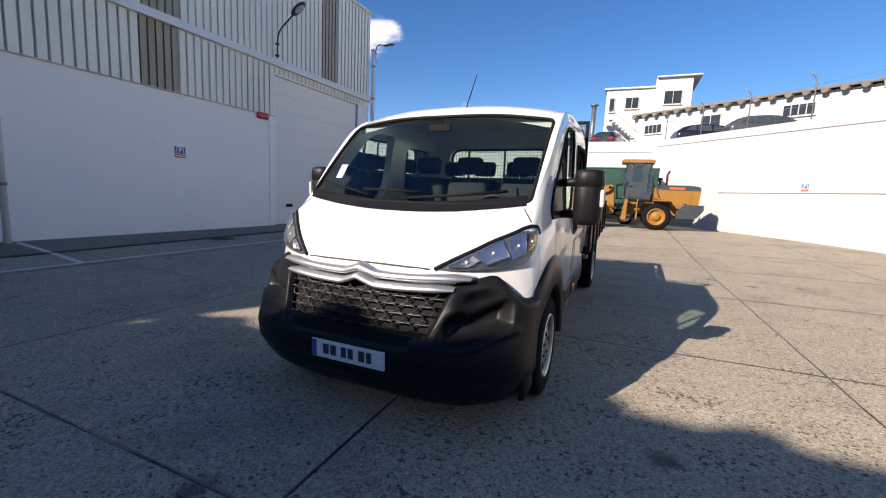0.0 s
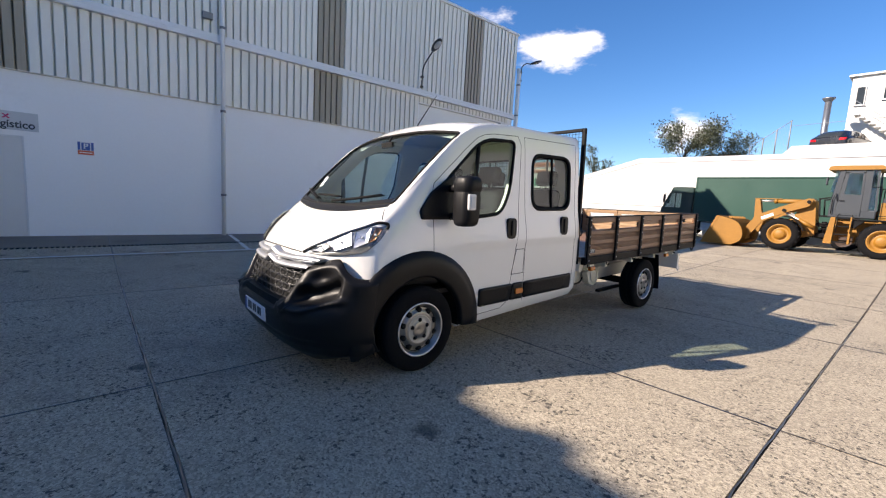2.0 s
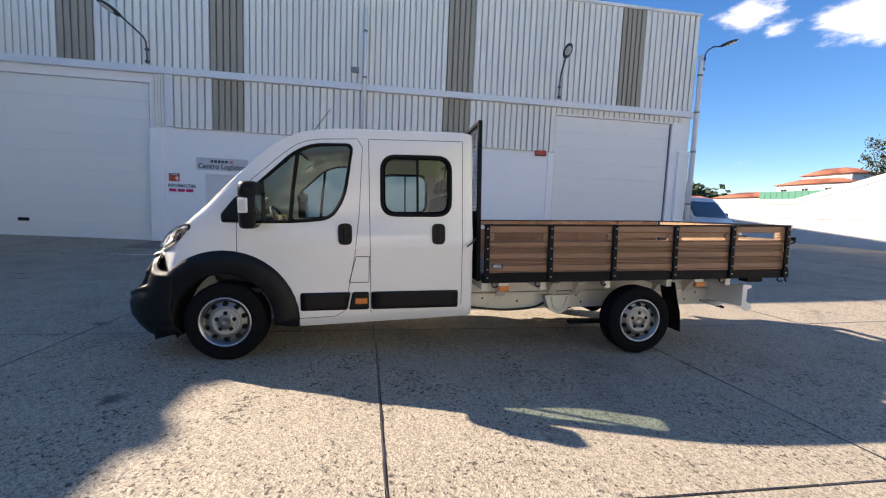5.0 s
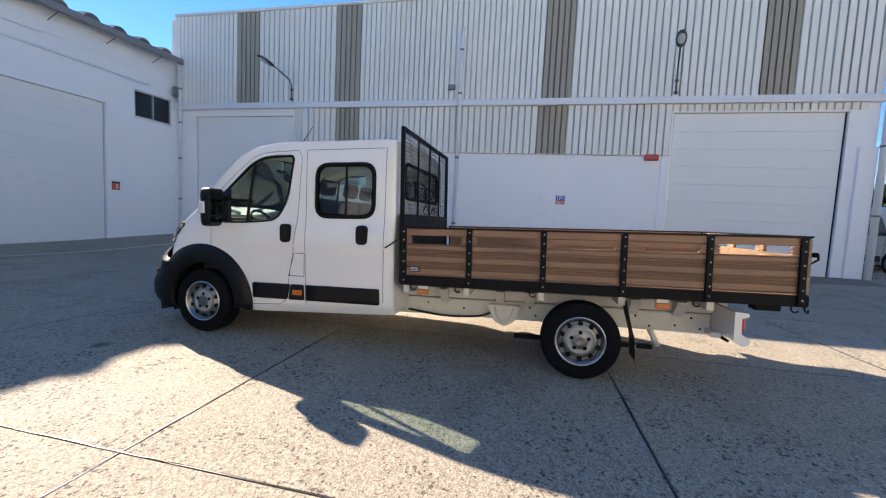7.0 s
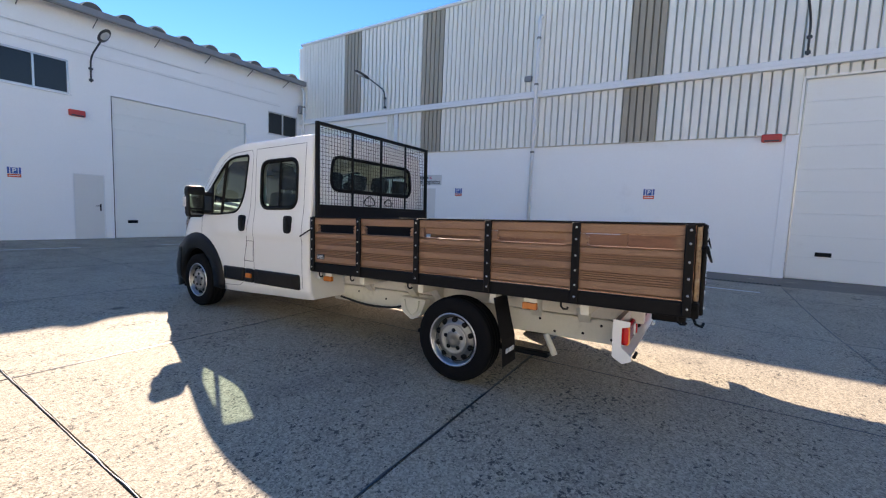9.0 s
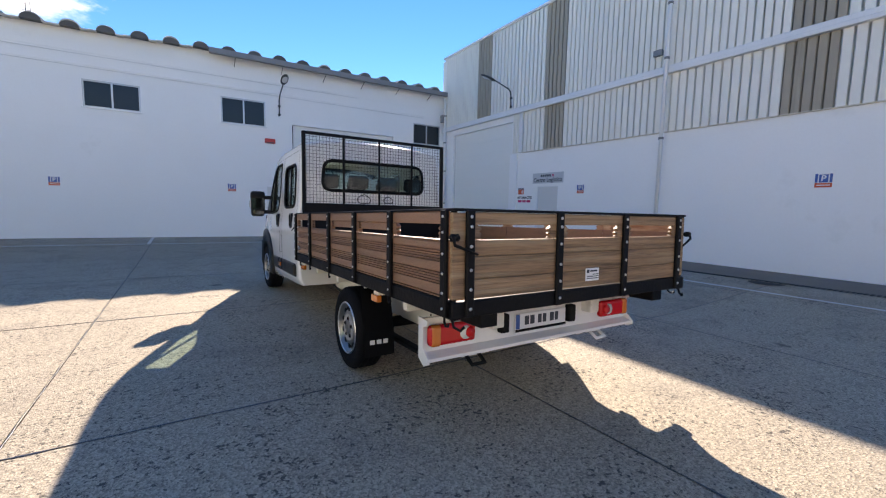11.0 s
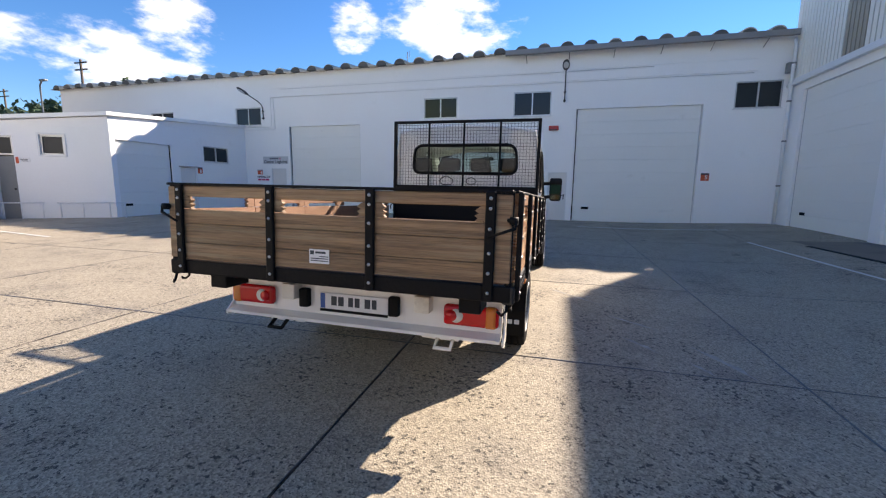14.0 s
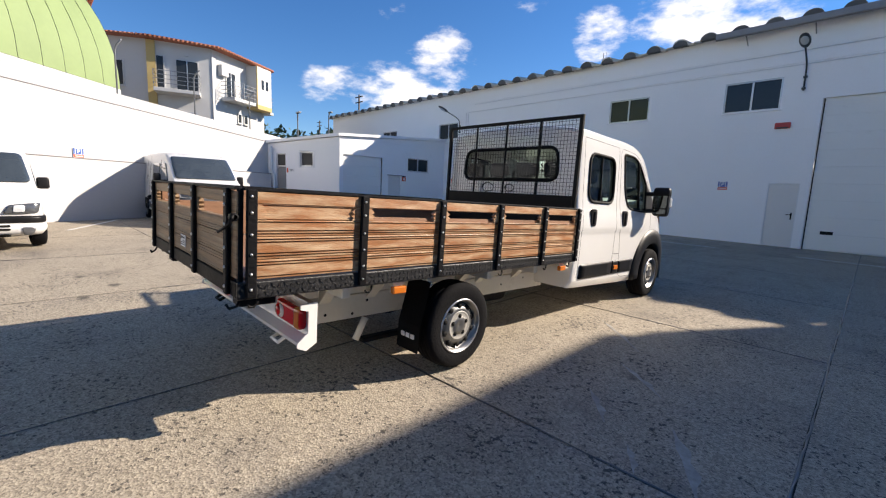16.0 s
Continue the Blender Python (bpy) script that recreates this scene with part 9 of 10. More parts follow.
gpart("wheel_arch", "rubber", lambda b: tube(b, [(-6.45 + 0.50 * math.cos(radians(a)), 0.11, 0.44 + 0.50 * math.sin(radians(a))) for a in range(0, 181, 15)], 0.03, 6), parent=gcab)
gpart("front_bumper", "paint_darkgreen", lambda b: rbox(b, -7.52, 0.1, 0.28, -7.2, 2.3, 0.62, 0.04), parent=gcab)
gpart("lorry_mirror", "plastic", lambda b: (tube(b, [(-7.2, 0.1, 2.2), (-7.25, -0.12, 2.2)], 0.012, 6), rbox(b, -7.28, -0.2, 1.7, -7.2, -0.04, 2.15, 0.02)), parent=gcab)
gpart("chassis", "black_metal", lambda b: rbox(b, -7.0, 0.75, 0.45, 1.2, 1.65, 0.80, 0.02))
gpart("side_guard", "alu", lambda b: (rbox(b, -5.4, 0.08, 0.42, -2.0, 0.12, 0.54, 0.01), rbox(b, -5.4, 0.08, 0.64, -2.0, 0.12, 0.76, 0.01)))
gpart("fuel_tank", "alu", lambda b: rbox(b, -5.5, 0.2, 0.36, -4.4, 0.7, 0.84, 0.08, 3))
for x in (-6.45, -0.1):
    for y, s in ((0.25, -1), (2.15, 1)):
        wheel_simple(lor, x, y - 0.04 if s < 0 else y, 0.42, 0.42, 0.26, s, "rust_pipe")

# ---- terrace fence ----
fence = group("terrace_fence", "grey steel fence posts with wire along the retaining wall", "fence", (0, 0, 0))
fp = bmesh.new()
tube(fp, [(0, 0, 0), (0, 0, 1.45), (-0.10, 0, 1.62), (-0.32, 0, 1.76)], 0.026, 8)
fpm = mesh_of(fp, "post", "grey_metal")
tops = []
for k in range(11):
    y = 1.9 + k * 2.62
    x, yy = r_at(y, -0.25)
    ob = new("post", fpm)
    ob.parent, ob.location, ob.rotation_euler = fence, (x, yy, r_top(y) - 0.02), (0, 0, radians(29))
    tops.append((x, yy, r_top(y)))
END = [(-3.2, 6.5), (-3.75, 6.08), (-4.3, 5.68), (-4.85, 5.3)]      # the falling end of the fence on the lower wall
for x, z in END:
    bm = bmesh.new()
    tube(bm, [(x, NY + 0.2, 4.72), (x, NY + 0.2, z)], 0.03, 8)
    part("post", bm, "grey_metal", fence)
bm = bmesh.new()
tube(bm, [(x, NY + 0.2, z - 0.03) for x, z in END], 0.015, 6)
part("wire", bm, "grey_metal", fence)
bm = bmesh.new()
tube(bm, [(-3.2, NY + 0.2, 6.2), (2.5, NY + 0.2, 6.35)], 0.010, 5)
part("wire", bm, "grey_metal", fence)
for h in (0.6, 1.3):
    bm = bmesh.new()
    tube(bm, [(x, y, z + h) for x, y, z in tops[5:]], 0.006, 5)
    part("wire", bm, "grey_metal", fence)
bm = bmesh.new()
for k in range(26):
    x = -3.2 - 1.65 * k / 25
    tube(bm, [(x, NY + 0.2, 4.78), (x, NY + 0.2, 6.47 + 0.73 * (x + 3.2))], 0.003, 4, caps=False)
tagged(part("wire_mesh", bm, "grey_metal", fence), kind="stuff")
parking_sign("r", 0, 0, 0)
p = bpy.data.objects["parking_sign.004"] if "parking_sign.004" in bpy.data.objects else None
sx, sy = r_at(19.8, 0.06)
if p:
    p.matrix_world = pose(sx, sy, 2.28, 0, 0, -60.9)
sx, sy = r_at(8.45, 0.06)
parking_sign("r", sx, sy, 2.16, -60.9)

# ---- arched green roof behind the wall ----
hall = group("arched_hall", "sports hall with a pale green arched sheet roof", "hall", (0, 0, 0))
HA, HB, HN = Vector((7.7, 19.8, 0)), Vector((21.5, 6.2, 0)), Vector((0.703, 0.711, 0))
prof = [(8.0 - 8.0 * math.cos(math.pi * k / 28), 7.2 * math.sin(math.pi * k / 28)) for k in range(29)]
n_sheet = 20
for k in range(n_sheet):
    a, b = HA.lerp(HB, k / n_sheet), HA.lerp(HB, (k + 1) / n_sheet)
    bm = bmesh.new()
    rows = []
    for w, h in prof:
        rows.append([bm.verts.new((p + HN * w) + Vector((0, 0, 5.75 + h + dz))) for p, dz in ((a, 0.03), (a.lerp(b, 0.06), 0.0), (b.lerp(a, 0.02), 0.0))])
    for p, q in zip(rows, rows[1:]):
        for i in range(2):
            f = bm.faces.new((p[i], p[i + 1], q[i + 1], q[i]))
            f.smooth = True
    part("roof_sheet", bm, "dome_green", hall)
bm = bmesh.new()
for pnt, d in ((HA, 1), (HB, -1)):
    ring = [bm.verts.new(pnt + HN * w + Vector((0, 0, 5.75 + h))) for w, h in prof]
    bm.faces.new(ring if d > 0 else ring[::-1])
part("gable", bm, "house_white", hall)
bm = bmesh.new()
q = [HA, HB, HB + HN * 16, HA + HN * 16]
lo, hi = [bm.verts.new((v.x, v.y, 3.0)) for v in q], [bm.verts.new((v.x, v.y, 5.74)) for v in q]
for i in range(4):
    bm.faces.new((lo[i], lo[(i + 1) % 4], hi[(i + 1) % 4], hi[i]))
bm.faces.new(hi)
bmesh.ops.recalc_face_normals(bm, faces=list(bm.faces))
part("base_wall", bm, "house_white", hall)


# ---- houses ----
def facade(root, p0, p1):
    """A helper that places parts on the wall from p0 to p1: u along it, d out of it."""
    p0, p1 = Vector((*p0, 0)), Vector((*p1, 0))
    ax = (p1 - p0).normalized()
    out = Vector((ax.y, -ax.x, 0))
    m = Matrix(((ax.x, out.x, 0, p0.x), (ax.y, out.y, 0, p0.y), (0, 0, 1, 0), (0, 0, 0, 1)))

    def put(name, mat, u0, u1, d0, d1, z0, z1, parent=None, r=0.0):
        bm = bmesh.new()
        if r:
            rbox(bm, u0, d0, z0, u1, d1, z1, r)
        else:
            box(bm, u0, d0, z0, u1, d1, z1)
        bm.transform(m)
        bmesh.ops.recalc_face_normals(bm, faces=list(bm.faces))
        return part(name, bm, mat, parent or root)

    def win(u0, u1, z0, z1, bars=1):
        w = put("window", "house_white", u0 - 0.06, u1 + 0.06, 0.005, 0.07, z0 - 0.06, z1 + 0.06)
        put("pane", "glass_dark", u0, u1, 0.07, 0.085, z0, z1, w)
        for k in range(bars):
            c = u0 + (u1 - u0) * (k + 1) / (bars + 1)
            put("window_bar", "alu", c - 0.025, c + 0.025, 0.085, 0.10, z0, z1, w)
        put("window_sill", "house_white", u0 - 0.1, u1 + 0.1, 0.005, 0.14, z0 - 0.12, z0 - 0.061, w)

    def balcony(u0, u1, z, depth=1.1):
        b = put("balcony", "house_white", u0, u1, 0.005, depth, z - 0.22, z, None, 0.02)
        for h in (0.25, 0.5, 0.75, 1.0):
            put("rail", "grey_metal", u0, u1, depth - 0.05, depth - 0.02, z + h, z + h + 0.03, b)
            for u in (u0, u1 - 0.03):
                put("rail", "grey_metal", u, u + 0.03, 0.02, depth - 0.05, z + h, z + h + 0.03, b)
        k = 0
        while u0 + k * 0.9 < u1:
            put("baluster", "grey_metal", u0 + k * 0.9, u0 + k * 0.9 + 0.03, depth - 0.06, depth - 0.01, z, z + 1.0, b)
            k += 1
    return put, win, balcony


def block(root, pts, z0, z1, mat="house_white", name="wall"):
    bm = bmesh.new()
    prism(bm, pts, "z", z0, z1)
    return part(name, bm, mat, root)


def tiled_roof(root, pts, z, rise, over=0.45, rolls=True):
    """A hipped roof over an outline, with courses of rounded tiles on its slopes."""
    c = Vector((sum(p[0] for p in pts) / len(pts), sum(p[1] for p in pts) / len(pts)))
    out = [c + (Vector(p) - c) * (1 + over / (Vector(p) - c).length) for p in pts]
    bm = bmesh.new()
    lo, hi = [bm.verts.new((p.x, p.y, z)) for p in out], [bm.verts.new((*(c + (p - c) * 0.35), z + rise)) for p in out]
    n = len(lo)
    for i in range(n):
        bm.faces.new((lo[i], lo[(i + 1) % n], hi[(i + 1) % n], hi[i]))
    bm.faces.new(hi), bm.faces.new(lo[::-1])
    bmesh.ops.recalc_face_normals(bm, faces=list(bm.faces))
    rf = part("roof", bm, "tile_red", root, "red tiled hipped roof")
    if rolls:
        bm = bmesh.new()
        for i in range(n):
            a, b = out[i], out[(i + 1) % n]
            L = (b - a).length
            for k in range(int(L / 0.24)):
                t = (k + 0.5) / int(L / 0.24)
                e = a.lerp(b, t)
                f = c + (e - c) * 0.36
                q = e.lerp(f, 0.995)
                tube(bm, [(e.x, e.y, z + 0.03), (q.x, q.y, z + rise * 0.995 + 0.03)], 0.085, 5, caps=True)
        tagged(part("tile_course", bm, "tile_red", rf), kind="stuff")
    return rf


apt = group("apartment_house", "white apartment house with ochre trim, balconies and red tiles", "apartment house", (0, 0, 0))
A0, A1, A2 = (26.4, 0.8), (27.5, 4.1), (28.85, -3.44)
block(apt, [A0, A1, (33.0, 12.5), (37, 12.5), (37, -2.5), A2], 2.5, 10.0)
tiled_roof(apt, [A0, A1, (33.0, 12.5), (37, 12.5), (37, -2.5), A2], 10.0, 0.75, 0.8)
block(apt, [(31, 6.5), (31, 11), (36, 11), (36, 6.5)], 9.9, 12.6)
tiled_roof(apt, [(31, 6.5), (31, 11), (36, 11), (36, 6.5)], 12.6, 1.4, 0.5)
put, win, balcony = facade(apt, A1, A0)
put("column", "house_yellow", 0.0, 0.45, 0.0, 0.16, 2.5, 9.95)
win(0.50, 0.85, 7.2, 9.1, 0)
win(1.55, 2.70, 7.2, 9.0, 1)
balcony(0.42, 2.85, 7.05)
put("shutter", "alu", 1.5, 2.6, 0.005, 0.05, 4.4, 5.9)
put("vent", "house_white", 2.0, 2.25, 0.02, 0.08, 9.3, 9.45, None, 0.01)
put, win, balcony = facade(apt, A0, A2)
put("corner_strip", "house_white", 0.0, 0.3, 0.0, 0.06, 2.5, 9.9)
put("air_conditioner", "house_white", 0.5, 1.1, 0.02, 0.35, 8.5, 9.2, None, 0.03)
win(1.2, 1.95, 7.2, 8.9, 1)
balcony(0.75, 2.75, 7.15)
win(2.2, 2.45, 5.75, 6.3, 0)
win(2.8, 3.05, 5.75, 6.3, 0)
put("bay", "house_white", 3.1, 4.6, 0.0, 0.95, 7.15, 9.8)
put("bay_trim", "house_yellow", 3.1, 4.6, 0.0, 0.97, 6.85, 7.15)
put("bay_corner", "house_yellow", 3.07, 3.13, 0.90, 0.97, 7.15, 9.8)
for u in (3.55, 4.0):
    put("pane", "glass_dark", u, u + 0.24, 0.95, 0.965, 8.3, 8.95)
balcony(4.62, 5.0, 6.9, 0.8)
put, win, balcony = facade(apt, (33.0, 12.5), A1)
win(7.4, 8.7, 7.2, 8.6, 1)
win(3.5, 4.8, 7.2, 8.6, 1)
put, win, balcony = facade(apt, (31, 11), (31, 6.5))
for k in range(3):
    win(0.4 + 1.4 * k, 1.4 + 1.4 * k, 11.3, 12.1, 1)

nh = group("terrace_house", "white two-storey house with dark windows and outside stairs", "house", (0, 0, 0))
block(nh, [(-2.9, 44), (1.3, 44), (1.3, 50), (-2.9, 50)], 4.5, 12.0)
block(nh, [(1.3, 43.4), (4.2, 43.4), (4.6, 49), (1.3, 49)], 4.5, 12.7)
bm = bmesh.new()
rbox(bm, -3.1, 43.8, 12.0, 1.29, 50.2, 12.15, 0.02)
part("roof", bm, "house_white", nh)
bm = bmesh.new()
rbox(bm, 1.3, 43.1, 12.7, 4.85, 49.2, 12.82, 0.02)
part("roof", bm, "house_white", nh)
put, win, balcony = facade(nh, (-2.9, 44), (1.3, 44))
win(0.35, 0.75, 10.0, 11.2, 0)
win(1.75, 2.85, 10.25, 11.2, 1)
put, win, balcony = facade(nh, (1.3, 43.4), (4.2, 43.4))
win(0.75, 2.1, 10.4, 11.5, 1)
for k in range(10):
    bm = bmesh.new()
    rbox(bm, -2.4 + 0.28 * k, 42.6, 9.0 - 0.24 * k, -2.1 + 0.28 * k, 43.7, 9.1 - 0.24 * k, 0.01)
    part("stair_step", bm, "house_white", nh)
bm = bmesh.new()
tube(bm, [(-2.4, 42.6, 10.0), (0.4, 42.6, 7.6)], 0.02, 6)
part("stair_rail", bm, "grey_metal", nh)
low = group("long_low_building", "long white low building with a wavy tiled roof edge", "building", (0, 0, 0))
L0, L1 = (-0.4, 43.0), (19.0, 29.8)
ax = (Vector(L1) - Vector(L0)).normalized()
bk_ = Vector((-ax.y, ax.x)) * 6
block(low, [L0, L1, (L1[0] + bk_.x, L1[1] + bk_.y), (L0[0] + bk_.x, L0[1] + bk_.y)], 4.0, 9.15)
bm = bmesh.new()
L = (Vector(L1) - Vector(L0)).length
for k in range(int(L / 0.95)):
    e = Vector(L0) + ax * (0.95 * (k + 0.5))
    o = e - bk_.normalized() * 0.5
    q = e + bk_
    tube(bm, [(o.x, o.y, 9.14), (q.x, q.y, 10.6)], 0.20, 8)
tagged(part("roof_roll", bm, "roof_brown", low), kind="stuff")
bm = bmesh.new()
o0, o1 = Vector(L0) - bk_.normalized() * 0.4, Vector(L1) - bk_.normalized() * 0.4
q0, q1 = Vector(L0) + bk_, Vector(L1) + bk_
bm.faces.new([bm.verts.new(v) for v in ((o0.x, o0.y, 9.2), (o1.x, o1.y, 9.2), (q1.x, q1.y, 10.7), (q0.x, q0.y, 10.7))])
part("roof", bm, "fibre_dark", low)
put, win, balcony = facade(low, L0, L1)
win(1.4, 2.9, 7.6, 8.3, 3)
win(6.2, 7.6, 6.9, 8.5, 1)
win(11.6, 13.3, 7.8, 8.5, 3)
win(16.8, 18.7, 7.6, 8.5, 4)
bm = bmesh.new()
tube(bm, [(-3.7, 41.5, 5.0), (-3.7, 41.5, 10.0)], 0.20, 14)
lathe(bm, [(9.9, 0.21), (10.08, 0.36), (10.16, 0.38), (10.2, 0.05)], "z", (-3.7, 41.5, 0), 18)
tagged(part("flue_pipe", bm, "flue_steel", smooth=True), "grey steel flue pipe with a cap", "flue")


# ---- trees and distance ----
def tree(name, x, y, z, height, spread, seed, leaf="leaf", count=900, size=0.16, label="thin leafy tree with an airy crown"):
    rnd = random.Random(seed)
    t = group(name, label, "tree", (x, y, z))
    bm = bmesh.new()
    tube(bm, [(0, 0, -0.5), (0.05, 0.02, height * 0.25), (0.0, 0.1, height * 0.5)], [0.05 * height ** 0.8, 0.04 * height ** 0.8, 0.02 * height ** 0.8], 8)
    ends = []
    for k in range(16):
        a = rnd.uniform(0, 2 * math.pi)
        h0 = height * rnd.uniform(0.15, 0.45)
        tip = Vector((math.cos(a) * spread * rnd.uniform(0.35, 1.0), math.sin(a) * spread * rnd.uniform(0.35, 1.0), height * rnd.uniform(0.38, 1.0)))
        tube(bm, [(0, 0.05, h0), (tip.x * 0.45, tip.y * 0.45, h0 + (tip.z - h0) * 0.6), tip], [0.035, 0.025, 0.008], 5)
        ends.append((tip, h0))
    part("trunk", bm, "bark", t)
    verts, faces = [], []
    for k in range(count):
        tip, h0 = rnd.choice(ends)
        f = rnd.uniform(0.55, 1.08)
        c = Vector((tip.x * f, tip.y * f, h0 + (tip.z - h0) * min(1.05, f + 0.1))) + Vector((rnd.gauss(0, 0.16), rnd.gauss(0, 0.16), rnd.gauss(0, 0.14))) * spread * 0.8
        d = Vector((rnd.gauss(0, 1), rnd.gauss(0, 1), rnd.gauss(0, 1))).normalized()
        e = d.orthogonal().normalized()
        s = size * rnd.uniform(0.5, 1.3)
        i = len(verts)
        verts += [c - d * s, c + e * s * 0.45, c + d * s, c - e * s * 0.45]
        faces.append((i, i + 1, i + 2, i + 3))
    data = bpy.data.meshes.new("crown")
    data.from_pydata(verts, [], faces)
    data.materials.append(M[leaf])
    ob = new("crown", data)
    ob.parent = t
    tagged(ob, kind="stuff")
    return t


tree("tree", -11.0, 36.5, 4.45, 4.1, 2.5, 3, count=7500, size=0.075)
tree("tree", -9.0, 39.0, 4.7, 3.2, 1.9, 9, count=4500, size=0.075)
tree("tree", -15.3, 31.5, 0.35, 5.6, 1.15, 5, count=2600, size=0.075)
for k, (x, y, h, s) in enumerate(((49.5, -18.9, 8.2, 3.6), (50.3, -21.5, 9.0, 3.4), (53.4, -14.5, 8.6, 3.4), (57.2, -27.0, 12.6, 2.6), (54.2, -25.4, 10.4, 2.6), (56.8, -35, 15.8, 3.2), (57.6, -38.8, 16.4, 3.2), (55.1, -44.7, 18.2, 2.4), (41, -6.5, 7.0, 2.2))):
    tree("pine_tree", x, y, 0.3, 0.86 * h + 0.6, s, 20 + k, "leaf_dark", 2600, 0.34, "dark green pine in the distance")
# wooded hill far to the north-west
rnd = random.Random(12)
verts, faces = [], []
for k in range(5200):
    a = rnd.uniform(0, 1)
    u = rnd.uniform(-1, 1)
    base = Vector((-150 - 50 * u + rnd.uniform(-14, 14), 70 + 62 * u + rnd.uniform(-14, 14), 0))
    h = (13.0 + 3.0 * math.sin(3.1 * u) + 1.6 * math.sin(11 * u + 1)) * a ** 0.5
    c = base + Vector((0, 0, h + rnd.uniform(-0.8, 0.9)))
    d = Vector((rnd.gauss(0, 1), rnd.gauss(0, 1), rnd.gauss(0, 0.6))).normalized()
    e = d.orthogonal().normalized()
    s = rnd.uniform(0.8, 2.2)
    i = len(verts)
    verts += [c - d * s, c + e * s * 0.7, c + d * s, c - e * s * 0.7]
    faces.append((i, i + 1, i + 2, i + 3))
for k in range(3600):
    v, a = rnd.uniform(0, 1), rnd.uniform(0, 1)
    base = Vector((-170 + 47 * v + rnd.uniform(-6, 6), 98 + 27 * v + rnd.uniform(-6, 6), 0))
    h = (16.0 - 8.5 * ramp(0.6, 1.0, v) + 0.9 * math.sin(17 * v)) * a ** 0.5
    c = base + Vector((0, 0, h + rnd.uniform(-0.6, 0.6)))
    d = Vector((rnd.gauss(0, 1), rnd.gauss(0, 1), rnd.gauss(0, 0.6))).normalized()
    e = d.orthogonal().normalized()
    s = rnd.uniform(0.5, 1.4)
    i = len(verts)
    verts += [c - d * s, c + e * s * 0.7, c + d * s, c - e * s * 0.7]
    faces.append((i, i + 1, i + 2, i + 3))
data = bpy.data.meshes.new("far_woods")
data.from_pydata(verts, [], faces)
data.materials.append(M["leaf_dark"])
tagged(new("far_woods", data), "dark green pine woods on a far slope", "woods", kind="stuff")
for k, (x, y, w, d, h) in enumerate(((-81, 90, 15, 8, 5.2), (-66, 91, 14, 8, 7.6), (-65, 92, 9, 6, 9.4), (-96, 86, 10, 7, 4.6))):
    fh = group("far_house", "white house with a red tiled roof in the distance", "house", (0, 0, 0))
    pts = [(x - w / 2, y - d / 2), (x + w / 2, y - d / 2), (x + w / 2, y + d / 2), (x - w / 2, y + d / 2)]
    block(fh, pts, -0.5, h + 1.6)
    tiled_roof(fh, pts, h + 1.6, 1.3, 0.6, True)
    put, win, balcony = facade(fh, pts[0], pts[1])
    for q in range(3):
        win(1.0 + q * w / 3.2, 2.2 + q * w / 3.2, h - 0.6, h + 0.8, 1)
bm = bmesh.new()
for k in range(14):
    rbox(bm, -72 + 1.25 * k, 82.0, -0.3, -70.8 + 1.25 * k, 82.1, 7.6, 0.02)
tagged(part("sheet_fence", bm, "fence_green"), "dark green sheet fence in the distance", "fence", kind="stuff")
for x, y, z, h in ((46.8, -23.3, 2, 14.0), (75.5, -32.2, 2, 14.4)):
    up = group("utility_pole", "dark wooden utility pole with crossarms", "utility pole", (x, y, 0.3))
    bm = bmesh.new()
    tube(bm, [(0, 0, 0), (0, 0, h)], [0.16, 0.11], 8)
    part("pole", bm, "bark", up)
    for q in (0.3, 1.0):
        bm = bmesh.new()
        box(bm, -0.9, -0.06, h - q - 0.08, 0.9, 0.06, h - q + 0.04)
        part("crossarm", bm, "bark", up)
for x, y, h in ((32, -7.6, 7.2), (35.8, -12.7, 8.4)):
    sl = group("street_lamp", "grey street lamp post in the distance", "street lamp", (x, y, 0.3))
    bm = bmesh.new()
    tube(bm, [(0, 0, 0), (0, 0, h - 0.4), (-0.2, 0.1, h), (-1.1, 0.5, h + 0.2)], 0.06, 8)
    part("mast", bm, "grey_metal", sl)
    bm = bmesh.new()
    rbox(bm, -1.6, 0.4, h + 0.12, -1.0, 0.65, h + 0.26, 0.04)
    part("head", bm, "grey_metal", sl)


# ---- yard slabs ----
for i in range(len(SLAB_X) - 1):
    for j in range(len(SLAB_Y) - 1):
        if SLAB_X[i] < wall_r_x(SLAB_Y[j]):
            slab(SLAB_X[i], SLAB_X[i + 1], SLAB_Y[j], SLAB_Y[j + 1])
for k in range(4):
    slab(-13.85 - 3.1 * k, -10.77 - 3.1 * k, 16.5, 19.6), slab(-13.85 - 3.1 * k, -10.77 - 3.1 * k, 19.6, 22.7), slab(-13.85 - 3.1 * k, -10.77 - 3.1 * k, 22.7, 25.8), slab(-13.85 - 3.1 * k, -10.77 - 3.1 * k, 25.8, 28.9)

# pale streaks painted on the dark slabs in place of reflected light
LIGHT_STREAKS = [((-3.98, 6.50), (-4.27, 7.10), 0.035), ((-3.37, 6.4), (-3.65, 6.77), 0.025), ((-3.32, 5.72), (-3.78, 6.12), 0.025), ((-3.85, 6.89), (-3.98, 7.13), 0.02), ((-2.6, 4.6), (-3.31, 5.31), 0.02)]
# pale colour that imitates the light thrown on the concrete
M["scuff"] = surf("pale painted light streak", (0.42, 0.40, 0.36), 0.9, var=0.3, scale=4, fine=30, dirt=(0.2, 0.18, 0.15), dirt_amount=0.9, dirt_scale=9)
light_streaks = tagged(new("tyre_scuffs"), "pale streaks painted as reflected light on the shaded concrete", "scuff", kind="structure")
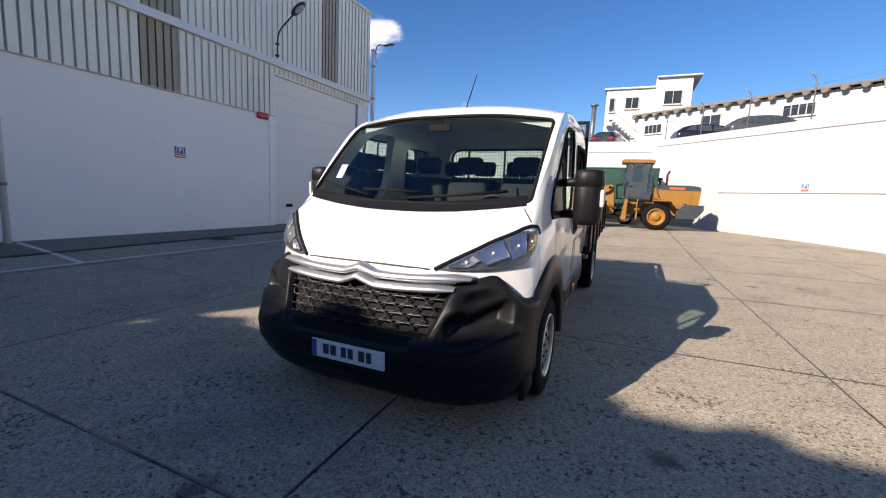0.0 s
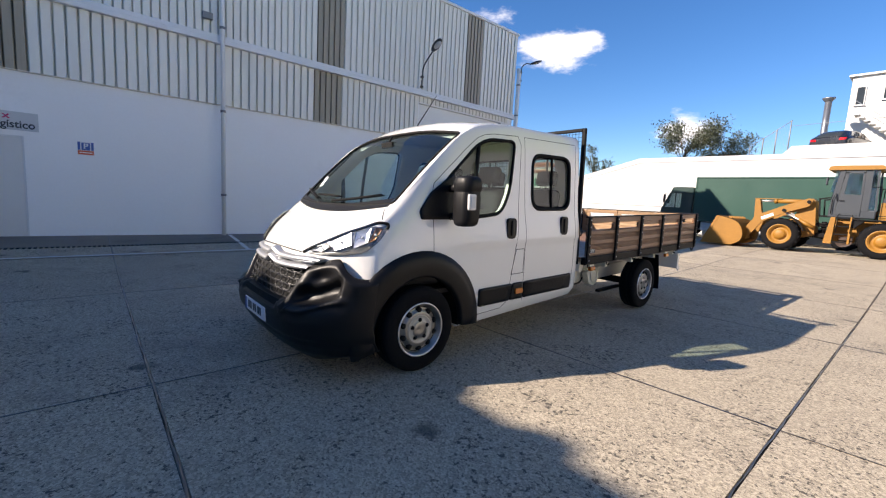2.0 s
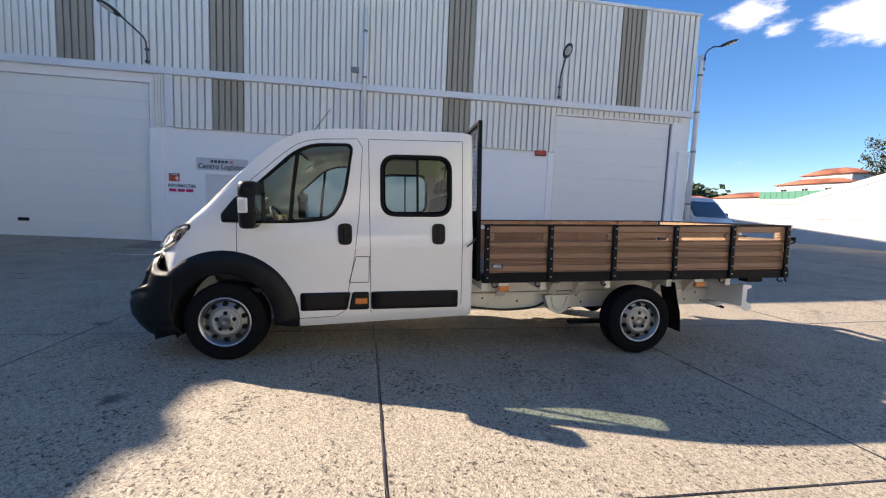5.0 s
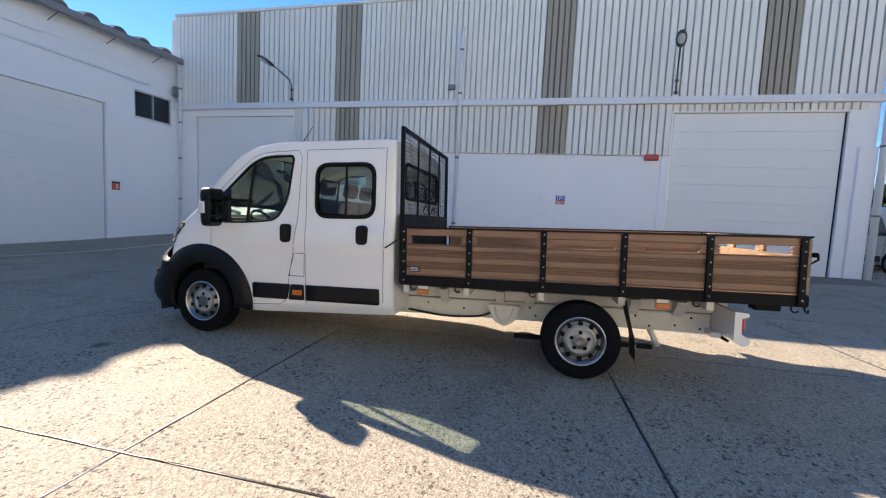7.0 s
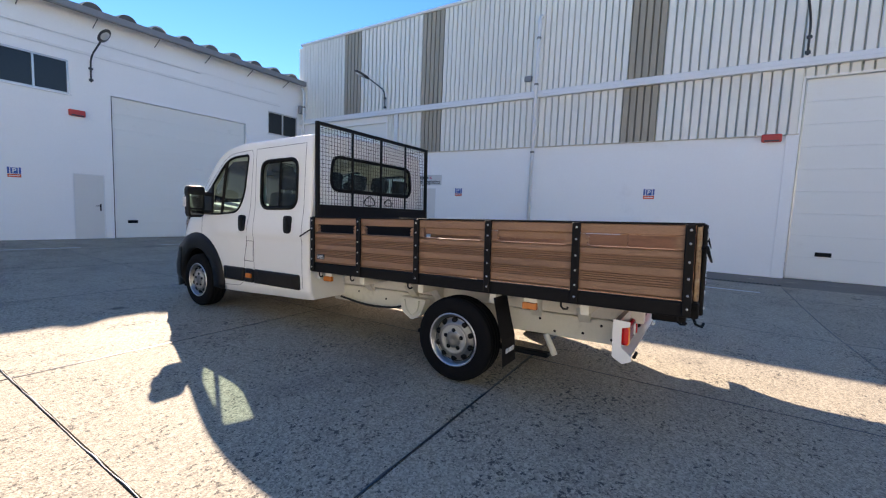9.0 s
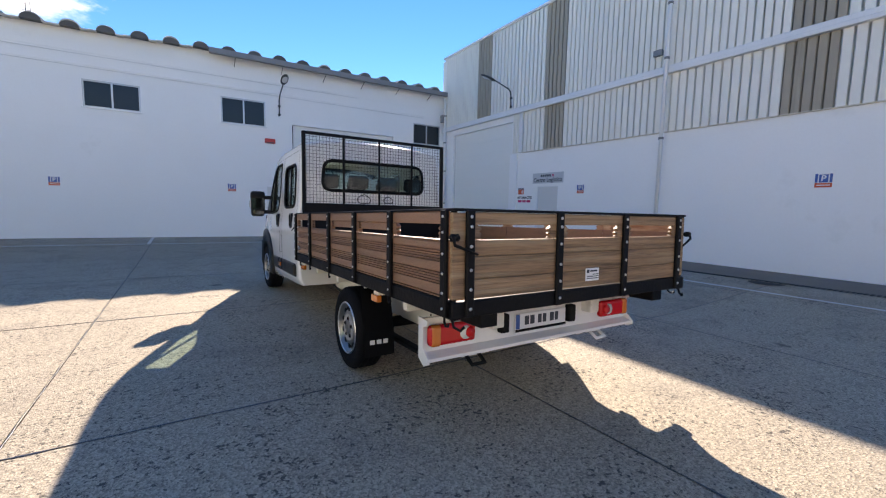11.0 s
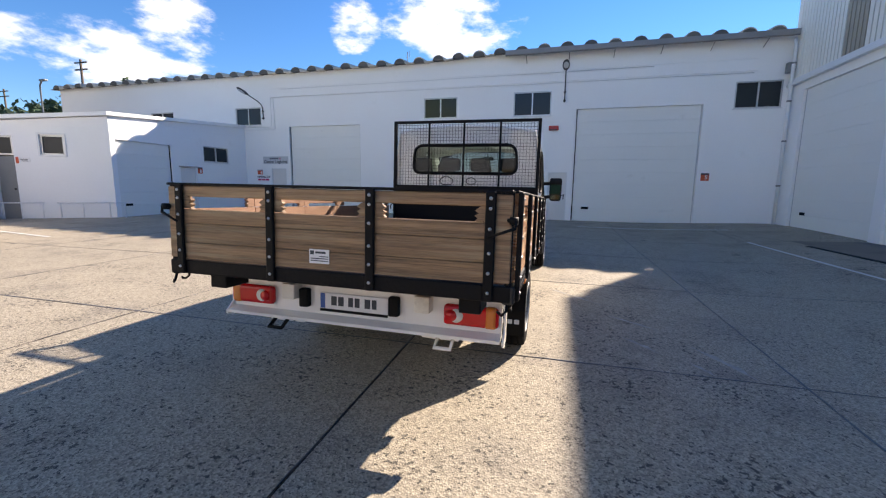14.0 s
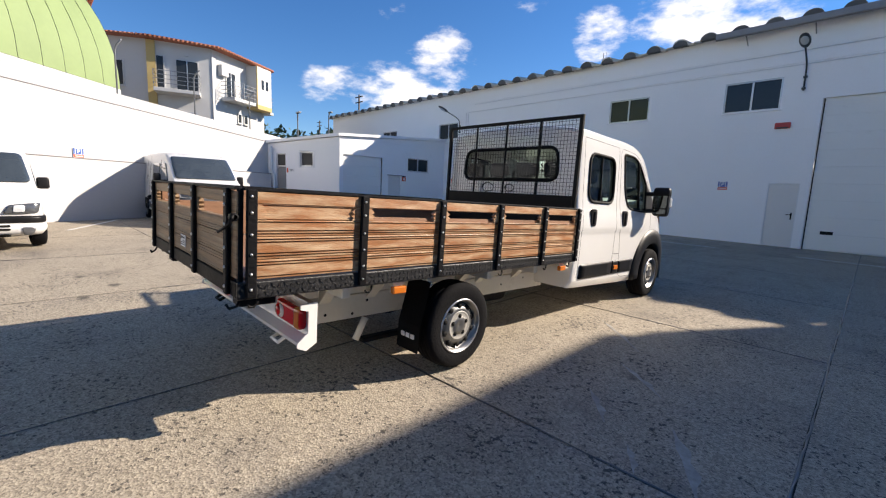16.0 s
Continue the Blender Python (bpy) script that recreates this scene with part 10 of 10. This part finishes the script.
for (x0, y0), (x1, y1), w in LIGHT_STREAKS:
    bm = bmesh.new()
    rows = []
    for k in range(13):
        t = k / 12
        c = Vector((x0 + (x1 - x0) * t, y0 + (y1 - y0) * t))
        n = Vector((y0 - y1, x1 - x0)).normalized() * w * (0.15 + math.sin(math.pi * t)) * (0.8 + 0.3 * math.sin(17 * t + x0))
        c += n * 0.8 * math.sin(2.2 * t)
        rows.append([bm.verts.new((p.x, p.y, ground_z(p.x, p.y) + 0.0035)) for p in (c - n, c + n)])
    for a, b in zip(rows, rows[1:]):
        bm.faces.new((a[0], b[0], b[1], a[1]))
    bmesh.ops.recalc_face_normals(bm, faces=list(bm.faces))
    # each strip is one painted streak of light
    part("scuff", bm, "scuff", light_streaks)

# sealed joints between the slabs
rnd = random.Random(8)


def joint(pts, w, material="sealant"):
    bm = bmesh.new()
    rows = []
    a, b = Vector(pts[0]), Vector(pts[1])
    d = (b - a).normalized()
    n = Vector((-d.y, d.x))
    k = max(2, int((b - a).length / 0.13))
    for i in range(k + 1):
        c = a.lerp(b, i / k) + n * rnd.uniform(-0.005, 0.005)
        h = w / 2 * rnd.uniform(0.35, 1.25)
        rows.append([bm.verts.new((*skew(q.x, q.y), ground_z(*skew(q.x, q.y)) + 0.002 + up)) for q, up in ((c - n * h, 0.0), (c - n * h * 0.7, 0.0016), (c, 0.0020), (c + n * h * 0.7, 0.0016), (c + n * h, 0.0))])
    for p, q in zip(rows, rows[1:]):
        for e in range(4):
            bm.faces.new((p[e], q[e], q[e + 1], p[e + 1])).smooth = True
    bmesh.ops.recalc_face_normals(bm, faces=list(bm.faces))
    part("joint_seal", bm, material, ground)


for x in SLAB_X[1:-1]:
    top = min(28.9, 8.7 + (12.2 - x) / 0.556)
    joint([(x, -7.95), (x, top)], 0.012 if abs(x - 1.65) < 0.1 else 0.019)
for y in SLAB_Y[1:-1]:
    if abs(y - 4.30) < 0.1:
        joint([(-10.5, y), (1.65, y)], 0.019)
        joint([(1.66, y), (min(17.2, wall_r_x(y)), y)], 0.013)
    else:
        joint([(-10.5, y), (min(17.2, wall_r_x(y)), y)], 0.019)
